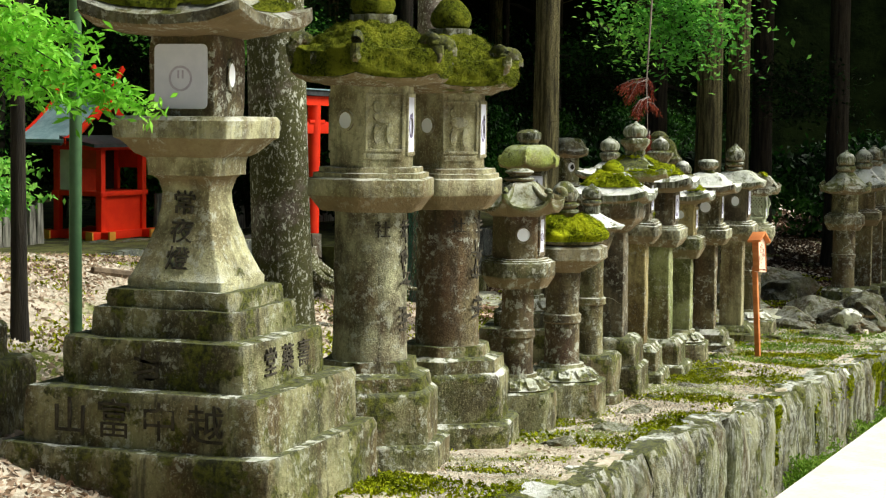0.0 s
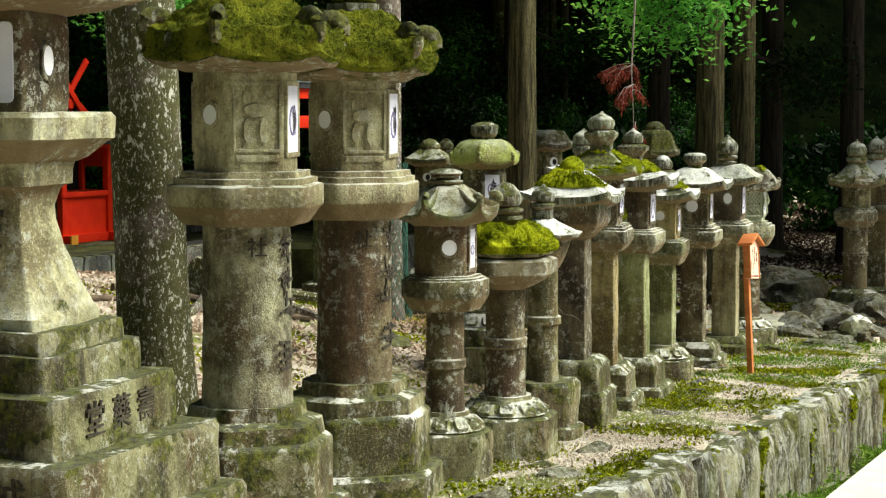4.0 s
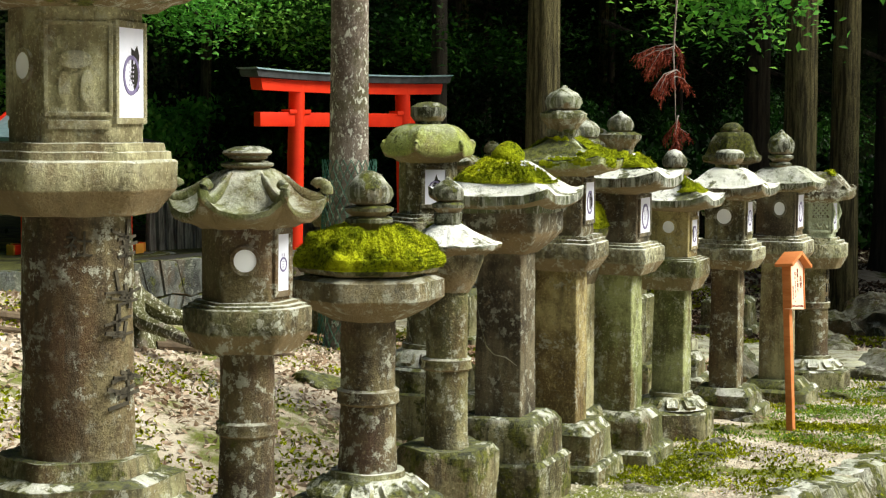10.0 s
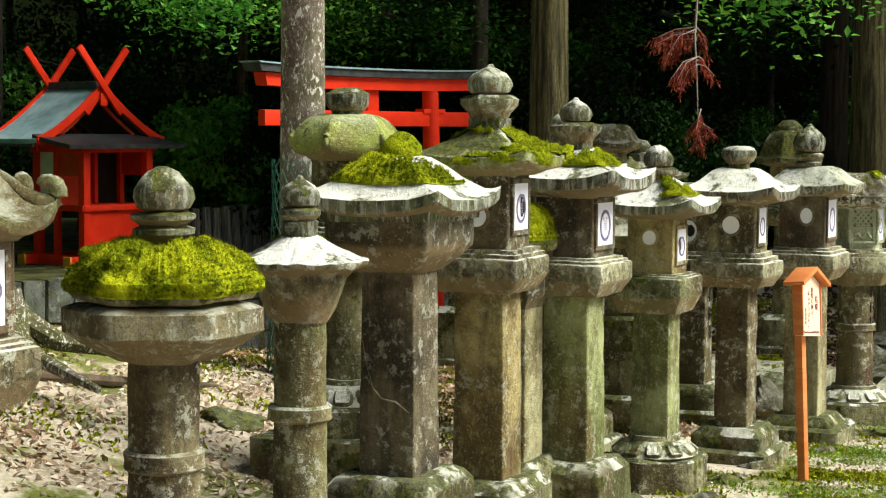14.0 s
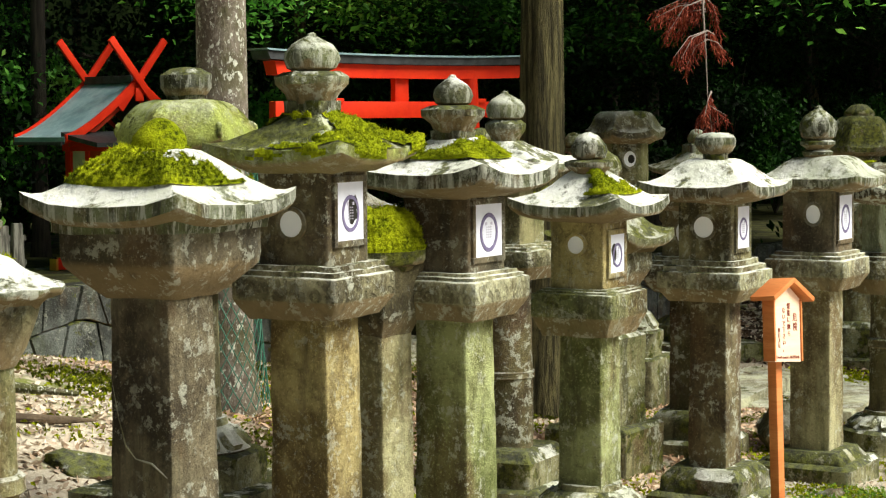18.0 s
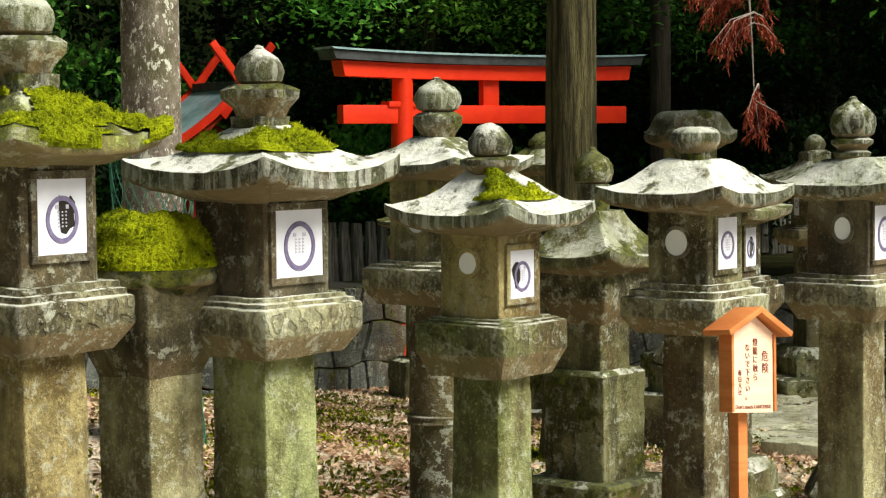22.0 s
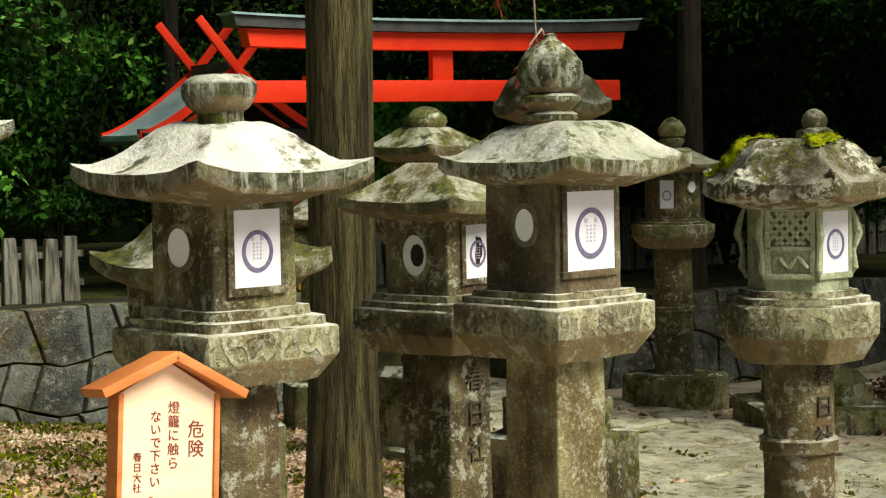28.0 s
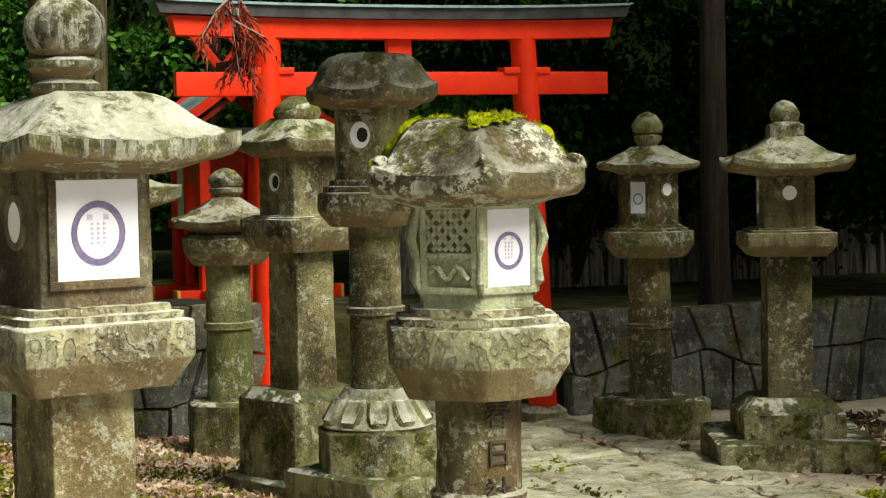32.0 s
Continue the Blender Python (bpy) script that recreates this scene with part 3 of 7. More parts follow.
def paper_window(box, ang, r, z, w, h, torn=0, ring=True, along=0.0):
    """A stone-framed opening with printed white paper behind it."""
    f = face_frame(ang, r, z, along)
    bm = bmesh.new()
    t = 0.022
    for cx, cy, sx, sy in ((0, h / 2 + t / 2, w + 2 * t, t), (0, -h / 2 - t / 2, w + 2 * t, t), (-w / 2 - t / 2, 0, t, h), (w / 2 + t / 2, 0, t, h)):
        block(bm, cx, cy, 0, sx, sy, 0.024, 0.003)
    part("window_frame", placed(bm, f), box.data.materials[0], box)
    bm = bmesh.new()
    block(bm, 0, 0, 0.004, w, h, 0.008)
    pw = part("paper_window", placed(bm, f), PAPER, box, "white paper with a violet printed ring")
    if ring:
        # rings and text are marks on the sheet; the third level stays flat
        part("ring_mark", placed(flat_ring(w * 0.262, w * 0.33, 1.1), f @ Matrix.Translation((0, -0.008, 0.0075))), VIOLET, pw)
        bm = bmesh.new()
        for k in (-1, 0, 1):
            for j in range(6):
                if j > 0 or k:
                    block(bm, k * w * (0.1 if j == 0 else 0.075), h * (0.12 - 0.048 * j - (0.02 if j else 0)) + 0.002, 0.0085, w * (0.06 if j == 0 else 0.03), h * (0.055 if j == 0 else 0.022), 0.003)
        part("text_mark", placed(bm, f), GREYINK, pw)
    if torn:
        # Flat black patch on the sheet stands for the unlit inside
        bm = bmesh.new()
        n = 11
        pts = []
        for k in range(n):
            a = 2 * math.pi * k / n
            q = 0.5 + 0.5 * rng.random()
            pts.append(bm.verts.new((w * (torn * 0.28 + 0.24 * q * math.cos(a)), h * (0.02 + 0.36 * q * math.sin(a)), 0.0095)))
        bm.faces.new(pts)
        part("torn_hole", placed(bm, f), BLACK, pw, "black patch painted as shade in a torn hole")
    return pw


def round_paper(box, ang, r, z, rad, along=0.0, squash=1.0, broken=False):
    f = face_frame(ang, r, z, along)
    part("hole_rim", placed(flat_ring(rad, rad + 0.014, squash, 24, 0.011), f), box.data.materials[0], box)
    d = part("round_paper", placed(flat_disc(rad, squash), f), DISC, box, "white paper disc behind a round hole")
    if broken:
        # Black patch on the disc, again the unlit inside as colour
        part("torn_hole", placed(flat_disc(rad * 0.55, 1.3, 9, 0.009), f @ Matrix.Translation((rad * 0.2, 0, 0))), BLACK, d, "black patch painted as shade in a torn hole")


def roof_profile(R, zed, zap, r0, th, p, dome, lift, rin):
    top = []
    for k in range(11):
        u = k / 10
        f = (1 - u) ** p if not dome else (1 - u ** 2.6) if dome == 2 else 0.5 + 0.5 * math.cos(math.pi * u ** p)
        top.append((r0 + (R - r0) * u, zed + th + (zap - zed - th) * f, lift * u ** 2.5))
    under = [(R * 1.0, zed + 0.01, lift), (R * 0.965, zed - 0.004, lift * 0.95), (R * 0.8, zed - 0.012, lift * 0.5), (rin * 1.02, zed - 0.03, 0.0), (rin * 0.9, zed - 0.03, 0.0)]
    return top + under


def moss_cap(roof, shape, prof, cover, seed, tufts=900, thick=0.02, side=(0, 0), mat=MOSS):
    """A fuzzy quilt on the upper faces of a roof: cushion plus short tufts."""
    bm = bmesh.new()
    loft(bm, shape, [(p[0], p[1] + 0.004, p[2]) for p in dense(prof, 0.04)], cap=False)
    bmesh.ops.subdivide_edges(bm, edges=bm.edges, cuts=2 if cover < 0.2 else 1, use_grid_fill=True)
    bm.normal_update()
    gone = []
    for f in bm.faces:
        c = f.calc_center_median()
        v = noise.noise(c * 5 + Vector((seed, seed * 2, 0))) + 0.3 * noise.noise(c * 17 + Vector((seed, 0, 5))) + 0.2 * noise.noise(c * 45 + Vector((seed, 3, 5)))
        if v > cover + side[0] * c.x * 2 + side[1] * c.y * 2:
            gone.append(f)
    bmesh.ops.delete(bm, geom=gone, context="FACES")
    if not bm.faces:
        bm.free()
        return
    pts, nrm = [], []
    bm.faces.ensure_lookup_table()
    areas = np.array([f.calc_area() for f in bm.faces])
    pick = np.random.default_rng(int(seed * 10) + 3).choice(len(areas), tufts * 2, p=areas / areas.sum())
    for v in bm.verts:
        d = 0.6 + 0.8 * noise.noise(v.co * 28 + Vector((seed, 1, 2)))
        edge = 0.25 if v.is_boundary else 1.0
        v.co += v.normal * thick * max(0.1, d) * edge
    bm.normal_update()
    for k in pick:
        f = bm.faces[int(k)]
        vs = [v.co for v in f.verts]
        w = [rng.random() for _ in vs]
        s = sum(w)
        pts.append(sum((c * (q / s) for c, q in zip(vs, w)), Vector()))
        nrm.append(f.normal + Vector((0, 0, 0.5)))
    m = tagged(part("moss", bm, mat, roof, "thick yellow-green moss cushion"), kind="stuff")
    if pts:
        n = len(pts)
        P, N = np.array(pts), np.array(nrm)
        N /= np.linalg.norm(N, axis=1)[:, None]
        N += nrng.normal(size=(n, 3)) * 0.45
        side_v = np.cross(N, nrng.normal(size=(n, 3)))
        side_v /= np.linalg.norm(side_v, axis=1)[:, None]
        h = (0.003 + 0.009 * nrng.random(n))[:, None]
        v = np.stack([P - side_v * 0.0017, P + side_v * 0.0017, P + N * h], 1).reshape(-1, 3)
        me = bpy.data.meshes.new("moss_fuzz")
        me.from_pydata(v.tolist(), [], [(3 * k, 3 * k + 1, 3 * k + 2) for k in range(n)])
        me.materials.append(mat)
        ob = new("moss_fuzz", me)
        ob.parent = roof
        tagged(ob, kind="stuff")


def scroll(roof, ang, R, z, size, mat):
    """A curled fern-like horn on a roof corner."""
    bm = bmesh.new()
    a = radians(ang)
    d = Vector((math.cos(a), math.sin(a), 0))
    e = Vector((-d.y, d.x, 0))
    pts, rad = [], []
    for r, h, q in ((-3.4, 1.75, 0.3), (-2.6, 1.15, 0.42), (-1.8, 0.55, 0.5), (-1.0, 0.12, 0.56)):
        pts.append(d * (R + r * size) + Vector((0, 0, z + h * size)))
        rad.append(size * q)
    for k in range(12):
        u = k / 11
        q = -0.5 + u * 4.6
        s = size * (0.8 - 0.45 * u)
        pts.append(d * (R - size * 0.35 + s * math.sin(q)) + Vector((0, 0, z + size * 0.72 - s * math.cos(q))))
        rad.append(size * (0.58 - 0.26 * u))
    tube(bm, pts, rad, 10)
    for v in bm.verts:
        v.co -= e * (v.co.dot(e) * 0.3)
    part("corner_scroll", worn(bm, 0.006, 12, ang), mat, roof)


def petals(bm, n=18, depth=0.02):
    for v in bm.verts:
        a = math.atan2(v.co.y, v.co.x)
        k = 1 + depth * (abs(math.sin(a * n / 2)) - 0.5) * 2
        v.co.x *= k
        v.co.y *= k
    return bm


def petal_ring(base, prof, g, mat, n=11):
    """Carved lotus petals lying on the sloping skirt of a base: a swollen tongue with a raised rim each."""
    (r0, z0), (r1, z1) = prof[1], prof[2]
    length = math.hypot(r0 - r1, z1 - z0) * 1.0
    w = 2 * math.pi * (r0 + r1) / 2 / n * 0.96
    bm = bmesh.new()
    rows = []
    for j in range(7):
        v = j / 6
        half = w / 2 * (1.08 - 0.25 * v) * math.sqrt(max(0.0, 1 - (1 - min(1, v * 2.2)) ** 2 * 0.85))
        row = []
        for i in range(7):
            u = -1 + i / 3
            h = 0.012 * (1 - abs(u) ** 4) * (1 - 0.3 * v) + (0.007 if 0.5 < abs(u) < 0.9 or v < 0.2 else -0.002 if abs(u) > 0.1 else 0.003)
            row.append(bm.verts.new((u * half, (v - 0.5) * length, h if abs(u) < 0.99 and 0 < j < 6 else -0.012)))
        rows.append(row)
    for a, b in zip(rows, rows[1:]):
        for k in range(6):
            bm.faces.new((a[k], a[k + 1], b[k + 1], b[k]))
    bmesh.ops.recalc_face_normals(bm, faces=bm.faces)
    me = mesh_of("petal", bm, mat)
    slope = math.atan2(z1 - z0, r0 - r1)
    for k in range(n):
        o = new("petal", me)
        o.parent = base
        o.matrix_local = Matrix.Rotation(2 * math.pi * k / n, 4, "Z") @ Matrix.Translation(((r0 + r1) / 2, 0, (z0 + z1) / 2 - g)) @ Matrix.Rotation(slope, 4, "Y") @ Matrix.Rotation(radians(90), 4, "Z")


def carve(post, ang, r, z0, z1, w, n, mat=CUT):
    """Cut characters, too worn to read, as groups of dark strokes."""
    bm = bmesh.new()
    step = (z1 - z0) / n
    for k in range(n):
        zc = z1 - step * (k + 0.5)
        for _ in range(8):
            f = face_frame(ang, r, zc)
            horiz = rng.random() < 0.6
            dx, dz = (rng.uniform(-0.3, 0.3) * w, rng.uniform(-0.36, 0.36) * step)
            b2 = bmesh.new()
            block(b2, dx, dz, 0, w * (0.75 if horiz else 0.1), step * (0.07 if horiz else 0.6), 0.005, 0, rng.uniform(-0.3, 0.3))
            placed(b2, f)
            tmp = bpy.data.meshes.new("t")
            b2.to_mesh(tmp)
            b2.free()
            bm.from_mesh(tmp)
            bpy.data.meshes.remove(tmp)
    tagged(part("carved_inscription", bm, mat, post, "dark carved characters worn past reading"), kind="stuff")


def lantern(x, y, rot, label, g, base, post, plat, box, roof, finial, mats, papers=(), discs=(), rings=(), moss=None,
            scrolls=None, carved=(), tilt=0.0, group="stone lanterns along the terrace", capmat=None, mossmat=MOSS, shift=(0.0, 0.0)):
    """All heights are above the datum; g is the ground there. mats: base, post, platform, box, roof."""
    seed = x * 1.7 + y * 5.1 + 20
    L = thing("stone_lantern", x, y, g, rot, label, "stone lantern", group)
    mb, mp, mf, mx, mr = mats
    for k, (shape, prof, lotus) in enumerate(base):
        bm = loft(bmesh.new(), shape, dense([(r, z - g) for r, z in prof], 0.05))
        lb = part("lotus_base" if lotus else "base_block", worn(bm, 0.006 if lotus else 0.014, 7, seed + k), LOTUS if lotus else mb, L)
        if lotus:
            petal_ring(lb, prof, g, LOTUS)
    shape, prof = post
    bm = loft(bmesh.new(), shape, dense([(r, z - g) for r, z in prof], 0.06))
    P = part("post", worn(bm, 0.006, 6, seed + 3), mp, L)
    for z, r, h in rings:
        bm = loft(bmesh.new(), "round" if shape == "round" else shape, [(r * 0.9, z - g - h), (r, z - g - h * 0.7), (r * 0.97, z - g), (r, z - g + h * 0.7), (r * 0.9, z - g + h)])
        part("ring", worn(bm, 0.003, 9, seed), mp, P)
    for ang, r, z0, z1, w, n in carved:
        carve(P, ang, r, z0 - g, z1 - g, w, n)
    shape, prof = plat
    bm = loft(bmesh.new(), shape, dense([(r, z - g) for r, z in prof], 0.05))
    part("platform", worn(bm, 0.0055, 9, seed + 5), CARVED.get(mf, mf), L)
    B = None
    if box:
        shape, r, z0, z1 = box
        bm = loft(bmesh.new(), shape, dense([(r, z0 - g - 0.01), (r, z1 - g + 0.03)], 0.05), 0.05)
        B = part("firebox", worn(bm, 0.003, 8, seed + 7), mx, L)
        for a in papers:
            ang, z, w, h, torn = a[:5]
            paper_window(B, ang, r, z - g, w, h, torn, along=a[5] if len(a) > 5 else 0.0)
        for a in discs:
            ang, z, rad = a[:3]
            round_paper(B, ang, r, z - g, rad, *(a[3:]))
    shape, R, zed, zap, r0, th, p, dome, lift, rin = roof
    prof = roof_profile(R, zed - g, zap - g, r0, th, p, dome, lift, rin)
    bm = loft(bmesh.new(), shape, dense(prof, 0.045), 0.05)
    for v in bm.verts:
        v.co.z += tilt * v.co.x
        v.co.x += shift[0]
        v.co.y += shift[1]
    if shape == "oct":
        for v in bm.verts:
            v.co.z += 0.012 * abs(math.sin(8 * math.atan2(v.co.y, v.co.x))) * math.hypot(v.co.x, v.co.y) / R
    Rf = part("roof", worn(bm, 0.010, 7, seed + 9), mr, L)
    if scrolls:
        n, off, size = scrolls
        cr = R / math.cos(math.pi / n) if shape != "round" else R
        for k in range(n):
            scroll(Rf, off + 360 * k / n, cr * 0.93, zed - g + th * 0.6 + lift * 0.8, size, mr)
    if moss:
        cover, tufts, thick, umax = moss[:4]
        top = [q for q in prof[:12 if umax > 1 else 11] if q[0] <= umax * R + 0.001]
        moss_cap(Rf, shape, top, cover, seed, tufts, thick, moss[4] if len(moss) > 4 else (0, 0), mossmat)
    for k, (nm, shape, prof) in enumerate(finial):
        bm = loft(bmesh.new(), shape, dense([(r, z - g) for r, z in prof], 0.025))
        if nm == "finial":
            petals(bm, 9, 0.05)
        part(nm, worn(bm, 0.006, 14, seed + 11 + k), mossmat if nm == "moss_ball" else COLLAR if nm in ("collar", "neck") else capmat or mr, L)
    return L


def bud(z0, z1, r, pointed=True):
    """A jewel or flower-bud knob between two heights."""
    h = z1 - z0
    tip = [(r * 0.42, z0 + h * 0.82), (r * 0.2, z0 + h * 0.9), (r * 0.16, z0 + h * 0.97), (0.006, z1)] if pointed else [(r * 0.52, z0 + h * 0.88), (r * 0.24, z0 + h * 0.97), (0.012, z1)]
    return [(r * 0.5, z0), (r * 0.88, z0 + h * 0.12), (r, z0 + h * 0.34), (r * 0.95, z0 + h * 0.52), (r * 0.74, z0 + h * 0.7)] + tip


def collar(z0, z1, r):
    h = z1 - z0
    return [(r * 0.6, z0), (r * 0.72, z0 + h * 0.3), (r * 0.98, z0 + h * 0.6), (r, z0 + h * 0.85), (r * 0.75, z1)]


def slab(r_in, r_out, z_low, z_mid, z_rim, z_top, r_top):
    """A platform: steep chamfer out of the post, upright rim, two crisp steps on top."""
    zr = z_low + 0.45 * (z_rim - z_low)
    rc = max(r_in * 1.04, r_out * 0.8)
    zs = z_rim + (z_top - z_rim) * 0.5
    r1 = r_out * 0.6 + r_top * 0.43
    return [(r_in, z_low), (rc, z_low + 0.004), (r_out * 0.955, zr - 0.012), (r_out * 0.985, zr), (r_out, zr + 0.008), (r_out, z_rim - 0.006), (r_out * 0.985, z_rim),
            (r1, z_rim + 0.004), (r1 * 0.995, zs), (r_top * 1.12, zs + 0.003), (r_top * 1.1, z_top), (r_top * 0.6, z_top)]


def bz(x, y):
    return bank(x, y) - 0.02


# the great lantern on its stepped plinth
def great_lantern():
    x, y = -5.62, 0.80
    g = bz(x, y)
    L = thing("great_stone_lantern", x, y, g, 0, "tall flared stone lantern on mossy stepped plinth", "stone lantern")
    steps = ((0.72, 0.34, 0.66), (0.63, 0.64, 0.93), (0.495, 0.92, 1.16), (0.385, 1.15, 1.30), (0.335, 1.29, 1.385))
    for k, (r, z0, z1) in enumerate(steps):
        bm = loft(bmesh.new(), "sq", dense([(r * 1.01, (z0 if k else g - 0.1) - g), (r, z1 - g - 0.03), (r * 0.985, z1 - g), (r * 0.5, z1 - g)], 0.06))
        s = part("plinth_step", worn(bm, 0.014, 5, k + 2), BASE, L)
        zc = (z0 + z1) / 2 - g
        if k == 1:
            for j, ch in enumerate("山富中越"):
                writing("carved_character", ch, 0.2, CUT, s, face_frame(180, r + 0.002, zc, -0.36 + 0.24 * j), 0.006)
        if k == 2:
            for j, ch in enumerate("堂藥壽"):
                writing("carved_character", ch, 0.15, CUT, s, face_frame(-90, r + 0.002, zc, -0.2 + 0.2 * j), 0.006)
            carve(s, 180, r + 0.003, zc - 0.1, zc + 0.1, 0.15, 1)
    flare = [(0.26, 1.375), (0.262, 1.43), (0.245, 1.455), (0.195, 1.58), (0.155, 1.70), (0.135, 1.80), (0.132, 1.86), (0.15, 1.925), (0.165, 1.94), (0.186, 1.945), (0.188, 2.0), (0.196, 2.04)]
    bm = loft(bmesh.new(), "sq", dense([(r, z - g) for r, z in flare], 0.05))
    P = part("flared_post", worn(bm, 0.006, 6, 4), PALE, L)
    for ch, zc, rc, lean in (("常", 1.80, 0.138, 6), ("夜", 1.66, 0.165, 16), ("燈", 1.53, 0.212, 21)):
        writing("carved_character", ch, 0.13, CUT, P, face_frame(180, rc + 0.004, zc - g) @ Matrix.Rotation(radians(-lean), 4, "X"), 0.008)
    bm = loft(bmesh.new(), "sq", dense([(r, z - g) for r, z in ((0.2, 2.035), (0.235, 2.055), (0.275, 2.10), (0.29, 2.118), (0.315, 2.13), (0.32, 2.215), (0.305, 2.235), (0.2, 2.235))], 0.05))
    part("platform", worn(bm, 0.006, 8, 6), PALE, L)
    bm = loft(bmesh.new(), "sq", dense([(0.172, 2.22 - g), (0.18, 2.3 - g), (0.18, 2.56 - g), (0.172, 2.66 - g)], 0.05), 0.3)
    B = part("firebox", worn(bm, 0.004, 8, 8), RUSTY, L)
    f = face_frame(180, 0.181, 2.43 - g, 0.0)
    bm = bmesh.new()
    edge = []
    for cx, cy, a0 in ((0.115, 0.13, 0), (-0.115, 0.13, 90), (-0.115, -0.13, 180), (0.115, -0.13, 270)):
        edge += [(cx + 0.028 * math.cos(radians(a0 + 18 * q)), cy + 0.028 * math.sin(radians(a0 + 18 * q))) for q in range(6)]
    face = [bm.verts.new((px, py, 0.006)) for px, py in edge]
    rim = [bm.verts.new((px, py, -0.01)) for px, py in edge]
    bm.faces.new(face)
    for q in range(len(edge)):
        bm.faces.new((rim[q], rim[(q + 1) % len(edge)], face[(q + 1) % len(edge)], face[q]))
    bmesh.ops.recalc_face_normals(bm, faces=bm.faces)
    pw = part("paper_window", placed(bm, f), PAPER, B, "large white paper with a grey ring")
    part("ring_mark", placed(flat_ring(0.052, 0.063), f @ Matrix.Translation((0.0, -0.01, 0.0065))), GREYINK, pw)
    bm = bmesh.new()
    for k in (-1, 1):
        block(bm, 0.012 * k, 0.01, 0.006, 0.01, 0.04, 0.003)
    part("text_mark", placed(bm, f), GREYINK, pw)
    round_paper(B, -90, 0.181, 2.44 - g, 0.04, 0.0, 1.5)
    prof = roof_profile(0.44, 2.66 - g, 3.0 - g, 0.12, 0.06, 1.5, False, 0.08, 0.18)
    bm = loft(bmesh.new(), "sq", dense(prof, 0.05), 0.05)
    Rf = part("roof", worn(bm, 0.015, 5, 9), DARKS, L)
    moss_cap(Rf, "sq", prof[:9], 0.25, 4.4, 4500, 0.03, (0, 0), MOSSDK)
    bm = loft(bmesh.new(), "round", dense([(r, z - g) for r, z in [(0.13, 3.0), (0.14, 3.08)] + bud(3.08, 3.38, 0.14)], 0.03))
    part("finial", worn(bm, 0.006, 14, 3), MOSSCAP, L)


great_lantern()

WORNGREY = stone("pale_purple_stained_stone", (0.46, 0.44, 0.38), (0.13, 0.105, 0.095), moss=0.3, pale=0.6, streak=0.45, crust=0.35, film=0.25)
SMOOTH = stone("smooth_tan_stone", (0.5, 0.465, 0.38), (0.27, 0.24, 0.18), moss=0.36, pale=0.7, streak=0.35, crust=0.15, film=0.22)
# pair of tall lanterns with round posts
for x, y, rot, dz, lab, mp in ((-4.40, 0.34, 10, 0.0, "tall pale lantern, round post, moss-heavy roof", WORNGREY), (-3.36, 0.24, 8, -0.03, "tall brown-stained lantern, round post, mossy curled roof", RUSTY)):
    g = bz(x, y)
    z = lambda v: v + dz
    base = [("hex", [(0.42, g - 0.1), (0.42, z(0.44)), (0.40, z(0.46))], False), ("hex", [(0.36, z(0.44)), (0.36, z(0.72)), (0.345, z(0.74)), (0.33, z(0.75)), (0.32, z(0.82)), (0.25, z(0.84)), (0.24, z(0.90))], False)]
    k = 0.93 if dz else 1.0
    Lp = lantern(x, y, rot, lab, g, base,
            ("round", [(0.212 * k, z(0.88)), (0.205 * k, z(1.1)), (0.20 * k, z(1.74))]),
            ("hex", slab(0.22, 0.325 * k, z(1.72), z(1.855), z(1.905), z(1.965), 0.24)),
            ("hex", 0.213 * k, z(1.95), z(2.42)),
            ("hex", 0.40 * k, z(2.44), z(2.74), 0.12, 0.14, 1.0, True, 0.03, 0.24),
            [("neck", "hex", [(0.12, z(2.70)), (0.12, z(2.8))]), ("moss_ball", "round", bud(z(2.79), z(2.99), 0.125, False))],
            (BASE, mp, SMOOTH, SMOOTH, MOSSCAP),
            papers=[(-90, z(2.2), 0.185, 0.3, 0.5)], discs=[(150, z(2.22), 0.045)],
            scrolls=(6, -60, 0.1), mossmat=MOSSDK, moss=(0.6, 6500, 0.03, 1.1), carved=[(-100, 0.203 * k, z(1.56), z(1.70), 0.13, 1), (-100, 0.204 * k, z(1.29), z(1.52), 0.15, 2), (-100, 0.207 * k, z(1.04), z(1.22), 0.15, 1)])
    Pp = [o for o in Lp.children if o.name.startswith("post")][0]
    writing("carved_character", "社", 0.095, CUT, Pp, face_frame(-150, 0.2 * k, z(1.62) - g), 0.006)
    B = [o for o in Lp.children if o.name.startswith("firebox")][0]
    for ang in (-150, -30, 90):
        f = face_frame(ang, 0.214 * k, z(2.21) - g)
        bm = bmesh.new()
        for cx, cy, sx, sy in ((0, 0.15, 0.22, 0.014), (0, -0.15, 0.22, 0.014), (-0.105, 0, 0.014, 0.3), (0.105, 0, 0.014, 0.3), (0, -0.185, 0.2, 0.03)):
            block(bm, cx, cy, 0, sx, sy, 0.014, 0.003)
        pn = part("relief_panel", placed(bm, f), SMOOTH, B, "carved panel with a shallow worn relief")
        bm = bmesh.new()
        for cx, cy, rr, sq in ((-0.01, 0.03, 0.055, 0.55), (0.03, -0.06, 0.022, 2.6), (-0.045, -0.06, 0.02, 2.6), (-0.05, 0.085, 0.018, 1.6)):
            b2 = flat_disc(rr, sq, 16, 0.012)
            bmesh.ops.translate(b2, verts=b2.verts, vec=(cx, cy, 0))
            tmp = bpy.data.meshes.new("t")
            b2.to_mesh(tmp)
            b2.free()
            bm.from_mesh(tmp)
            bpy.data.meshes.remove(tmp)
        part("relief", placed(bm, f), SMOOTH, pn)


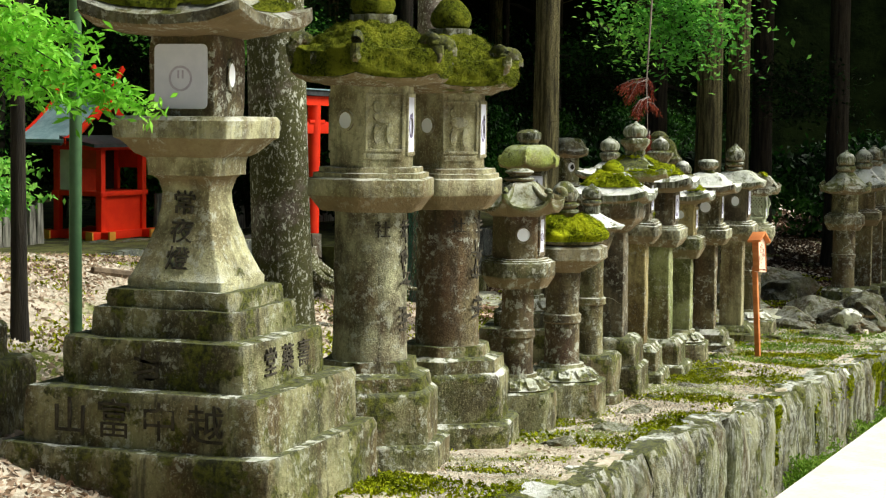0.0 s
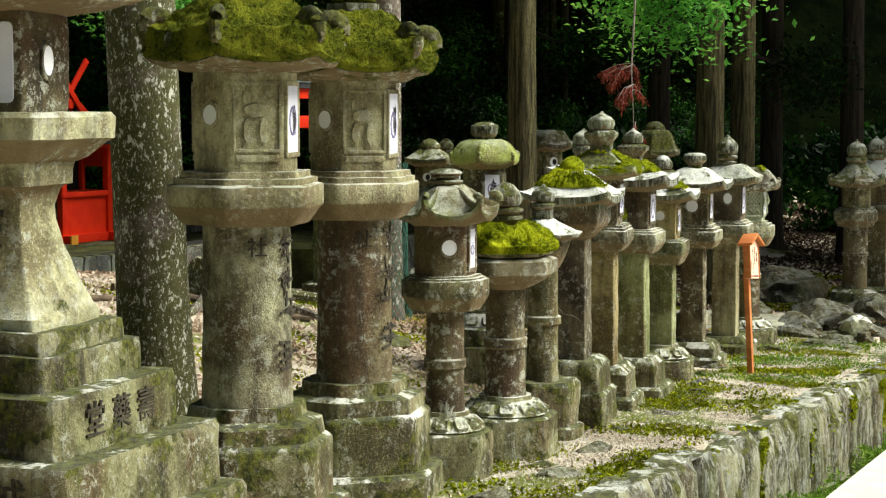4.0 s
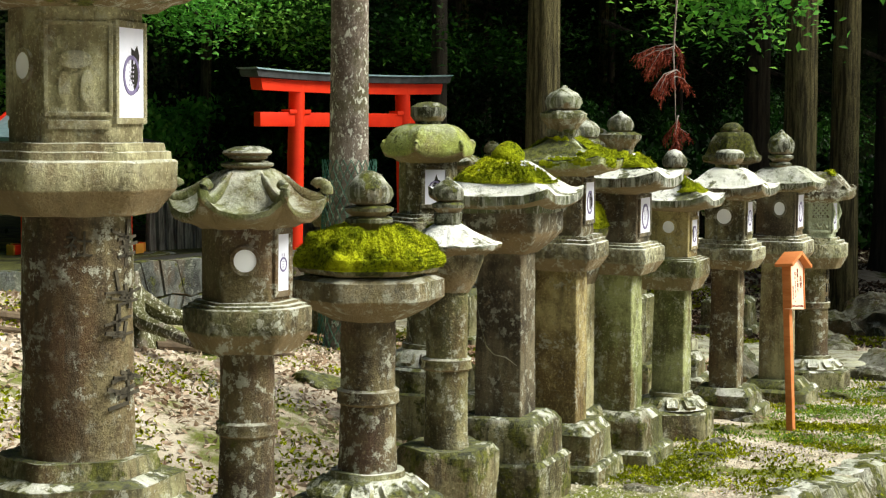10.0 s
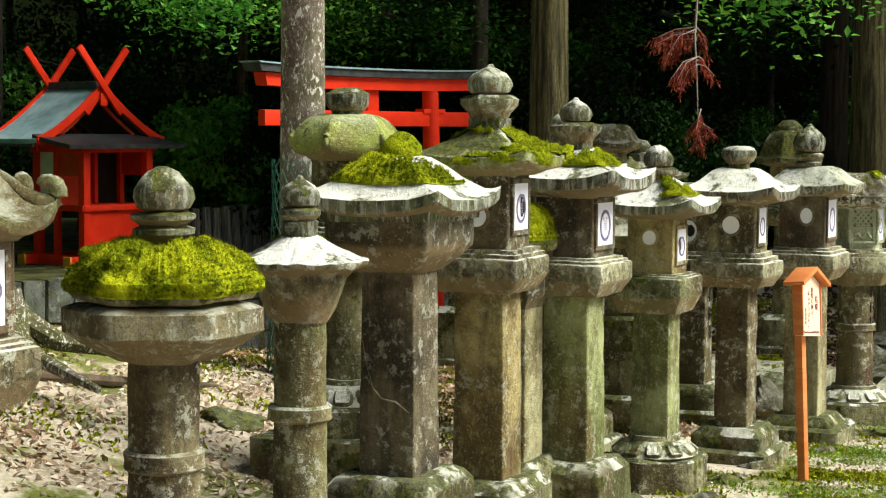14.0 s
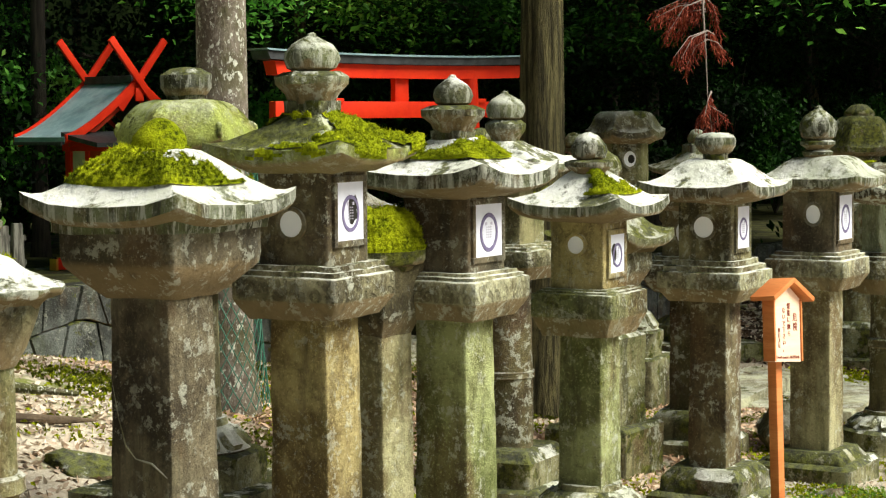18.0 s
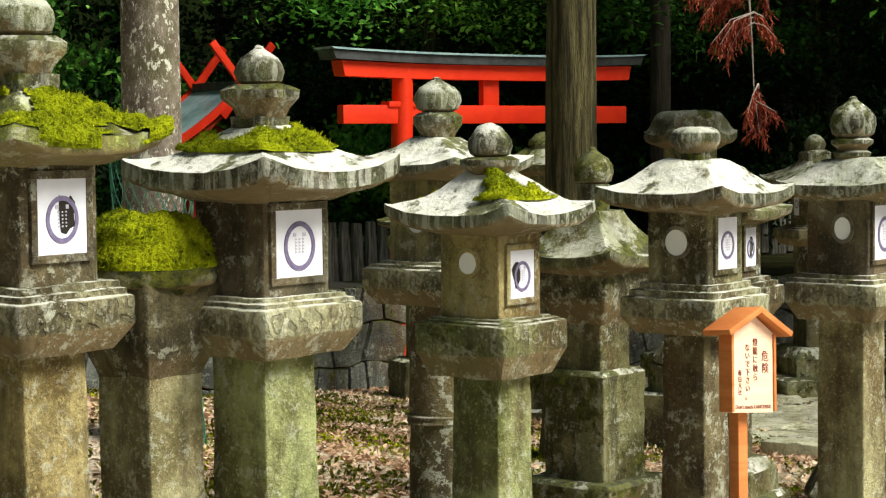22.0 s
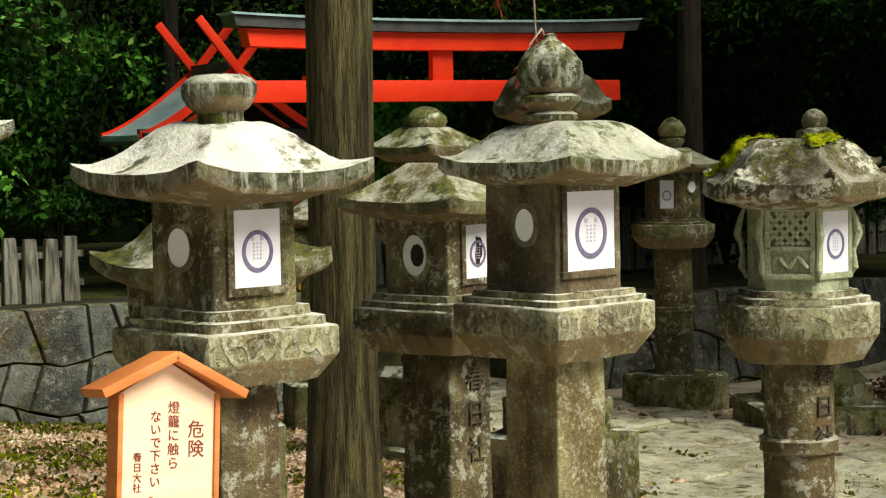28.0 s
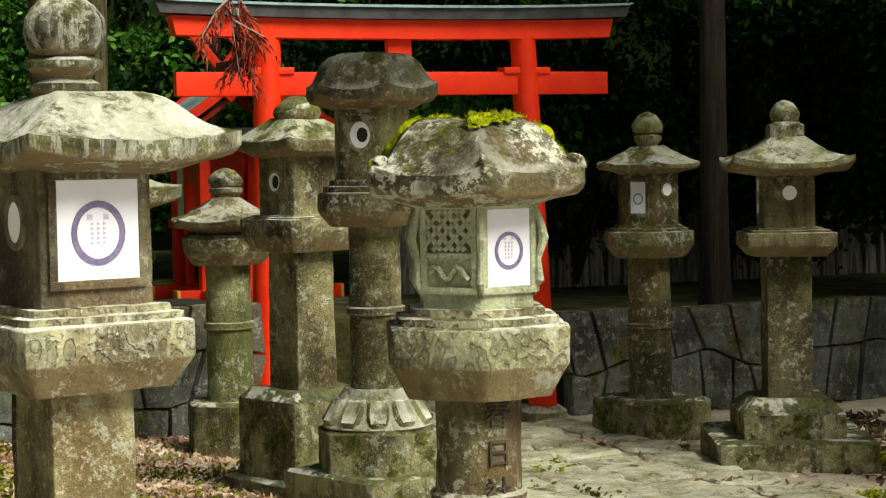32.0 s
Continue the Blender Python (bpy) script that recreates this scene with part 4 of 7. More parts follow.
def round_post(r, z0, z1):
    return ("round", [(r * 1.06, z0), (r * 1.0, z0 + 0.08), (r * 0.97, z1)])


def lotus(g, z1, r, zb):
    """Lotus dome over a six-sided block."""
    return [("hex", [(r * 1.12, g - 0.1), (r * 1.1, zb), (r * 1.04, zb + 0.012)], False), ("round", [(r * 0.9, zb), (r * 1.0, zb + 0.02), (r * 0.7, zb + (z1 - zb) * 0.72), (r * 0.62, zb + (z1 - zb) * 0.8), (r * 0.6, z1), (r * 0.4, z1)], True)]


# curled-roof lantern
lantern(-2.60, 0.02, -2, "small lantern with ringed post, grey curled roof", bz(-2.6, 0), lotus(bz(-2.6, 0), 0.6, 0.215, 0.485),
        round_post(0.105, 0.58, 1.18), ("hex", slab(0.12, 0.215, 1.15, 1.25, 1.32, 1.345, 0.16)), ("hex", 0.15, 1.33, 1.64),
        ("hex", 0.262, 1.645, 1.835, 0.07, 0.03, 0.85, True, 0.075, 0.155),
        [("collar", "round", collar(1.82, 1.86, 0.10)), ("neck", "round", collar(1.86, 1.885, 0.075)), ("finial", "round", bud(1.88, 1.92, 0.09, False))],
        (BASE, RUSTY, GREY, RUSTY, GREEN), papers=[(-90, 1.49, 0.075, 0.21, 0)], discs=[(-150, 1.50, 0.042)], rings=[(0.86, 0.118, 0.03)],
        scrolls=(6, -60, 0.052), capmat=BUDS)
# moss-cushion lantern, no firebox
lantern(-1.72, -0.04, 4, "lantern stump with thick moss cushion roof, ringed post", bz(-1.72, 0), lotus(bz(-1.72, 0), 0.56, 0.26, 0.44),
        round_post(0.118, 0.55, 1.22), ("hex", [(0.13, 1.19), (0.22, 1.24), (0.275, 1.275), (0.285, 1.285), (0.285, 1.36), (0.25, 1.375), (0.15, 1.375)]), None,
        ("hex", 0.262, 1.395, 1.55, 0.10, 0.05, 1.0, 2, 0.0, 0.22),
        [("collar", "round", collar(1.56, 1.62, 0.10)), ("neck", "round", collar(1.61, 1.665, 0.105)), ("finial", "round", bud(1.66, 1.81, 0.095, False))],
        (BASE, RUSTY, RUSTY, RUSTY, MOSSCAP), rings=[(0.87, 0.132, 0.035)], moss=(0.75, 7000, 0.034, 1.1), capmat=BUDS)
# umbrella-roof lantern, bowl below
lantern(-0.89, -0.02, 0, "slim lantern with pale ribbed umbrella roof, ringed post", bz(-0.89, 0),
        [("hex", [(0.24, bz(-0.89, 0) - 0.1), (0.24, 0.24), (0.22, 0.25)], False), ("hex", [(0.21, 0.24), (0.21, 0.5), (0.19, 0.53), (0.1, 0.53)], False)],
        round_post(0.098, 0.52, 1.28), ("round", [(0.1, 1.24), (0.13, 1.29), (0.165, 1.38), (0.172, 1.41), (0.172, 1.43), (0.1, 1.43)]), None,
        ("oct", 0.235, 1.432, 1.545, 0.06, 0.02, 1.15, False, 0.01, 0.16),
        [("neck", "round", [(0.06, 1.53), (0.065, 1.6)]), ("collar", "round", collar(1.585, 1.65, 0.075)), ("finial", "round", bud(1.645, 1.765, 0.07))],
        (BASE, GREY, GREY, GREY, CAP), rings=[(0.91, 0.118, 0.03)], moss=(-0.25, 300, 0.012, 0.45), capmat=BUDS)
# heavy square lantern with cracked post
lantern(-0.10, 0.02, 4, "broad square lantern, pale mossy roof, cracked dark post", bz(-0.1, 0),
        [("sq", [(0.27, bz(-0.1, 0) - 0.1), (0.27, 0.34), (0.25, 0.36)], False), ("sq", [(0.235, 0.35), (0.23, 0.52), (0.2, 0.56), (0.17, 0.57)], False)],
        ("sq", [(0.122, 0.55), (0.118, 1.0), (0.115, 1.40)]), ("sq", [(0.125, 1.37), (0.18, 1.42), (0.22, 1.47), (0.226, 1.5), (0.226, 1.585), (0.19, 1.6)]), None,
        ("sq", 0.31, 1.605, 1.825, 0.07, 0.05, 0.95, True, 0.05, 0.24),
        [("moss_ball", "round", bud(1.8, 1.925, 0.085, False))], (BASE, CHAR, CHAR, CHAR, CAP), moss=(0.3, 3600, 0.018, 0.72, (-0.9, -0.5)), capmat=MOSSCAP)
crk = [o for o in bpy.data.objects if o.name.startswith("post") and o.parent and abs(o.parent.location.x + 0.10) < 0.01][0]
part("crack", tube(bmesh.new(), [(-0.1185, yy, zz - bz(-0.1, 0)) for yy, zz in ((0.112, 1.12), (0.085, 0.99), (0.06, 0.91), (0.02, 0.87), (-0.04, 0.86), (-0.10, 0.82))], [0.001, 0.002, 0.003, 0.002, 0.004, 0.001], 6), LOTUS, crk, "pale mended crack across post")
PSTS = dict(
    a=(0.69, 0.03, 6, "square lantern with mossy roof and torn paper window", 0.40),
    b=(1.545, 0.01, 3, "square lantern, bleached roof with moss patch, white paper", 0.35),
    c=(2.66, 0.04, 4, "small square lantern, white roof with moss tuft", 0.30),
    d=(3.975, 0.06, 3, "square lantern with bleached roof, flat knob, round paper", 0.17),
    e=(5.165, 0.01, 3, "square lantern with pale roof and lotus-bud finial", 0.08))


def square_base(g, top, r):
    return [("sq", [(r * 1.12, g - 0.1), (r * 1.1, g + 0.1), (r, g + 0.12)], False), ("sq", [(r * 0.9, g + 0.1), (r * 0.88, top - 0.05), (r * 0.7, top), (r * 0.4, top)], False)]


x, y, rot, lab, pb = PSTS["a"]
lantern(x, y, rot, lab, bz(x, y), square_base(bz(x, y), pb + 0.02, 0.26), ("sq", [(0.118, pb), (0.116, 0.8), (0.114, 1.26)]),
        ("sq", slab(0.12, 0.21, 1.23, 1.285, 1.38, 1.42, 0.165)), ("sq", 0.14, 1.41, 1.77),
        ("sq", 0.28, 1.765, 1.93, 0.07, 0.045, 1.3, False, 0.035, 0.16),
        [("neck", "sq", [(0.07, 1.9), (0.075, 1.98)]), ("collar", "hex", collar(1.97, 2.08, 0.115)), ("finial", "round", bud(2.075, 2.215, 0.095))],
        (BASE, OCHREST, GREY, RUSTY, GREENCAP), papers=[(-90, 1.60, 0.175, 0.20, 0.35)], discs=[(180, 1.56, 0.045, 0.0, 1.0)], moss=(0.12, 2600, 0.024, 1.02, (0.8, -0.2)), capmat=BUDS)
x, y, rot, lab, pb = PSTS["b"]
lantern(x, y, rot, lab, bz(x, y), square_base(bz(x, y), pb + 0.02, 0.25), ("sq", [(0.118, pb), (0.115, 0.8), (0.112, 1.2)]),
        ("sq", slab(0.12, 0.22, 1.15, 1.225, 1.305, 1.335, 0.165)), ("sq", 0.145, 1.33, 1.66),
        ("sq", 0.305, 1.645, 1.84, 0.07, 0.06, 1.4, False, 0.05, 0.15),
        [("neck", "sq", [(0.06, 1.8), (0.065, 1.87)]), ("collar", "hex", collar(1.865, 1.965, 0.11)), ("finial", "round", bud(1.96, 2.085, 0.075))],
        (BASE, OLIVE, PALE, CHAR, CAP), papers=[(-90, 1.49, 0.205, 0.20, 0)], moss=(0.1, 1500, 0.02, 0.66, (-0.5, -0.4)), capmat=BUDS)
x, y, rot, lab, pb = PSTS["c"]
lantern(x, y, rot, lab, bz(x, y), lotus(bz(x, y), pb + 0.02, 0.23, 0.2), ("sq", [(0.105, pb), (0.102, 0.7), (0.1, 1.0)]),
        ("sq", slab(0.105, 0.195, 0.97, 1.085, 1.16, 1.18, 0.14)), ("sq", 0.127, 1.17, 1.50),
        ("sq", 0.272, 1.495, 1.69, 0.06, 0.045, 1.45, False, 0.045, 0.13),
        [("collar", "round", collar(1.66, 1.735, 0.105)), ("finial", "round", bud(1.73, 1.855, 0.078, False))],
        (BASE, OLIVE, GREEN, OCHREST, CAP), papers=[(-90, 1.33, 0.145, 0.165, -0.9)], discs=[(180, 1.37, 0.038)], moss=(-0.12, 700, 0.02, 0.7, (-0.2, -1.1)), capmat=BUDS)
x, y, rot, lab, pb = PSTS["d"]
lantern(x, y, rot, lab, bz(x, y), square_base(bz(x, y), pb + 0.02, 0.24), ("sq", [(0.102, pb), (0.099, 0.6), (0.096, 1.04)]),
        ("sq", slab(0.11, 0.225, 1.01, 1.075, 1.16, 1.215, 0.15)), ("sq", 0.14, 1.21, 1.545),
        ("sq", 0.3, 1.525, 1.71, 0.08, 0.05, 0.85, True, 0.04, 0.145),
        [("neck", "round", [(0.075, 1.68), (0.062, 1.715), (0.062, 1.745)]), ("finial", "round", [(0.06, 1.735), (0.08, 1.752), (0.095, 1.775), (0.1, 1.795), (0.098, 1.812), (0.085, 1.828), (0.06, 1.837), (0.02, 1.84)])],
        (BASE, RUSTY, PALE, GREY, CAP), papers=[(-90, 1.375, 0.155, 0.205, 0)], discs=[(180, 1.38, 0.052, 0.0, 1.0)], capmat=BUDS)
x, y, rot, lab, pb = PSTS["e"]
lantern(x, y, rot, lab, bz(x, y), square_base(bz(x, y), pb + 0.02, 0.25), ("sq", [(0.116, pb), (0.113, 0.6), (0.11, 1.0)]),
        ("sq", slab(0.125, 0.228, 0.975, 1.04, 1.145, 1.185, 0.165)), ("sq", 0.15, 1.18, 1.55),
        ("sq", 0.285, 1.535, 1.70, 0.09, 0.045, 1.15, True, 0.025, 0.16),
        [("neck", "round", collar(1.67, 1.735, 0.085)), ("collar", "round", collar(1.725, 1.79, 0.095)), ("finial", "round", bud(1.785, 1.975, 0.10))],
        (BASE, TAN, PALE, CHAR, OLDCAP), papers=[(-90, 1.37, 0.215, 0.24, 0)], discs=[(180, 1.39, 0.04, 0.03, 1.25)], capmat=BUDS, shift=(0.045, -0.015))
# sage lantern with lattice panel
x, y = 6.40, 0.04
Lh = lantern(x, y, 0, "sage-green lantern with lattice panel, lichen-blotched roof", bz(x, y), lotus(bz(x, y), 0.14, 0.26, 0.02), round_post(0.128, 0.12, 0.88),
        ("hex", slab(0.14, 0.252, 0.85, 0.97, 1.055, 1.105, 0.17)), ("hex", 0.158, 1.10, 1.42), ("hex", 0.297, 1.42, 1.635, 0.1, 0.06, 1.5, True, 0.03, 0.165),
        [], (BASE, RUSTY, PALE, SAGE, LICHCAP), papers=[(-90, 1.275, 0.145, 0.215, 0)], rings=[(0.55, 0.142, 0.03)], moss=(-0.12, 900, 0.02, 1.0, (0.7, 0.3)), scrolls=(6, -60, 0.036),
)
for k, ch in enumerate("春日社"):
    writing("carved_character", ch, 0.085, CUT, [o for o in Lh.children if o.name.startswith("post")][0], face_frame(-98, 0.122, 0.80 - 0.11 * k - bz(x, y)), 0.008)
Bh = [o for o in Lh.children if o.name.startswith("firebox")][0]
for ang in (-150, -30):
    f = face_frame(ang, 0.159, 1.275 - bz(x, y))
    bm = bmesh.new()
    for cx, cy, sx, sy in ((0, 0.118, 0.17, 0.02), (0, -0.02, 0.17, 0.016), (0, -0.118, 0.17, 0.02), (-0.078, 0, 0.018, 0.23), (0.078, 0, 0.018, 0.23)):
        block(bm, cx, cy, 0.004, sx, sy, 0.022, 0.003)
    pn = part("lattice_panel", placed(bm, f), SAGE, Bh)
    # Dark plate paints the shade behind the lattice bars
    part("panel_hollow", placed(block(bmesh.new(), 0, 0.05, 0.0, 0.14, 0.12, 0.006), f), DARKS, pn)
    for k in range(-2, 3):
        for s in (1, -1):
            bm = bmesh.new()
            block(bm, 0, 0, 0.006, 0.013, 0.15, 0.012, 0, s * 0.72)
            bmesh.ops.translate(bm, verts=bm.verts, vec=(k * 0.036, 0.05, 0))
            bmesh.ops.bisect_plane(bm, geom=bm.verts[:] + bm.edges[:] + bm.faces[:], plane_co=(0.07, 0, 0), plane_no=(1, 0, 0), clear_outer=True)
            bmesh.ops.bisect_plane(bm, geom=bm.verts[:] + bm.edges[:] + bm.faces[:], plane_co=(-0.07, 0, 0), plane_no=(-1, 0, 0), clear_outer=True)
            for cz, nz in ((0.11, 1), (-0.01, -1)):
                bmesh.ops.bisect_plane(bm, geom=bm.verts[:] + bm.edges[:] + bm.faces[:], plane_co=(0, cz, 0), plane_no=(0, nz, 0), clear_outer=True)
            part("lattice_bar", placed(bm, f), SAGE, pn, smooth=False)
    bm = bmesh.new()
    tube(bm, [(-0.06 + 0.012 * k, -0.07 + 0.018 * math.sin(k * 1.1), 0.008) for k in range(11)], [0.01] * 11, 8)
    part("wave_relief", placed(bm, f), SAGE, pn)
for ang in (-120, 0, 60, 180, -60, 120):
    a = radians(ang)
    bm = bmesh.new()
    tube(bm, [(math.cos(a) * r, math.sin(a) * r, z - bz(x, y)) for r, z in ((0.18, 1.14), (0.20, 1.18), (0.195, 1.24), (0.215, 1.30), (0.2, 1.36), (0.185, 1.4))], [0.008, 0.013, 0.009, 0.014, 0.01, 0.006], 8)
    part("corner_fin", bm, SAGE, Bh)

BACK = "stone lanterns behind the front row"
x, y = 1.25, 0.19
g = bz(x, y)
lantern(x, y, 4, "low moss-capped lantern wedged behind two taller ones", g, square_base(g, 0.4, 0.2), ("sq", [(0.112, 0.38), (0.11, 1.12)]), ("sq", [(0.11, 1.1), (0.145, 1.2), (0.15, 1.36), (0.14, 1.4)]), None,
        ("round", 0.2, 1.38, 1.575, 0.07, 0.04, 1.0, 2, 0.0, 0.15), [], (BASE, TAN, DARKS, GREY, MOSSCAP), moss=(0.3, 2200, 0.02, 1.0, (-0.9, 0)), group=BACK)
# flat green dome lantern
x, y = 1.22, 1.08
g = bz(x, y)
lantern(x, y, 10, "lantern with smooth green dome roof and lattice window", g, [("sq", [(0.36, g - 0.1), (0.36, 0.45), (0.34, 0.46)], False)] + lotus(g, 0.72, 0.24, 0.58), round_post(0.12, 0.7, 1.3),
        ("hex", slab(0.13, 0.24, 1.25, 1.36, 1.44, 1.48, 0.17)), ("hex", 0.155, 1.47, 1.81), ("hex", 0.245, 1.81, 2.0, 0.1, 0.04, 1.0, 2, 0.03, 0.16),
        [("neck", "round", [(0.07, 1.98), (0.08, 2.03)]), ("finial", "round", [(0.08, 2.02), (0.1, 2.05), (0.1, 2.1), (0.06, 2.125), (0.02, 2.13)])],
        (BASE, GREY, GREY, GREY, stone("smooth_moss_film", (0.42, 0.48, 0.17), (0.3, 0.35, 0.11), 0.4, 0.3, 0.1, 0.1)), papers=[(-150, 1.64, 0.12, 0.2, 0.3)], group=BACK, scrolls=(6, -60, 0.035), capmat=BUDS)
x, y = 3.36, 0.9
g = bz(x, y)
lantern(x, y, 6, "tall lantern with white bud finial behind front row", g, square_base(g, 0.3, 0.26), ("round", [(0.13, 0.28), (0.125, 1.16)]), ("sq", slab(0.13, 0.23, 1.13, 1.2, 1.28, 1.31, 0.16)), ("sq", 0.145, 1.3, 1.665),
        ("sq", 0.29, 1.66, 1.81, 0.07, 0.035, 1.3, False, 0.04, 0.15), [("collar", "round", collar(1.79, 1.91, 0.1)), ("finial", "round", bud(1.905, 2.055, 0.095))], (BASE, RUSTY, GREY, GREY, CAP), discs=[(180, 1.47, 0.045)], rings=[(0.66, 0.14, 0.02)], group=BACK, capmat=BUDS)
# broken lantern: roof set straight on a block
x, y = 4.55, 1.0
g = bz(x, y)
lantern(x, y, 2, "stunted lantern, mossy swept roof set on block", g, [("sq", [(0.25, g - 0.1), (0.25, 0.22), (0.23, 0.24)], False), ("sq", [(0.17, 0.22), (0.17, 0.72), (0.15, 0.74)], False)], ("sq", [(0.12, 0.72), (0.12, 1.0)]),
        ("sq", [(0.12, 0.95), (0.18, 1.05), (0.2, 1.1), (0.2, 1.2), (0.18, 1.22)]), None, ("sq", 0.29, 1.215, 1.47, 0.1, 0.05, 1.7, False, 0.05, 0.2),
        [("neck", "round", [(0.07, 1.44), (0.075, 1.59)]), ("finial", "round", bud(1.58, 1.76, 0.09))], (BASE, GREY, GREY, GREY, GREEN), group=BACK, capmat=MOSSCAP)
x, y = 5.50, 0.92
g = bz(x, y)
lantern(x, y, 8, "lantern with torn round and square paper windows", g, square_base(g, 0.2, 0.24), ("sq", [(0.115, 0.18), (0.112, 0.92)]), ("sq", slab(0.12, 0.24, 0.9, 0.99, 1.06, 1.11, 0.17)), ("sq", 0.15, 1.1, 1.4),
        ("sq", 0.27, 1.40, 1.57, 0.09, 0.04, 1.2, False, 0.02, 0.16), [], (BASE, RUSTY, GREY, RUSTY, GREEN), papers=[(-90, 1.26, 0.13, 0.19, 0.2)], discs=[(180, 1.25, 0.058, 0.0, 1.25, True)], group=BACK,
)
Pb = [o for o in bpy.data.objects if o.name.startswith("post") and o.parent and abs(o.parent.location.x - 5.5) < 0.01][0]
for k, ch in enumerate("春日社"):
    writing("carved_character", ch, 0.1, CUT, Pb, face_frame(-90, 0.116, 0.80 - 0.13 * k - g, 0.02), 0.006)
x, y = 7.55, 2.47
g = bz(x, y)
lantern(x, y, 10, "tall slim lantern with dark cap roof, lotus base", g, [("sq", [(0.3, g - 0.1), (0.3, 0.19), (0.28, 0.2)], False), ("hex", [(0.24, 0.19), (0.245, 0.37), (0.22, 0.38)], False), ("round", [(0.22, 0.37), (0.24, 0.39), (0.16, 0.52), (0.14, 0.55), (0.1, 0.55)], True)],
        round_post(0.112, 0.53, 1.26), ("hex", slab(0.12, 0.225, 1.24, 1.32, 1.385, 1.44, 0.16)), ("hex", 0.15, 1.43, 1.78), ("hex", 0.26, 1.77, 1.975, 0.12, 0.05, 1.5, True, 0.03, 0.155),
        [], (BASE, GREY, GREY, GREY, DARKS), discs=[(-150, 1.63, 0.045, 0.0, 1.25, True)], rings=[(0.88, 0.128, 0.02)], group=BACK)
x, y = 8.07, 4.05
g = bz(x, y)
lantern(x, y, 8, "square-post lantern with mossy knob and torn disc", g, square_base(g, 0.36, 0.28), ("sq", [(0.125, 0.34), (0.12, 1.08)]), ("sq", slab(0.13, 0.225, 1.06, 1.14, 1.23, 1.25, 0.16)), ("sq", 0.15, 1.24, 1.58),
        ("sq", 0.25, 1.575, 1.74, 0.1, 0.05, 1.1, False, 0.02, 0.16), [("finial", "round", bud(1.72, 1.86, 0.12, False))], (BASE, GREY, GREY, GREY, GREEN), discs=[(180, 1.42, 0.048, 0.0, 1.0, True)], group=BACK, capmat=MOSSCAP)
x, y = 8.4, 5.53
g = bz(x, y)
lantern(x, y, 10, "low dark lantern with ringed post beside the torii", g, [("hex", [(0.24, g - 0.1), (0.24, 0.1), (0.2, 0.12)], False)], round_post(0.135, 0.1, 0.95), ("hex", slab(0.15, 0.25, 0.92, 1.0, 1.08, 1.1, 0.2)), ("hex", 0.16, 1.09, 1.16),
        ("hex", 0.31, 1.15, 1.32, 0.08, 0.03, 1.3, False, 0.02, 0.2), [("collar", "round", collar(1.3, 1.38, 0.1)), ("finial", "round", bud(1.37, 1.49, 0.1, False))], (BASE, GREEN, GREEN, GREEN, DARKS), rings=[(0.56, 0.15, 0.025)], group=BACK)
# Dark stone on this and the next lantern stands in for canopy shade
x, y = 11.16, 4.96
g = bz(x, y)
lantern(x, y, 0, "ringed-post lantern by the mossy stone wall", g, [("sq", [(0.28, g - 0.1), (0.28, -0.07), (0.26, -0.05)], False)], round_post(0.14, -0.06, 0.88), ("hex", slab(0.15, 0.27, 0.86, 0.95, 1.03, 1.07, 0.19)), ("hex", 0.18, 1.06, 1.43),
        ("hex", 0.31, 1.43, 1.58, 0.1, 0.03, 1.1, False, 0.02, 0.18), [("neck", "round", collar(1.56, 1.66, 0.09)), ("finial", "round", bud(1.65, 1.80, 0.1, False))], (BASE, DARKS, GREEN, DARKS, GREEN), papers=[(-150, 1.25, 0.1, 0.2, 0)], discs=[(-90, 1.3, 0.04)], rings=[(0.42, 0.155, 0.02)], group=BACK)
x, y = 11.07, 3.61
g = bz(x, y)
lantern(x, y, -35, "square lantern with swept grey roof on slab", g, [("sq", [(0.46, g - 0.1), (0.46, -0.13), (0.44, -0.12)], False), ("sq", [(0.3, -0.13), (0.3, 0.02), (0.22, 0.10), (0.15, 0.1)], False)], ("sq", [(0.135, 0.09), (0.13, 0.95)]), ("sq", slab(0.14, 0.26, 0.92, 0.98, 1.06, 1.09, 0.17)), ("sq", 0.15, 1.08, 1.43),
        ("sq", 0.35, 1.42, 1.63, 0.08, 0.04, 1.35, False, 0.05, 0.16), [("neck", "sq", [(0.1, 1.6), (0.1, 1.68), (0.07, 1.7)]), ("finial", "round", bud(1.69, 1.83, 0.085, False))], (BASE, DARKS, DARKS, DARKS, GREEN), papers=[(-180, 1.27, 0.1, 0.2, 0)], discs=[(-90, 1.29, 0.042)], group=BACK)
x, y = 11.44, 2.19
g = bz(x, y)
lantern(x, y, 5, "mossy-roofed lantern beyond the paved way", g, square_base(g, 0.1, 0.3), round_post(0.14, 0.08, 1.0), ("hex", slab(0.15, 0.28, 0.98, 1.08, 1.16, 1.2, 0.18)), ("hex", 0.17, 1.19, 1.6),
        ("hex", 0.3, 1.6, 1.93, 0.12, 0.05, 1.4, True, 0.02, 0.18), [("finial", "round", bud(1.9, 2.04, 0.13, False))], (BASE, GREY, GREY, GREY, MOSSCAP), discs=[(-150, 1.4, 0.04)], group=BACK)
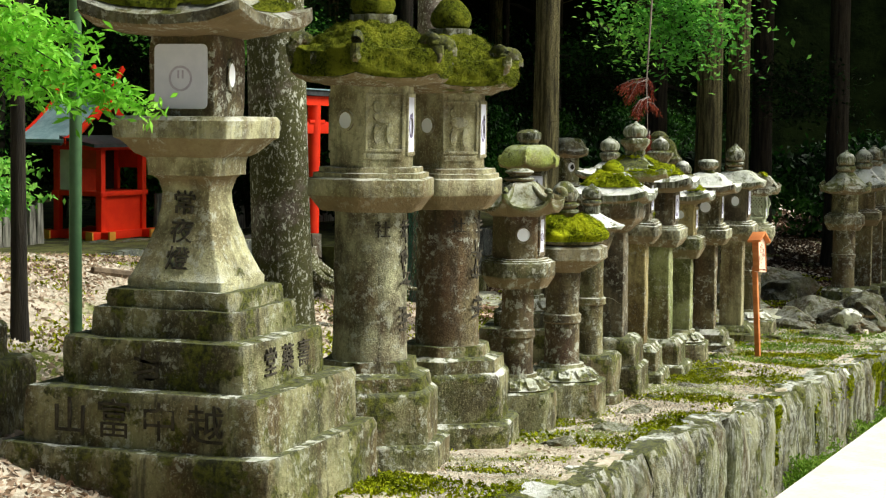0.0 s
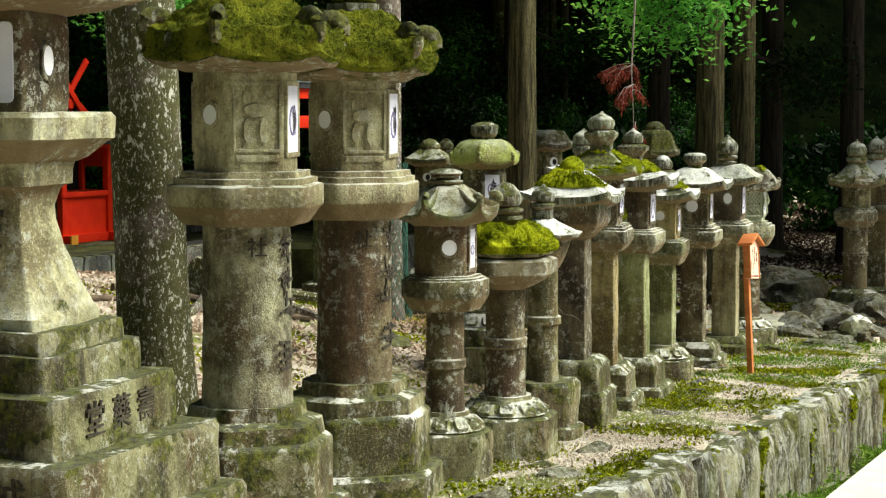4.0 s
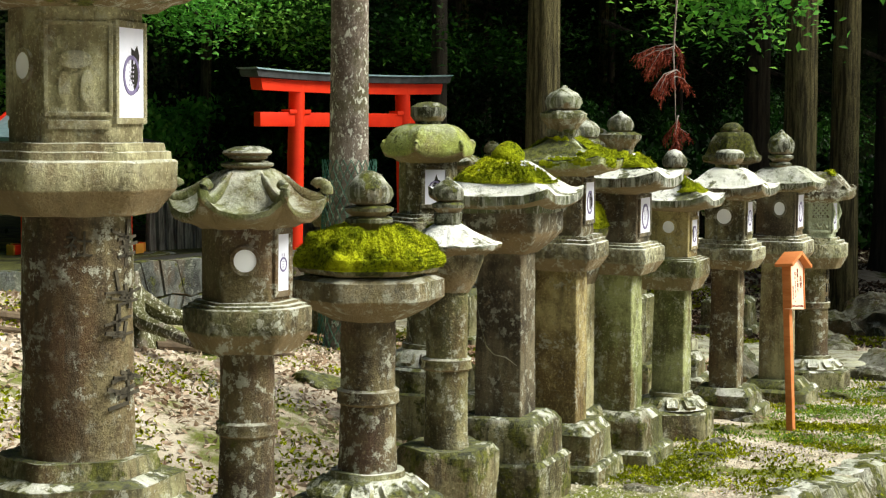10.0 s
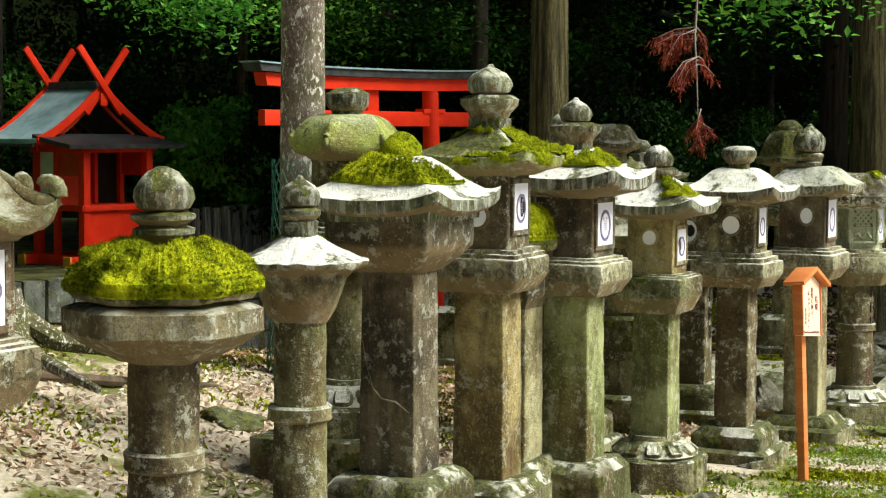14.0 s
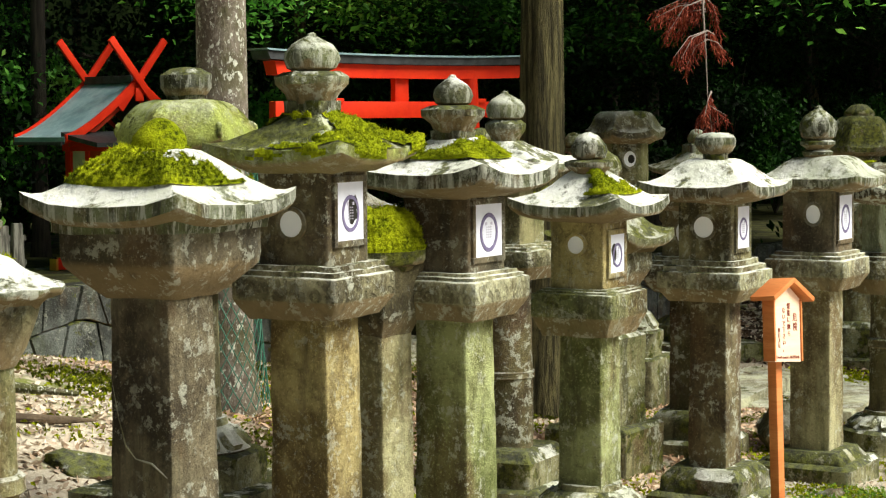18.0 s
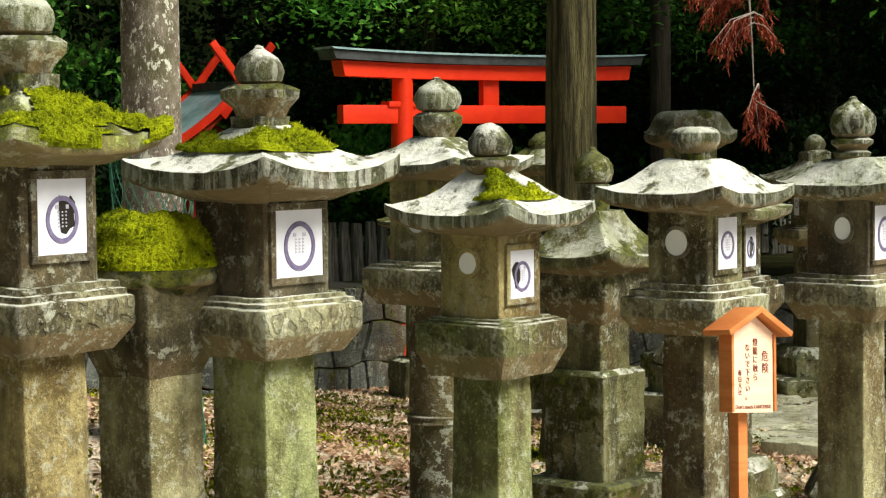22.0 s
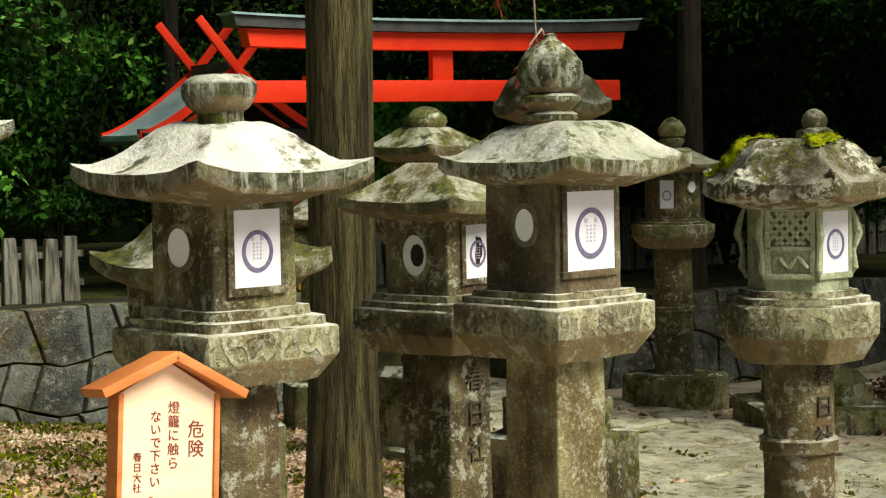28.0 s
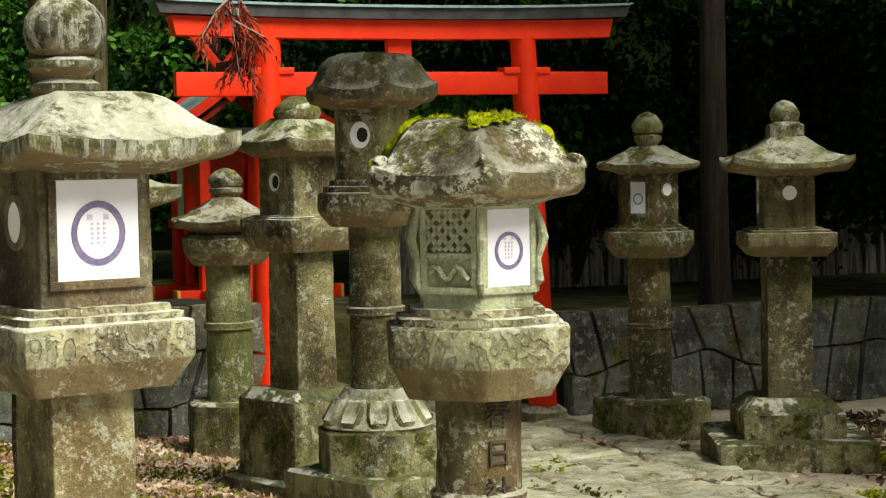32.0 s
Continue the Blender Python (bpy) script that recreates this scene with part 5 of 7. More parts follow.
# far group past the steps
FAR = "stone lanterns past the rock steps"
for k, (x, y, lab, sq) in enumerate(((11.13, -0.42, "pale ringed-post lantern at head of the rocks", False), (12.0, -0.55, "square lantern in the far group", True), (12.9, -0.6, "square lantern in the far group", True), (13.8, -0.7, "square lantern in the far group", True), (14.9, -0.8, "mossy lantern at the far end", True))):
    g = bz(x, y)
    u = g + 0.30
    sh = "sq" if sq else "hex"
    dz = 0.02 * k
    lantern(x, y, 4, lab, g, [("sq", [(0.34, g - 0.1), (0.34, g + 0.16), (0.32, g + 0.17)], False), (sh, [(0.28, g + 0.15), (0.27, g + 0.28), (0.2, u + 0.02)], False)],
            (("sq", [(0.15, u), (0.145, 0.8 + dz)]) if sq else round_post(0.15, u, 0.8)), (sh, slab(0.16, 0.26, 0.76 + dz, 0.86 + dz, 0.95 + dz, 0.99 + dz, 0.19)), (sh, 0.17, 0.98 + dz, 1.28 + dz),
            (sh, 0.33, 1.27 + dz, 1.53 + dz, 0.1, 0.05, 1.25, False, 0.04, 0.18), [("collar", "round", collar(1.5 + dz, 1.62 + dz, 0.13)), ("finial", "round", bud(1.61 + dz, 1.83 + dz, 0.12))],
            (BASE, GREY if k % 2 else RUSTY, GREY, GREY, GREEN if k == 0 else CAP), papers=[(-90, 1.13 + dz, 0.12, 0.18, 0)] if sq else (), rings=() if sq else [(0.42, 0.165, 0.025)], group=FAR, scrolls=None if sq else (6, -60, 0.05), capmat=BUDS)


# ---- warning sign ----
def warning_sign():
    x, y, g = 3.29, -0.60, bank(3.29, -0.60)
    S = thing("warning_sign", x, y, g, 0, "orange wooden warning sign on a post", "sign")
    S.matrix_world = pose(x, y, g, -5.0, 5.4, -7)
    part("post", block(bmesh.new(), 0, 0.02, 0.40, 0.052, 0.045, 0.9, 0.004), SIGNO, S)
    w, zt = 0.25, 1.165
    bm = bmesh.new()
    pts = [(-w / 2 * 0.94, zt - 0.365), (w / 2 * 0.94, zt - 0.365), (w / 2, zt - 0.085), (0, zt - 0.012), (-w / 2, zt - 0.085)]
    fr = [bm.verts.new((px, -0.05, pz)) for px, pz in pts]
    bk = [bm.verts.new((px, -0.005, pz)) for px, pz in pts]
    bm.faces.new(fr)
    bm.faces.new(bk[::-1])
    for k in range(5):
        bm.faces.new((fr[k], bk[k], bk[(k + 1) % 5], fr[(k + 1) % 5]))
    bmesh.ops.recalc_face_normals(bm, faces=bm.faces)
    bd = part("board", bm, SIGNW, S, "cream board with dark red lettering", smooth=False)
    for px in (-w / 2 * 0.97, w / 2 * 0.97):
        part("side_rail", block(bmesh.new(), px * 0.985, -0.027, zt - 0.222, 0.013, 0.06, 0.28, 0.002), SIGNO, S)
    for s in (1, -1):
        bm = block(bmesh.new(), 0, 0, 0, 0.2, 0.125, 0.022, 0.003)
        m = Matrix.Translation((s * 0.087, -0.03, zt - 0.039)) @ Matrix.Rotation(s * radians(26), 4, "Y")
        part("roof_board", placed(bm, m), SIGNO, S)
    f = Matrix(((1, 0, 0, 0), (0, 0, -1, -0.0505), (0, 1, 0, 0), (0, 0, 0, 1)))

    def column(text, cx, top, size):
        for k, ch in enumerate(text):
            writing("lettering", ch, size, REDINK, bd, f @ Matrix.Translation((cx, top - k * size * 1.04, 0)), 0.0012)
    column("危険", 0.068, zt - 0.165, 0.042)
    column("燈籠に触ら", 0.012, zt - 0.115, 0.03)
    column("ないで下さい。", -0.032, zt - 0.135, 0.028)
    column("春日大社", -0.075, zt - 0.225, 0.022)
    writing("lettering", "Don't touch LANTERNS", 0.02, REDINK, bd, f @ Matrix.Translation((0.0, zt - 0.345, 0)), 0.0012)


warning_sign()


# ---- torii ----
def torii():
    T = thing("torii_gate", 10.07, 6.235, bank(10.07, 6.235), -13.7, "vermilion wooden torii gate with black coping", "torii gate")
    g = bank(10.07, 6.235)
    H = lambda v: v - g
    for s in (-1, 1):
        bm = bmesh.new()
        n = 8
        tube(bm, [(s * (0.90 + (0.12 if s > 0 else 0.06) * (1 - k / n)), 0, H(-0.38 + (2.42 + 0.38) * k / n)) for k in range(n + 1)], [0.1 - 0.012 * k / n for k in range(n + 1)], 20)
        part("pillar", bm, VERM, T)
        bm = loft(bmesh.new(), "round", [(0.17, H(-0.42)), (0.165, H(-0.24)), (0.11, H(-0.2))], cx=s * (1.02 if s > 0 else 0.96))
        part("pillar_footing", worn(bm, 0.006, 8, s), GREY, T)
        bm = block(bmesh.new(), s * 0.91, 0, H(2.115), 0.34, 0.13, 0.045, 0.004)
        part("wedge", bm, VERM, T)
    part("tie_beam", block(bmesh.new(), 0, 0, H(2.03), 3.04, 0.10, 0.155, 0.006), VERM, T)
    part("strut", block(bmesh.new(), 0, 0, H(2.22), 0.17, 0.07, 0.26, 0.006), VERM, T)

    def arched(z0, z1, half, w, rise):
        bm = bmesh.new()
        rows = []
        n = 24
        for k in range(n + 1):
            u = -1 + 2 * k / n
            up = rise * abs(u) ** 2.4
            rows.append([bm.verts.new((u * half + (0.03 * u if zz else 0), yy, H((z1 if zz else z0) + up))) for yy, zz in ((-w, 0), (w, 0), (w, 1), (-w, 1))])
        for a, b in zip(rows, rows[1:]):
            for j in range(4):
                bm.faces.new((a[j], b[j], b[(j + 1) % 4], a[(j + 1) % 4]))
        bm.faces.new(rows[0])
        bm.faces.new(rows[-1][::-1])
        bmesh.ops.recalc_face_normals(bm, faces=bm.faces)
        return bm
    part("upper_beam", arched(2.325, 2.45, 1.52, 0.085, 0.02), VERM, T)
    part("coping", arched(2.453, 2.525, 1.63, 0.13, 0.03), ROOFBLK, T, "black coping")
    part("coping_cap", arched(2.528, 2.545, 1.655, 0.15, 0.033), COPPER, T, "grey-blue metal cap")


torii()


# ---- small vermilion shrine ----
def shrine():
    x, y = 11.51, 11.42
    g = 0.27
    S = thing("small_shrine", x, y, g, -9, "small vermilion shrine with blue-green gabled roof", "shrine")
    hd = 0.34
    xl, xr, yf, ym, yb = -0.62, 0.39, -0.94, -0.46, -0.12
    xc = (xl + xr) / 2
    for px, py in ((xl, yf), (xr, yf), (xl, yb), (xr, yb), (xl, ym), (xr, ym)):
        part("pillar", block(bmesh.new(), px, py, 0.74, 0.10 if py != ym else 0.07, 0.10 if py != ym else 0.07, 1.46, 0.006), VERM, S)
    for z, t, e in ((0.06, 0.12, 0.26), (0.69, 0.07, 0.0), (1.40, 0.10, 0.0)):
        for px in (xl, xr):
            part("rail", block(bmesh.new(), px, (yf + yb) / 2, z, 0.115 + 0.02 * (e > 0), yb - yf + 0.14 + e, t, 0.004), VERM, S)
        for py in (yf, yb):
            part("rail", block(bmesh.new(), xc, py, z + 0.002, xr - xl + 0.16 + e * 1.4, 0.12, t, 0.004), VERM, S)
    for sx in (-1, 1):
        for py in (yf, yb):
            part("end_cap", block(bmesh.new(), xc + sx * ((xr - xl) / 2 + 0.27), py, 0.062, 0.03, 0.13, 0.13, 0.004), OCHRE, S, "ochre beam end")
        for px in (xl, xr):
            part("end_cap", block(bmesh.new(), px, (yf + yb) / 2 + sx * ((yb - yf) / 2 + 0.21), 0.062, 0.145, 0.03, 0.13, 0.004), OCHRE, S, "ochre beam end")
    part("front_panel", block(bmesh.new(), xc, yf + 0.01, 0.385, xr - xl - 0.1, 0.03, 0.53), VERM, S)
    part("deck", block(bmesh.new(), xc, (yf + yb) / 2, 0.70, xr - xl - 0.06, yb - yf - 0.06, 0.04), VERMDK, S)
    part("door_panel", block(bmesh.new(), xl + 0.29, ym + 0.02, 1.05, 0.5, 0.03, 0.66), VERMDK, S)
    # Black board stands for the unlit inside of the shrine
    part("dark_opening", block(bmesh.new(), xr - 0.2, ym + 0.05, 1.05, 0.34, 0.03, 0.64), BLACK, S)
    part("door_post", block(bmesh.new(), xr - 0.42, ym, 1.05, 0.05, 0.06, 0.66), VERM, S)
    for px in (xl, xr):
        part("side_panel", block(bmesh.new(), px, (ym + yb) / 2, 1.05, 0.03, yb - ym - 0.08, 0.62), PLASTER, S, "white plaster panel")
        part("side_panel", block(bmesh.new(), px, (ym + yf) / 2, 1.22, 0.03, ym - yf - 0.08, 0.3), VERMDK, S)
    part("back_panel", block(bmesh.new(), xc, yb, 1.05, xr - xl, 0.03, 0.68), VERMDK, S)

    def slope(half, z_top, z_low, y0, y1, th, sag):
        bm = bmesh.new()
        n = 12
        rows = []
        for k in range(2 * n + 1):
            u = (k - n) / n
            d = abs(u)
            z = z_low + (z_top - z_low) * (1 - d) ** (1 + sag)
            rows.append([bm.verts.new((u * half, yy, z + dz)) for yy, dz in ((y0, 0), (y1, 0), (y1, th), (y0, th))])
        for a, b in zip(rows, rows[1:]):
            for j in range(4):
                bm.faces.new((a[j], b[j], b[(j + 1) % 4], a[(j + 1) % 4]))
        bm.faces.new(rows[0])
        bm.faces.new(rows[-1][::-1])
        bmesh.ops.recalc_face_normals(bm, faces=bm.faces)
        return bm
    R = part("roof", slope(1.03, 2.10, 1.46, -hd - 0.22, 0.40, 0.05, 0.35), COPPER, S, "blue-green metal roof")
    part("roof_edge", slope(1.06, 2.06, 1.42, -hd - 0.20, 0.38, 0.035, 0.35), ROOFBLK, R)
    for yy in (-hd - 0.25, 0.39):
        part("bargeboard", slope(1.02, 2.10, 1.44, yy, yy + 0.035, 0.10, 0.35), VERM, R)
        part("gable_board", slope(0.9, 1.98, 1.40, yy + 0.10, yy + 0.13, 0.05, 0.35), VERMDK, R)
        for s in (1, -1):
            bm = block(bmesh.new(), 0, 0, 0.12, 0.085, 0.04, 1.04, 0.004)
            m = Matrix.Translation((0, yy - 0.005 + 0.03 * s, 2.13)) @ Matrix.Rotation(s * radians(40), 4, "Y")
            part("crossed_finial", placed(bm, m), VERM, R)
        part("gable_pendant", block(bmesh.new(), 0, yy - 0.01, 1.99, 0.12, 0.03, 0.16, 0.02), VERM, R)
    bm = bmesh.new()
    n = 10
    rows = [[bm.verts.new((xx, -hd - 0.12 - 0.66 * k / n, 1.52 - 0.12 * (k / n) ** 0.8 + dz)) for xx, dz in ((-1.0, 0), (0.86, 0), (0.86, 0.05), (-1.0, 0.05))] for k in range(n + 1)]
    for a, b in zip(rows, rows[1:]):
        for j in range(4):
            bm.faces.new((a[j], b[j], b[(j + 1) % 4], a[(j + 1) % 4]))
    bm.faces.new(rows[0])
    bm.faces.new(rows[-1][::-1])
    bmesh.ops.recalc_face_normals(bm, faces=bm.faces)
    part("porch_roof", bm, ROOFBLK, S, "dark porch roof")
    part("ridge", block(bmesh.new(), 0, -0.09, 2.165, 0.14, 0.9, 0.09, 0.01), ROOFBLK, R)
    # stone podium below
    P = thing("shrine_podium", 11.30, 11.05, 0, -9, "rough stone podium below the small shrine", "podium", kind="structure")
    part("podium_block", worn(loft(bmesh.new(), "sq", dense([(1.05, -0.5), (1.04, 0.22), (1.0, 0.265), (0.5, 0.27)], 0.15)), 0.03, 3, 5), WALLS, P)


shrine()


# ---- retaining walls of fitted stones, with picket fences on them ----
def wall_stone_mesh(poly, bulge, seed):
    """One fitted wall stone with an angular outline, standing in x and z, its face towards -y."""
    cx = sum(p[0] for p in poly) / len(poly)
    cz = sum(p[1] for p in poly) / len(poly)
    bm = bmesh.new()
    rings = []
    for k, d in ((1.0, 0.10), (0.997, -0.2 * bulge), (0.95, -0.8 * bulge), (0.6, -bulge)):
        row = []
        for n, (px, pz) in enumerate(poly):
            jit = 0.014 * noise.noise(Vector((px * 5, pz * 5, seed + k)))
            row.append(bm.verts.new((cx + (px - cx) * k, d + (jit if d < 0 else 0), cz + (pz - cz) * k)))
        rings.append(row)
    n = len(poly)
    for a, b in zip(rings, rings[1:]):
        for k in range(n):
            bm.faces.new((a[k], a[(k + 1) % n], b[(k + 1) % n], b[k]))
    bm.faces.new(rings[-1])
    bmesh.ops.recalc_face_normals(bm, faces=bm.faces)
    return mesh_of("wall_stone", bm, WALLS)


def stone_wall(name, x0, y0, x1, y1, top0, top1, foot, label, rows=3):
    """A wall of fitted stones: crooked courses cut by slanting joints, with dark gaps between them."""
    L = math.hypot(x1 - x0, y1 - y0)
    ang = math.atan2(y1 - y0, x1 - x0)
    bm = bmesh.new()
    mid = (top0 + top1) / 2
    block(bm, L / 2, 0.31, (mid + foot) / 2 - 0.06, L, 0.5, mid - foot)
    W = new(name, mesh_of(name, bm, BLACK, False))
    W.matrix_world = Matrix.Translation((x0, y0, 0)) @ Matrix.Rotation(ang, 4, "Z")
    tagged(W, label, "stone wall", kind="structure")
    r = random.Random(int(abs(x0) * 10 + rows))

    def course(j, x):
        z = foot - 0.05 + (mid - foot + 0.05) * j / rows + (top1 - top0) * (x / L - 0.5)
        if 0 < j < rows:
            z += 0.15 * noise.noise(Vector((x * 1.9, j * 3.1, x0)))
        elif j == rows:
            z += 0.02 * noise.noise(Vector((x * 2.5, 7.0, x0)))
        return z
    g = 0.003
    for j in range(rows):
        px, lean = -r.random() * 0.3, 0.0
        while px < L:
            w = r.uniform(0.17, 0.32) if r.random() < 0.7 else r.uniform(0.32, 0.46)
            nl = r.uniform(-0.07, 0.07)
            lo = [px - lean + g, (2 * px + w) / 2, px + w - nl - g]
            hi = [px + w + nl - g, (2 * px + w) / 2 + r.uniform(-0.05, 0.05), px + lean + g]
            poly = [(q, course(j, q) + g) for q in lo] + [(q, course(j + 1, q) - g) for q in hi]
            poly[0] = (poly[0][0] + 0.008, poly[0][1] + 0.006)
            poly[3] = (poly[3][0] - 0.008, poly[3][1] - 0.006)
            o = new("wall_stone", wall_stone_mesh(poly, r.uniform(0.02, 0.045), px * 3 + j))
            o.parent = W
            px += w
            lean = nl
    return W, L, ang


def picket_fence(name, x0, y0, x1, y1, z0, h, label, step=0.19):
    L = math.hypot(x1 - x0, y1 - y0)
    ang = math.atan2(y1 - y0, x1 - x0)
    F = thing(name, x0, y0, z0, math.degrees(ang), label, "fence")
    bm = block(bmesh.new(), 0, 0, h / 2, 0.165, 0.085, h, 0.02)
    for v in bm.verts:
        if v.co.z > h * 0.9:
            v.co.x *= 0.72
            v.co.y *= 0.72
    me = mesh_of("picket", worn(bm, 0.004, 9, 2), FENCEW)
    for k in range(int(L / step) + 1):
        o = new("picket", me)
        o.parent = F
        o.matrix_local = pose(k * step, rng.uniform(-0.01, 0.01), rng.uniform(-0.03, 0.02), rng.uniform(-1, 1), rng.uniform(-1.5, 1.5), rng.uniform(-8, 8))
    for z in (h * 0.28, h * 0.72):
        part("rail", block(bmesh.new(), L / 2, 0.05, z, L, 0.04, 0.06), FENCEW, F)


stone_wall("wall_west", 1.0, 6.75, 8.75, 6.3, 0.75, 0.625, -0.25, "mossy retaining wall of fitted blue-grey stones")
stone_wall("wall_east", 11.5, 6.15, 19.0, 5.1, 0.42, 0.36, -0.75, "mossy retaining wall of fitted grey stones", 3)
stone_wall("wall_far_west", -8.0, 7.2, 1.0, 6.75, 0.84, 0.76, 0.2, "low mossy retaining wall below the trees", 2)
picket_fence("picket_fence", -7.0, 12.9, 9.75, 10.95, 0.27, 0.60, "weathered grey timber picket fence beside the shrine")
picket_fence("picket_fence", 12.4, 10.5, 21.0, 9.4, 0.20, 0.70, "dark timber picket fence under the trees")
# raised ground behind the walls
bm = bmesh.new()
loop_pts = ((-30, 8.0), (1.0, 7.1), (8.7, 6.6), (9.0, 8.5), (11.4, 8.2), (11.6, 6.4), (19, 5.4), (60, 4.0), (60, 60), (-30, 60))
top = [bm.verts.new((px, py, 0.28 - 0.012 * max(0, min(px - 8, 8)))) for px, py in loop_pts]
low = [bm.verts.new((px, py, -1.2)) for px, py in loop_pts]
bm.faces.new(top)
for k in range(len(top)):
    bm.faces.new((low[k], low[(k + 1) % len(top)], top[(k + 1) % len(top)], top[k]))
bmesh.ops.recalc_face_normals(bm, faces=bm.faces)
bmesh.ops.triangulate(bm, faces=bm.faces)
tagged(new("upper_ground", mesh_of("upper_ground", bm, MOULD, False)), "raised forest floor behind the walls", "ground", kind="structure")


# ---- terrace edge towards the ditch ----
def terrace_edge():
    bm = bmesh.new()
    xs = [-16 + 0.4 * k for k in range(55)]
    rows = [[bm.verts.new((xx, edge_y(xx) + dy, (bank(xx, edge_y(xx)) if dz is None else lane_z(xx) + dz))) for dy, dz in ((0.12, None), (0.05, None), (0.03, -0.5))] for xx in xs]
    for a, b in zip(rows, rows[1:]):
        for j in range(2):
            bm.faces.new((a[j], a[j + 1], b[j + 1], b[j]))
    bmesh.ops.recalc_face_normals(bm, faces=bm.faces)
    W = new("wall_terrace", mesh_of("wall_terrace", bm, EDGES))
    tagged(W, "streaked mossy stone edge of the lantern terrace", "stone wall", kind="structure")
    xx = -12.0
    k = 0
    while xx < 5.75:
        w = rng.choice((rng.uniform(0.22, 0.4), rng.uniform(0.4, 0.62)))
        h = 0.70 + rng.uniform(-0.03, 0.03)
        b2 = bmesh.new()
        bmesh.ops.create_cube(b2, size=1.0, matrix=Matrix.Diagonal((w * 1.03, 0.26, h, 1)))
        bmesh.ops.subdivide_edges(b2, edges=b2.edges, cuts=7, use_grid_fill=True)
        for v in b2.verts:
            u = 2 * v.co.x / w
            t = 2 * v.co.z / h
            if v.co.y < 0:
                v.co.y += 0.05 * abs(u) ** 5 + 0.06 * max(0, t) ** 6
                v.co.y += 0.03 * noise.noise(Vector((v.co.x * 6 + k, v.co.z * 4.5, k * 1.3))) + 0.018 * noise.noise(Vector((v.co.x * 17, v.co.z * 14, k)))
            v.co.z -= (0.03 * abs(u) ** 6 + 0.02 * noise.noise(Vector((v.co.x * 6, v.co.y * 8, k)))) * (t > 0)
        worn(b2, 0.012, 7, k * 1.9)
        m = Matrix.Translation((xx + w / 2, edge_y(xx + w / 2) - 0.02 + rng.uniform(-0.03, 0.02), bank(xx + w / 2, edge_y(xx + w / 2)) - h / 2 + rng.uniform(-0.015, 0.03))) @ Matrix.Rotation(-0.075 + rng.uniform(-0.05, 0.05), 4, "Z") @ Matrix.Rotation(rng.uniform(-0.03, 0.03), 4, "Y")
        part("edge_stone", placed(b2, m), EDGES, W)
        xx += w
        k += 1


terrace_edge()


# ---- rocks, steps, slab bridge ----
def rock(x, y, z, sx, sy, sz, seed, mat=ROCKS, label="weathered mossy rock beside the steps", name="rock", rz=0):
    bm = bmesh.new()
    bmesh.ops.create_icosphere(bm, subdivisions=4, radius=1.0)
    for v in bm.verts:
        d = v.co.normalized()
        k = 1 + 0.30 * noise.noise(d * 1.5 + Vector((seed, 0, 0))) + 0.16 * noise.noise(d * 3.4 + Vector((0, seed, 0)))
        for a in range(5):
            pn = Vector((math.sin(seed * 7 + a * 2.1), math.cos(seed * 3 + a * 1.7), math.sin(a + seed))).normalized()
            q = d.dot(pn) * k
            if q > 0.66:
                k *= 0.66 / q
        k *= 1 + 0.05 * noise.noise(d * 9 + Vector((seed, seed, 0))) + 0.025 * noise.noise(d * 21 + Vector((seed, 0, 3)))
        v.co = Vector((d.x * k * sx, d.y * k * sy, d.z * k * sz))
    me = mesh_of(name, bm, mat)
    ob = new(name, me)
    ob.matrix_world = pose(x, y, z + sz * 0.45, 0, 0, rz)
    return tagged(ob, label, "rock", "rocks by the steps")


ROCKLIST = ((6.95, -0.95, 0.26, 0.2, 0.13, 1), (6.6, -0.85, 0.2, 0.16, 0.09, 2), (6.35, -0.7, 0.22, 0.15, 0.07, 3), (7.3, -0.7, 0.18, 0.15, 0.08, 4), (6.2, -1.0, 0.2, 0.14, 0.06, 5),
            (8.4, -0.45, 0.36, 0.26, 0.17, 6), (9.3, -0.3, 0.42, 0.3, 0.2, 7), (10.1, -0.7, 0.42, 0.3, 0.24, 8), (9.6, 0.7, 0.4, 0.3, 0.22, 9), (8.9, 0.5, 0.35, 0.3, 0.2, 10),
            (10.9, -1.15, 0.26, 0.22, 0.26, 11), (12.3, 0.5, 0.6, 0.4, 0.3, 12), (13.4, 0.9, 0.7, 0.5, 0.35, 13), (11.9, 1.2, 0.45, 0.4, 0.25, 14), (9.9, -1.25, 0.35, 0.22, 0.16, 15), (7.6, -0.95, 0.3, 0.22, 0.14, 16), (8.05, -0.75, 0.34, 0.25, 0.18, 17), (7.9, -0.25, 0.4, 0.28, 0.16, 18), (8.6, -1.0, 0.3, 0.24, 0.2, 19), (7.35, -0.3, 0.3, 0.22, 0.1, 20), (9.2, -0.9, 0.34, 0.26, 0.24, 22))
for a in ROCKLIST:
    rock(a[0], a[1], bank(a[0], a[1]) - 0.03, *a[2:], rz=a[5] * 40)
rock(6.95, -0.98, bank(6.95, -0.98) + 0.11, 0.24, 0.17, 0.11, 21, WHITER, "bleached white rock on top of pile")
rock(6.0, 0.55, bank(6.0, 0.55), 0.26, 0.2, 0.2, 31, ROCKS, "dark boulder between lanterns")
rock(6.55, 0.75, bank(6.55, 0.75), 0.22, 0.2, 0.18, 33, ROCKS, "dark mossy boulder between lanterns")
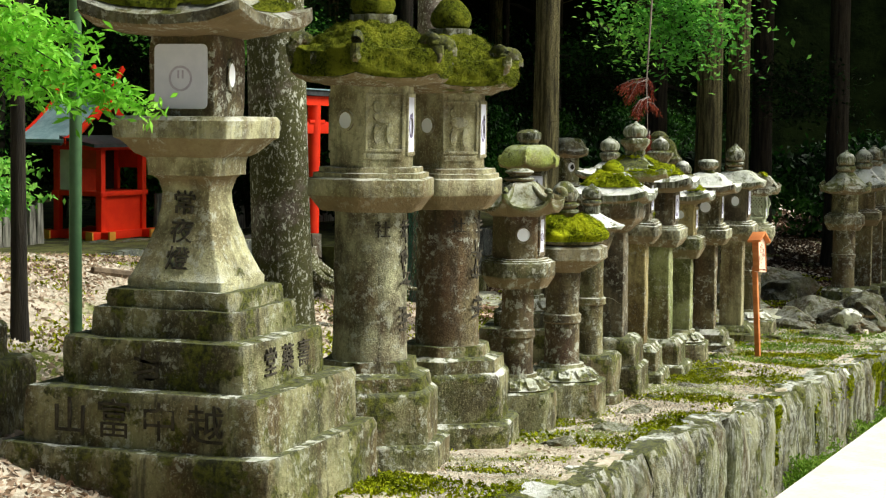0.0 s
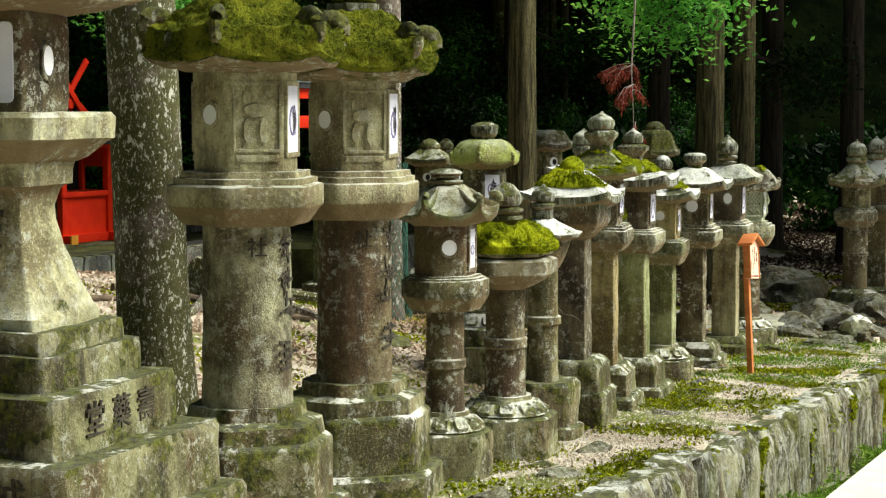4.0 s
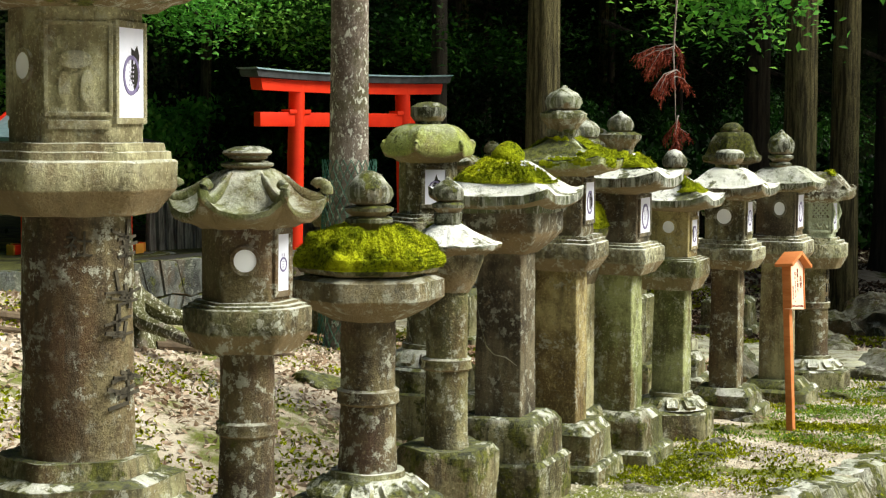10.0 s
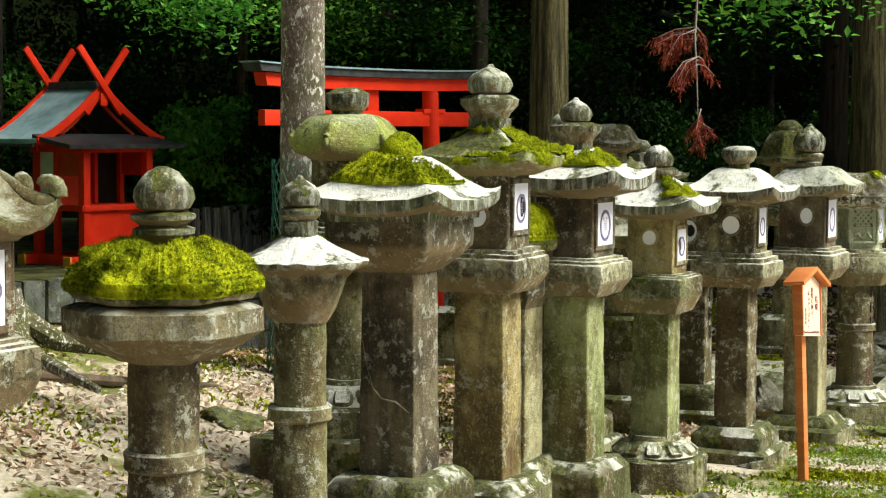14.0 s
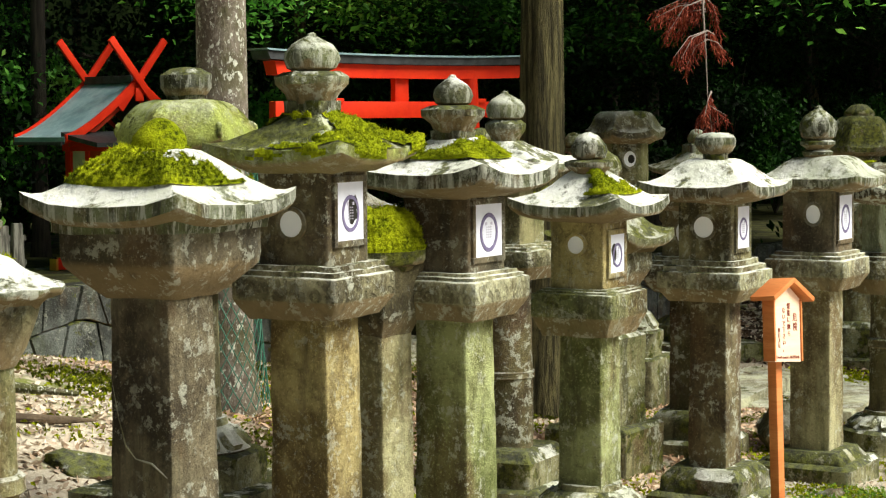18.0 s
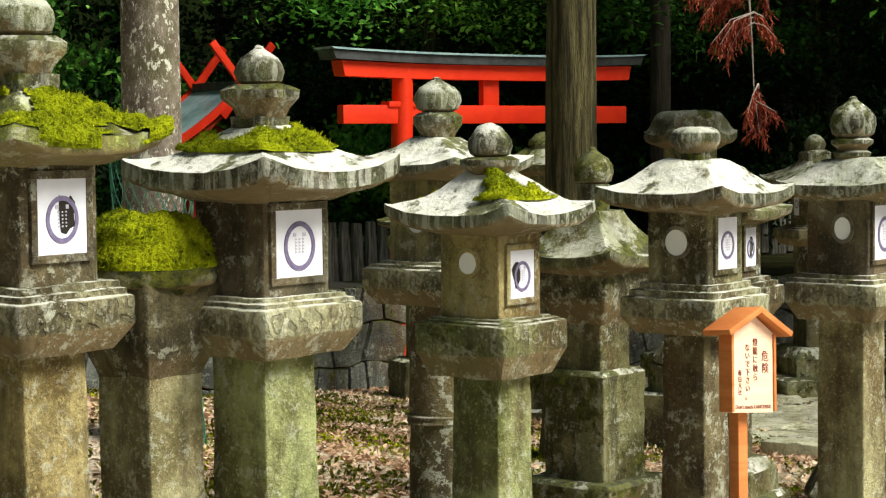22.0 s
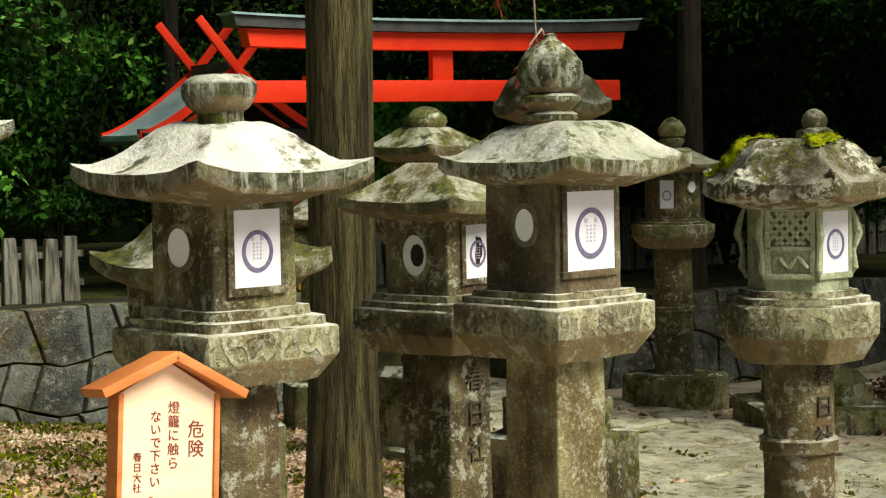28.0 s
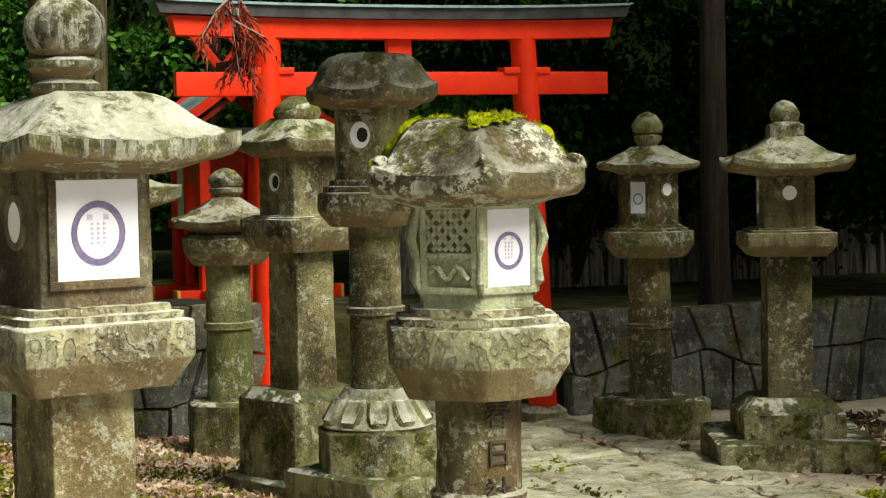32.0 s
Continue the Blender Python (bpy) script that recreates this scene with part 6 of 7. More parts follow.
for k, (x, y, s) in enumerate(((-0.07, 2.34, 0.13), (-0.36, 2.3, 0.11), (-0.6, 2.45, 0.1), (1.46, 1.98, 0.2), (0.5, 2.15, 0.1), (3.3, -0.62, 0.1), (1.9, -0.42, 0.11), (2.4, -0.35, 0.12), (0.5, -0.5, 0.13), (-0.4, -0.42, 0.12), (-1.4, -0.5, 0.15), (4.6, -0.3, 0.14), (5.7, -0.35, 0.16), (-2.3, -0.55, 0.14), (-3.2, -0.45, 0.16), (2.0, 1.6, 0.16), (3.0, 1.5, 0.14), (1.35, -0.3, 0.1), (3.0, -0.25, 0.14), (3.65, -0.2, 0.13), (4.3, -0.55, 0.1), (-2.0, -0.35, 0.12), (-0.1, -0.6, 0.1))):
    rock(x, y, bank(x, y) - 0.04, s, s * 0.8, s * 0.42, 40 + k, ROCKS if k % 3 else MOSSCAP, "small half-buried stone on the terrace", "stone", rz=k * 50)
SB = thing("slab_bridge", 7.1, -1.78, lane_z(7.1) + 0.03, -3, "worn stone slab bridging the ditch", "bridge")
part("bridge_slab", worn(loft(bmesh.new(), "sq", dense([(0.40, -0.12), (0.41, -0.02), (0.395, 0.02), (0.1, 0.022)], 0.08)), 0.012, 4, 2), PAVE, SB)
for v in SB.children[0].data.vertices:
    v.co.x *= 2.2
for k, (x, y, w) in enumerate(((6.3, -1.3, 0.62), (6.95, -1.32, 0.6), (7.6, -1.34, 0.62), (8.25, -1.38, 0.6), (8.85, -1.42, 0.55))):
    ks = thing("step_stone", x, y, lane_z(x) + 0.02, -4, "pale cut step stone above the ditch", "step", "cut step stones")
    part("step_block", worn(block(bmesh.new(), 0, 0, 0.10, w * 0.98, 0.3, 0.22, 0.012), 0.006, 5, k), PAVE, ks)
for k, (x, y) in enumerate(((7.9, 0.1), (8.1, 1.0), (8.3, 1.9))):
    ks = thing("step_stone", x, y, bank(x, y) - 0.04, 8, "broad grey step slab on paved way", "step", "cut step stones")
    part("step_block", worn(block(bmesh.new(), 0, 0, 0.07, 1.3, 0.4, 0.15, 0.015), 0.01, 4, k + 5), PAVE, ks)
# paving towards the torii
PV = new("paved_way")
tagged(PV, "uneven grey flagstone way towards the torii", "paving", kind="structure")
for r in range(15):
    yy = 0.66 + r * 0.42
    cx = 8.6 + 0.26 * yy
    for c in range(5):
        w, d = rng.uniform(0.36, 0.5), rng.uniform(0.34, 0.42)
        x, y = cx + (c - 2) * 0.47 + rng.uniform(-0.05, 0.05), yy + rng.uniform(-0.05, 0.05)
        bm = loft(bmesh.new(), rng.choice(("sq", "hex")), [(w * 0.5, -0.08), (w * 0.5, 0.005), (w * 0.46, 0.022), (w * 0.2, 0.024)])
        worn(bm, 0.02, 4, r * 5 + c)
        o = part("paving_stone", bm, PAVE, PV)
        o.matrix_local = pose(x, y, bank(x, y) + 0.008, rng.uniform(-1.5, 1.5), rng.uniform(-1.5, 1.5), rng.uniform(-20, 20))


# ---- trees ----
def trunk_mesh(h, r0, r1, lean, seed, ridges=0, flare=1.5):
    bm = bmesh.new()
    n, m = 36, int(h / 0.22)
    rows = []
    for j in range(m + 1):
        u = j / m
        r = r0 + (r1 - r0) * u
        r *= 1 + (flare - 1) * math.exp(-u * h / 0.35)
        row = []
        for k in range(n):
            a = 2 * math.pi * k / n
            q = 1 + 0.05 * noise.noise(Vector((math.cos(a) * 1.5, math.sin(a) * 1.5, u * h * 0.6 + seed)))
            if ridges:
                q += ridges * noise.noise(Vector((math.cos(a) * 9, math.sin(a) * 9, u * h * 0.5 + seed)))
            if u * h < 0.5:
                q += 0.12 * math.sin(a * 5 + seed) * (1 - u * h / 0.5)
            row.append(bm.verts.new((lean[0] * u * h + r * q * math.cos(a), lean[1] * u * h + r * q * math.sin(a), u * h - 0.25)))
        rows.append(row)
    for a, b in zip(rows, rows[1:]):
        for k in range(n):
            bm.faces.new((a[k], a[(k + 1) % n], b[(k + 1) % n], b[k]))
    bm.faces.new(rows[-1])
    return bm


def crown_points(n, cz, rx, rz_, seed):
    r = np.random.default_rng(seed)
    k = max(6, n // 160)
    c = r.normal(size=(k, 3))
    c /= np.linalg.norm(c, axis=1)[:, None]
    c *= (0.35 + 0.65 * r.random(k)[:, None]) * (rx, rx, rz_)
    p = c[r.integers(0, k, n)] + r.normal(size=(n, 3)) * (0.2 * rx, 0.2 * rx, 0.09 * rz_)
    p[:, 2] += cz
    return p


def tree(x, y, h, r0, r1, mat, label, seed, leaves=2500, lean=(0, 0), ridges=0.0, z=None, crown=None, size=0.14, flare=1.5, reach=0.0):
    g = bank(x, y) if z is None else z
    T = thing("tree", x, y, g, 0, label, "tree", "forest trees")
    part("trunk", trunk_mesh(h, r0, r1, lean, seed, ridges, flare), mat, T)
    r = random.Random(seed)
    top = Vector((lean[0] * h, lean[1] * h, h))
    for k in range(5):
        a = r.uniform(0, 6.28)
        zz = h * r.uniform(0.62, 0.95)
        b = Vector((lean[0] * zz, lean[1] * zz, zz))
        L = r.uniform(0.8, 1.8)
        bm = tube(bmesh.new(), [b, b + Vector((math.cos(a) * L * 0.5, math.sin(a) * L * 0.5, 0.25)), b + Vector((math.cos(a) * L, math.sin(a) * L, 0.35))], [r1 * 0.5, r1 * 0.3, 0.012], 7)
        part("limb", bm, mat, T)
    if leaves:
        rx, rz_ = crown or (2.0, 1.6)
        p = crown_points(leaves, h + rz_ * 0.1, rx, rz_, seed) + np.array([top.x, top.y + reach, 0])
        me = cards("crown", p, nrng.uniform(0.6, 1.3, leaves) * size, SHADE_LEAVES)
        o = new("crown", me)
        o.parent = T
    return T


tree(-3.92, 1.05, 6.5, 0.185, 0.15, MOSSBARK, "thick leaning trunk crusted with lichen and moss", 3, 900, (-0.01, 0.03), flare=1.9)
tree(3.40, 2.75, 6.5, 0.15, 0.12, LICHEN, "straight lichen-spotted trunk with wire net at foot", 5, 900, (0.0, 0.0))
tree(6.09, 2.32, 6.8, 0.152, 0.122, CEDAR, "straight cedar trunk with ridged brown bark", 7, 900, (0.012, 0.0), 0.10)
tree(12.63, 1.73, 7, 0.2, 0.16, CEDAR, "cedar trunk among the undergrowth", 9, 2200, (0, 0), 0.1)
tree(14.72, 1.68, 7, 0.19, 0.15, CEDAR, "cedar trunk among the undergrowth", 10, 2200, (0, 0), 0.1)
# Cedars added for shade on the far slope; dark bark paints theirs in
for k, (x, y) in enumerate(((17.6, 3.6), (19.0, 2.0), (19.2, -3.4), (21.0, -4.6), (20.8, -0.6), (18.4, 0.6))):
    tree(x, y, 6.6, 0.2, 0.15, TRUNK, "cedar added to shade the far slope", 60 + k, 4200, (0, 0), 0.1, crown=(2.4, 1.7), size=0.3)
# Unseen cedars added across the lane so their crowns shade the far lanterns
for k, (x, y) in enumerate(((13.8, -8.4), (16.4, -8.6), (19.0, -8.3))):
    tree(x, y, 10.8, 0.22, 0.16, TRUNK, "added out-of-view cedar shading the far lanterns", 80 + k, 6000, (0, 0), 0.1, crown=(2.3, 2.6), size=0.34, z=-1.0)
tree(-4.05, 2.8, 5, 0.05, 0.035, TRUNK, "thin dark bare trunk on leaf litter", 12, 600, (-0.01, 0.0), crown=(0.9, 0.6))
tree(13.2, 6.6, 6, 0.11, 0.09, TRUNK, "slim lichened trunk behind the fence", 13, 0, (0.0, 0.0), z=0.3)
# green wire net wrapped round the lichened trunk
net = thing("wire_net", 3.40, 2.75, bank(3.4, 2.75), 0, "green wire netting wrapped round trunk foot", "netting")
for k in range(22):
    for s in (1, -1):
        a0 = 2 * math.pi * k / 22
        pts = []
        for j in range(25):
            a = a0 + s * j * 0.1428
            rr = 0.235 - 0.04 * min(1, j / 8) + 0.012 * noise.noise(Vector((math.cos(a) * 2, math.sin(a) * 2, j * 0.3)))
            pts.append((rr * math.cos(a), rr * math.sin(a), 0.02 + j * 0.058))
        part("wire", tube(bmesh.new(), pts, [0.0028] * 25, 4), NETM, net)
# forest rows behind
for k in range(58):
    r2 = random.Random(100 + k)
    x = -12 + (k % 29) * 1.75 + r2.uniform(-0.6, 0.6)
    y = (12.6 if k < 29 else 16.5) + r2.uniform(-1.2, 1.8) - 0.1 * max(0, x - 6)
    if abs(x - 11.6) < 2.1 and y < 13.8:
        y += 2.2
    h = r2.uniform(6.0, 8.0)
    r0 = r2.uniform(0.07, 0.2)
    # Right-hand crowns made denser and shifted forward, out of view, to cast shade
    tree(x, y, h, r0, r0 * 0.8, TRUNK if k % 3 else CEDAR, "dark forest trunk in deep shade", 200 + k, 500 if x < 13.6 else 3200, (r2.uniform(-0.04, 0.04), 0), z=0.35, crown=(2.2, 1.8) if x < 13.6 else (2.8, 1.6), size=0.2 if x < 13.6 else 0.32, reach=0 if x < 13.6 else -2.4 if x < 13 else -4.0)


# ---- shrubs and hanging sprays of the forest edge ----
def shrub(x, y, z, rx, rz_, n, seed, size=0.075, label="dense dark-green broadleaf shrub in shade", mat=SHADE_LEAVES):
    S = thing("shrub", x, y, z, 0, label, "shrub", "forest undergrowth")
    r = random.Random(seed)
    for k in range(7):
        a = r.uniform(0, 6.28)
        q = rx * r.uniform(0.3, 0.8)
        bm = tube(bmesh.new(), [(0, 0, -0.1), (math.cos(a) * q * 0.4, math.sin(a) * q * 0.4, rz_ * 0.7), (math.cos(a) * q, math.sin(a) * q, rz_ * r.uniform(1.1, 1.7))], [0.025, 0.016, 0.005], 6)
        part("stem", bm, TRUNK, S)
    p = crown_points(n, rz_, rx, rz_, seed)
    o = new("foliage", cards("foliage", p, nrng.uniform(0.6, 1.4, n) * size, mat))
    o.parent = S


for k in range(44):
    r2 = random.Random(500 + k)
    x = -9 + (k % 22) * 2.0 + r2.uniform(-0.7, 0.7)
    y = (10.6 if k < 22 else 14.3) + r2.uniform(-0.8, 1.2) - 0.16 * max(0, x - 9)
    if 7.4 < x < 13.4 and y < 13.6:
        y = 14.2
    # Painted-lit leaves to the left, shade-painted leaves to the right
    shrub(x, y, 0.4, r2.uniform(1.0, 1.5), r2.uniform(0.8, 1.7) if k < 22 else r2.uniform(1.8, 2.8), 4200 if k < 22 else 5200, 600 + k, 0.066, mat=LIT_LEAVES if x < 9.5 or (x < 12.5 and k % 2) else SHADE_LEAVES)
for k, (x, y, z, s) in enumerate(((13.8, 12.2, 2.2, 1.2), (15.5, 9.0, 2.6, 1.3), (18.0, 8.0, 2.5, 1.4), (13.0, 8.3, 3.1, 0.9), (16.5, 4.5, 2.8, 1.2), (20, 3, 2.2, 1.6), (18, 1.2, 2.4, 1.5), (6.0, 11.0, 2.6, 1.1), (7.8, 1.2, 3.1, 0.35), (13.6, 7.2, 2.75, 0.7), (15.2, 6.6, 2.5, 0.8), (15.0, 8.6, 2.9, 0.7), (16.3, 10.4, 3.15, 1.2), (18.6, 10.2, 3.3, 1.2), (14.2, 12.8, 3.4, 1.0), (7.0, 12.8, 3.0, 1.0), (2.8, 12.4, 3.1, 1.1), (4.8, 12.0, 2.4, 1.0), (21.0, 8.6, 3.5, 1.2), (-0.5, 12.0, 3.2, 1.1), (22.5, 5.0, 3.4, 1.2), (14.4, 9.0, 2.95, 1.0), (12.6, 8.6, 3.1, 0.9), (10.4, 8.9, 3.25, 0.8), (17.2, 11.0, 3.3, 1.3), (15.2, 7.6, 2.6, 0.9), (9.0, 13.2, 3.3, 1.1))):
    T = thing("leafy_bough", x, y, z, 0, "drooping leafy bough over the forest edge", "bough", "forest undergrowth")
    bm = tube(bmesh.new(), [(-s * 1.1, 0.6, 0.6), (0, 0, 0.25), (s * 1.1, -0.3, -0.15)], [0.035, 0.025, 0.006], 6)
    part("branch", bm, TRUNK, T)
    r = np.random.default_rng(k + 40)
    n = 2600
    u = r.random(n)
    p = np.stack([(u * 2 - 1) * s * 1.1 + r.normal(size=n) * 0.12, r.normal(size=n) * 0.42, 0.25 - 0.4 * (u * 2 - 1) * 0.6 + np.round(r.normal(size=n) * 1.6) * 0.14 + r.normal(size=n) * 0.02], 1)
    # Lit or shade-painted leaves, split by x
    o = new("foliage", cards("foliage", p, r.uniform(0.5, 1.2, n) * 0.06, LIT_LEAVES if x < 12.8 else SHADE_LEAVES, 0.35))
    o.parent = T
for k, (x, y, rx, rz_) in enumerate(((6.4, 11.6, 1.2, 1.5), (4.4, 11.4, 1.1, 1.3), (2.2, 12.0, 1.2, 1.4), (13.9, 11.2, 0.8, 1.0), (5.4, 13.0, 1.4, 2.4), (8.4, 14.6, 1.5, 2.5), (3.0, 13.2, 1.4, 2.3), (0.4, 12.6, 1.3, 1.9), (7.2, 11.0, 0.8, 1.1))):
    shrub(x, y, 0.45, rx, rz_, 6500, 900 + k, 0.07, "bright green broadleaf shrub beside the fence", LIT_LEAVES)
for k, (x, y) in enumerate(((21.5, 4.6), (22.6, 3.2), (23.4, 1.6), (24.0, 0.0), (25.0, -1.8), (26.5, 4.0), (23.5, 5.6), (27.5, 1.0), (20.0, 5.0))):
    shrub(x, y, -0.5, 1.3, 1.2, 2600, 950 + k, 0.1, "dark shrub at the far end of the slope")
# added near-black sheet that closes the view; forest shade is its colour
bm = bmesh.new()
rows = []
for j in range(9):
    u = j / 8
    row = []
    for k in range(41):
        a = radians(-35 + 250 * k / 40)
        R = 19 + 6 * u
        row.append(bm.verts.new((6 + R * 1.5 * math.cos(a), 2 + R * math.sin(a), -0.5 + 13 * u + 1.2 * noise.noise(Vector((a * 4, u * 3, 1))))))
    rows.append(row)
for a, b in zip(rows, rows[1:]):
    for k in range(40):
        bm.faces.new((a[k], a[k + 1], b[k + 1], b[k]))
tagged(new("backdrop", mesh_of("backdrop", bm, SHADE_SHEET)), "added near-black sheet for the forest shade behind the shrine", "hillside", kind="structure")

# ---- dead red cedar spray hanging from above ----
def dead_spray():
    D = thing("dead_branch", 6.2, 1.2, 2.5, 0, "dead rust-red cedar spray hanging from cedar", "branch")
    r = np.random.default_rng(77)
    view = np.array([0.62, -0.78, 0.0])
    out = np.array([0.78, 0.62, 0.0])
    stems = [((0.06, 1.3), (0.02, 0.5), (0.0, 0.1), (0.02, -0.2), (0.03, -0.45), (0.06, -0.68))]
    tips = []
    for k in range(15):
        u = r.random()
        start = (0.01 + 0.02 * u, 0.2 - 0.3 * u)
        side = -1 if k % 5 else 1
        reach = (0.34 - 0.14 * u) * (0.6 + 0.5 * r.random()) * (1 if side < 0 else 0.55)
        drop = 0.04 + 0.2 * r.random()
        stems.append((start, (start[0] + side * reach * 0.55, start[1] - drop * 0.25), (start[0] + side * reach, start[1] - drop)))
    for k in range(5):
        start = (0.03 + 0.03 * r.random(), -0.4 - 0.14 * r.random())
        stems.append((start, (start[0] + r.normal() * 0.03, start[1] - 0.06), (start[0] + r.normal() * 0.06, start[1] - 0.16)))
    tri = []
    for n, st in enumerate(stems):
        yoff = r.normal() * 0.05 if n else 0.0
        P = [view * p[0] + out * (yoff * k) + np.array([0, 0, p[1]]) for k, p in enumerate(st)]
        part("twig", tube(bmesh.new(), [tuple(p) for p in P], [0.012 - 0.0022 * k if n == 0 else 0.005 - 0.0018 * k for k in range(len(P))], 6), DEADTWIG, D)
        if n == 0:
            continue
        for q in range(15):
            u = 0.1 + 0.9 * q / 14
            v = u * (len(P) - 1)
            i = min(int(v), len(P) - 2)
            o = P[i] + (P[i + 1] - P[i]) * (v - i)
            d = P[i + 1] - P[i]
            d /= np.linalg.norm(d)
            for _ in range(2):
                e = d * 0.5 + view * r.normal() * 0.35 + out * r.normal() * 0.3 + np.array([0, 0, -1.0])
                e /= np.linalg.norm(e)
                ln = 0.06 + 0.06 * r.random()
                for m in range(6):
                    p = o + e * ln * m / 6
                    k3 = np.cross(e, r.normal(size=3))
                    k3 /= np.linalg.norm(k3)
                    tip = p + (e + k3 * 0.5) * 0.03
                    w = np.cross(e, k3) * 0.0042
                    tri += [p - w, p + w, tip]
    me = bpy.data.meshes.new("dead_needles")
    me.from_pydata([tuple(v) for v in tri], [], [(3 * k, 3 * k + 1, 3 * k + 2) for k in range(len(tri) // 3)])
    me.materials.append(DEAD)
    o = new("dead_needles", me)
    o.parent = D


dead_spray()

# ---- foreground left: maple spray, green pole ----
bp = thing("green_pole", -5.0, 1.85, bank(-5, 1.85), 0, "smooth green bamboo pole standing upright", "pole")
part("pole_shaft", tube(bmesh.new(), [(0, 0, -0.1), (-0.01, 0, 0.9), (0.0, 0, 1.9), (-0.02, 0, 2.7)], [0.036, 0.035, 0.034, 0.03], 14), BAMBOO, bp)
M = thing("maple_spray", -7.35, 0.55, 2.55, -71, "bright green maple leaves on drooping sprays", "maple bough")
pts, sz = [], []
r = np.random.default_rng(5)
for k in range(8):
    a0 = np.array([-0.62 + 0.07 * k, r.normal() * 0.15, 0.20 - 0.035 * k + r.normal() * 0.05])
    d = np.array([0.42 + 0.10 * r.random(), -0.2 * r.random(), -0.13 - 0.12 * r.random()])
    part("branch", tube(bmesh.new(), [tuple(a0), tuple(a0 + d * 0.5 + (0, 0, 0.03)), tuple(a0 + d)], [0.006, 0.004, 0.002], 5), TRUNK, M)
    for q in range(330):
        u = r.random()
        pts.append(a0 + d * u + r.normal(size=3) * (0.05, 0.07, 0.03))
o = new("leaves", cards("leaves", np.array(pts), r.uniform(0.6, 1.2, len(pts)) * 0.026, MAPLE, 0.6, 2.4))
o.parent = M

# ---- cut stump and roots ----
st = thing("tree_stump", 0.9, 3.15, bank(0.9, 3.15), 0, "mossy weathered tree stump with spreading roots", "stump")
part("stump_body", worn(loft(bmesh.new(), "round", dense([(0.4, -0.1), (0.27, 0.12), (0.22, 0.3), (0.22, 0.36), (0.12, 0.34)], 0.06)), 0.05, 5, 3), MOSSBARK, st)
for k in range(6):
    a = k * 1.05 - 1.9
    pts = [(math.cos(a) * q, math.sin(a) * q, zz) for q, zz in ((0.2, 0.2), (0.4, 0.08), (0.75, 0.02), (1.15 + 0.1 * k, -0.05))]
    part("root", worn(tube(bmesh.new(), pts, [0.07, 0.05, 0.035, 0.015], 9), 0.012, 6, k), MOSSBARK, st)
for k, (x, y, a, L) in enumerate(((0.6, 3.1, -0.6, 1.6), (-0.6, 3.4, -0.4, 1.8), (1.5, 2.6, -0.2, 1.2), (13.0, 2.4, 0.5, 2.2), (14.0, 1.9, 0.9, 1.8))):
    w = thing("fallen_branch", x, y, bank(x, y), math.degrees(a), "fallen branch lying on leaf litter", "branch", "fallen branches")
    pts = [(L * (q / 6 - 0.5), 0.06 * math.sin(q * 1.7 + k), bank(x + math.cos(a) * L * (q / 6 - 0.5), y + math.sin(a) * L * (q / 6 - 0.5)) - bank(x, y) + 0.03) for q in range(7)]
    part("wood", worn(tube(bmesh.new(), pts, [0.03, 0.032, 0.03, 0.026, 0.022, 0.018, 0.008], 8), 0.01, 6, k), ROOTM, w)


# ---- leaf litter, moss and grass on the ground ----
def scatter(name, n, box, size, mat, label, tilt, long, test, seed, lift=0.012):
    r = np.random.default_rng(seed)
    out = []
    x0, x1, y0, y1 = box
    while len(out) < n:
        for x, y in zip(r.uniform(x0, x1, 4000), r.uniform(y0, y1, 4000)):
            if y > edge_y(x) + 0.06 and test(x, y):
                out.append((x, y, bank(x, y) + lift * r.random()))
                if len(out) >= n:
                    break
    me = cards(name, np.array(out), r.uniform(0.6, 1.3, n) * size, mat, tilt, long)
    tagged(new(name, me), label, name.replace("_", " "), kind="stuff")


def patch(x, y, s, o):
    return noise.noise(Vector((x * s, y * s, o)))


scatter("leaf_litter", 28000, (3.2, 9, 0.5, 6.3), 0.03, LITTERBR, "brown fallen leaves below the wall", 0.45, 1.9, lambda x, y: patch(x, y, 1.1, 4) + 0.25 * rng.gauss(0, 1) > -0.25, 41)
scatter("leaf_litter", 36000, (-8, 3.6, 0.5, 6.5), 0.03, LITTER, "dry fallen leaves, tan and brown", 0.45, 1.9, lambda x, y: patch(x, y, 1.1, 4) + 0.25 * rng.gauss(0, 1) > -0.2, 1)
scatter("leaf_litter", 3000, (-6, 8, -1.1, 0.6), 0.019, LITTER, "dry fallen leaves on the terrace", 0.4, 1.7, lambda x, y: patch(x, y, 1.6, 4) > 0.0, 2)
# Dark leaf cards put the tree shade of the far slope into colour
scatter("leaf_mould", 34000, (9.6, 30, -1.2, 5.2), 0.055, SHADE_LITTER, "leaf cards painted dark for tree shade on far slope", 0.5, 1.8, lambda x, y: abs(x - 8.6 - 0.26 * y) > 1.6 and patch(x, y, 0.8, 3) > -0.45, 16)
scatter("leaf_litter", 2500, (10, 16, 0.0, 5), 0.05, LITTER, "dry brown leaves on the slope", 0.45, 1.9, lambda x, y: True, 6)
scatter("moss_carpet", 15000, (9.5, 17, -1.0, 4.5), 0.03, MOSS, "dark moss drifts on far slope", 1.2, 1.6, lambda x, y: patch(x, y, 0.9, 5) > 0.12, 13, 0.03)
scatter("moss_carpet", 16000, (2.5, 9.5, 1.2, 6.4), 0.024, MOSSDK, "olive moss drifts among fallen leaves", 1.2, 1.6, lambda x, y: patch(x, y, 0.9, 21) + 0.1 * rng.gauss(0, 1) > 0.12, 33, 0.03)
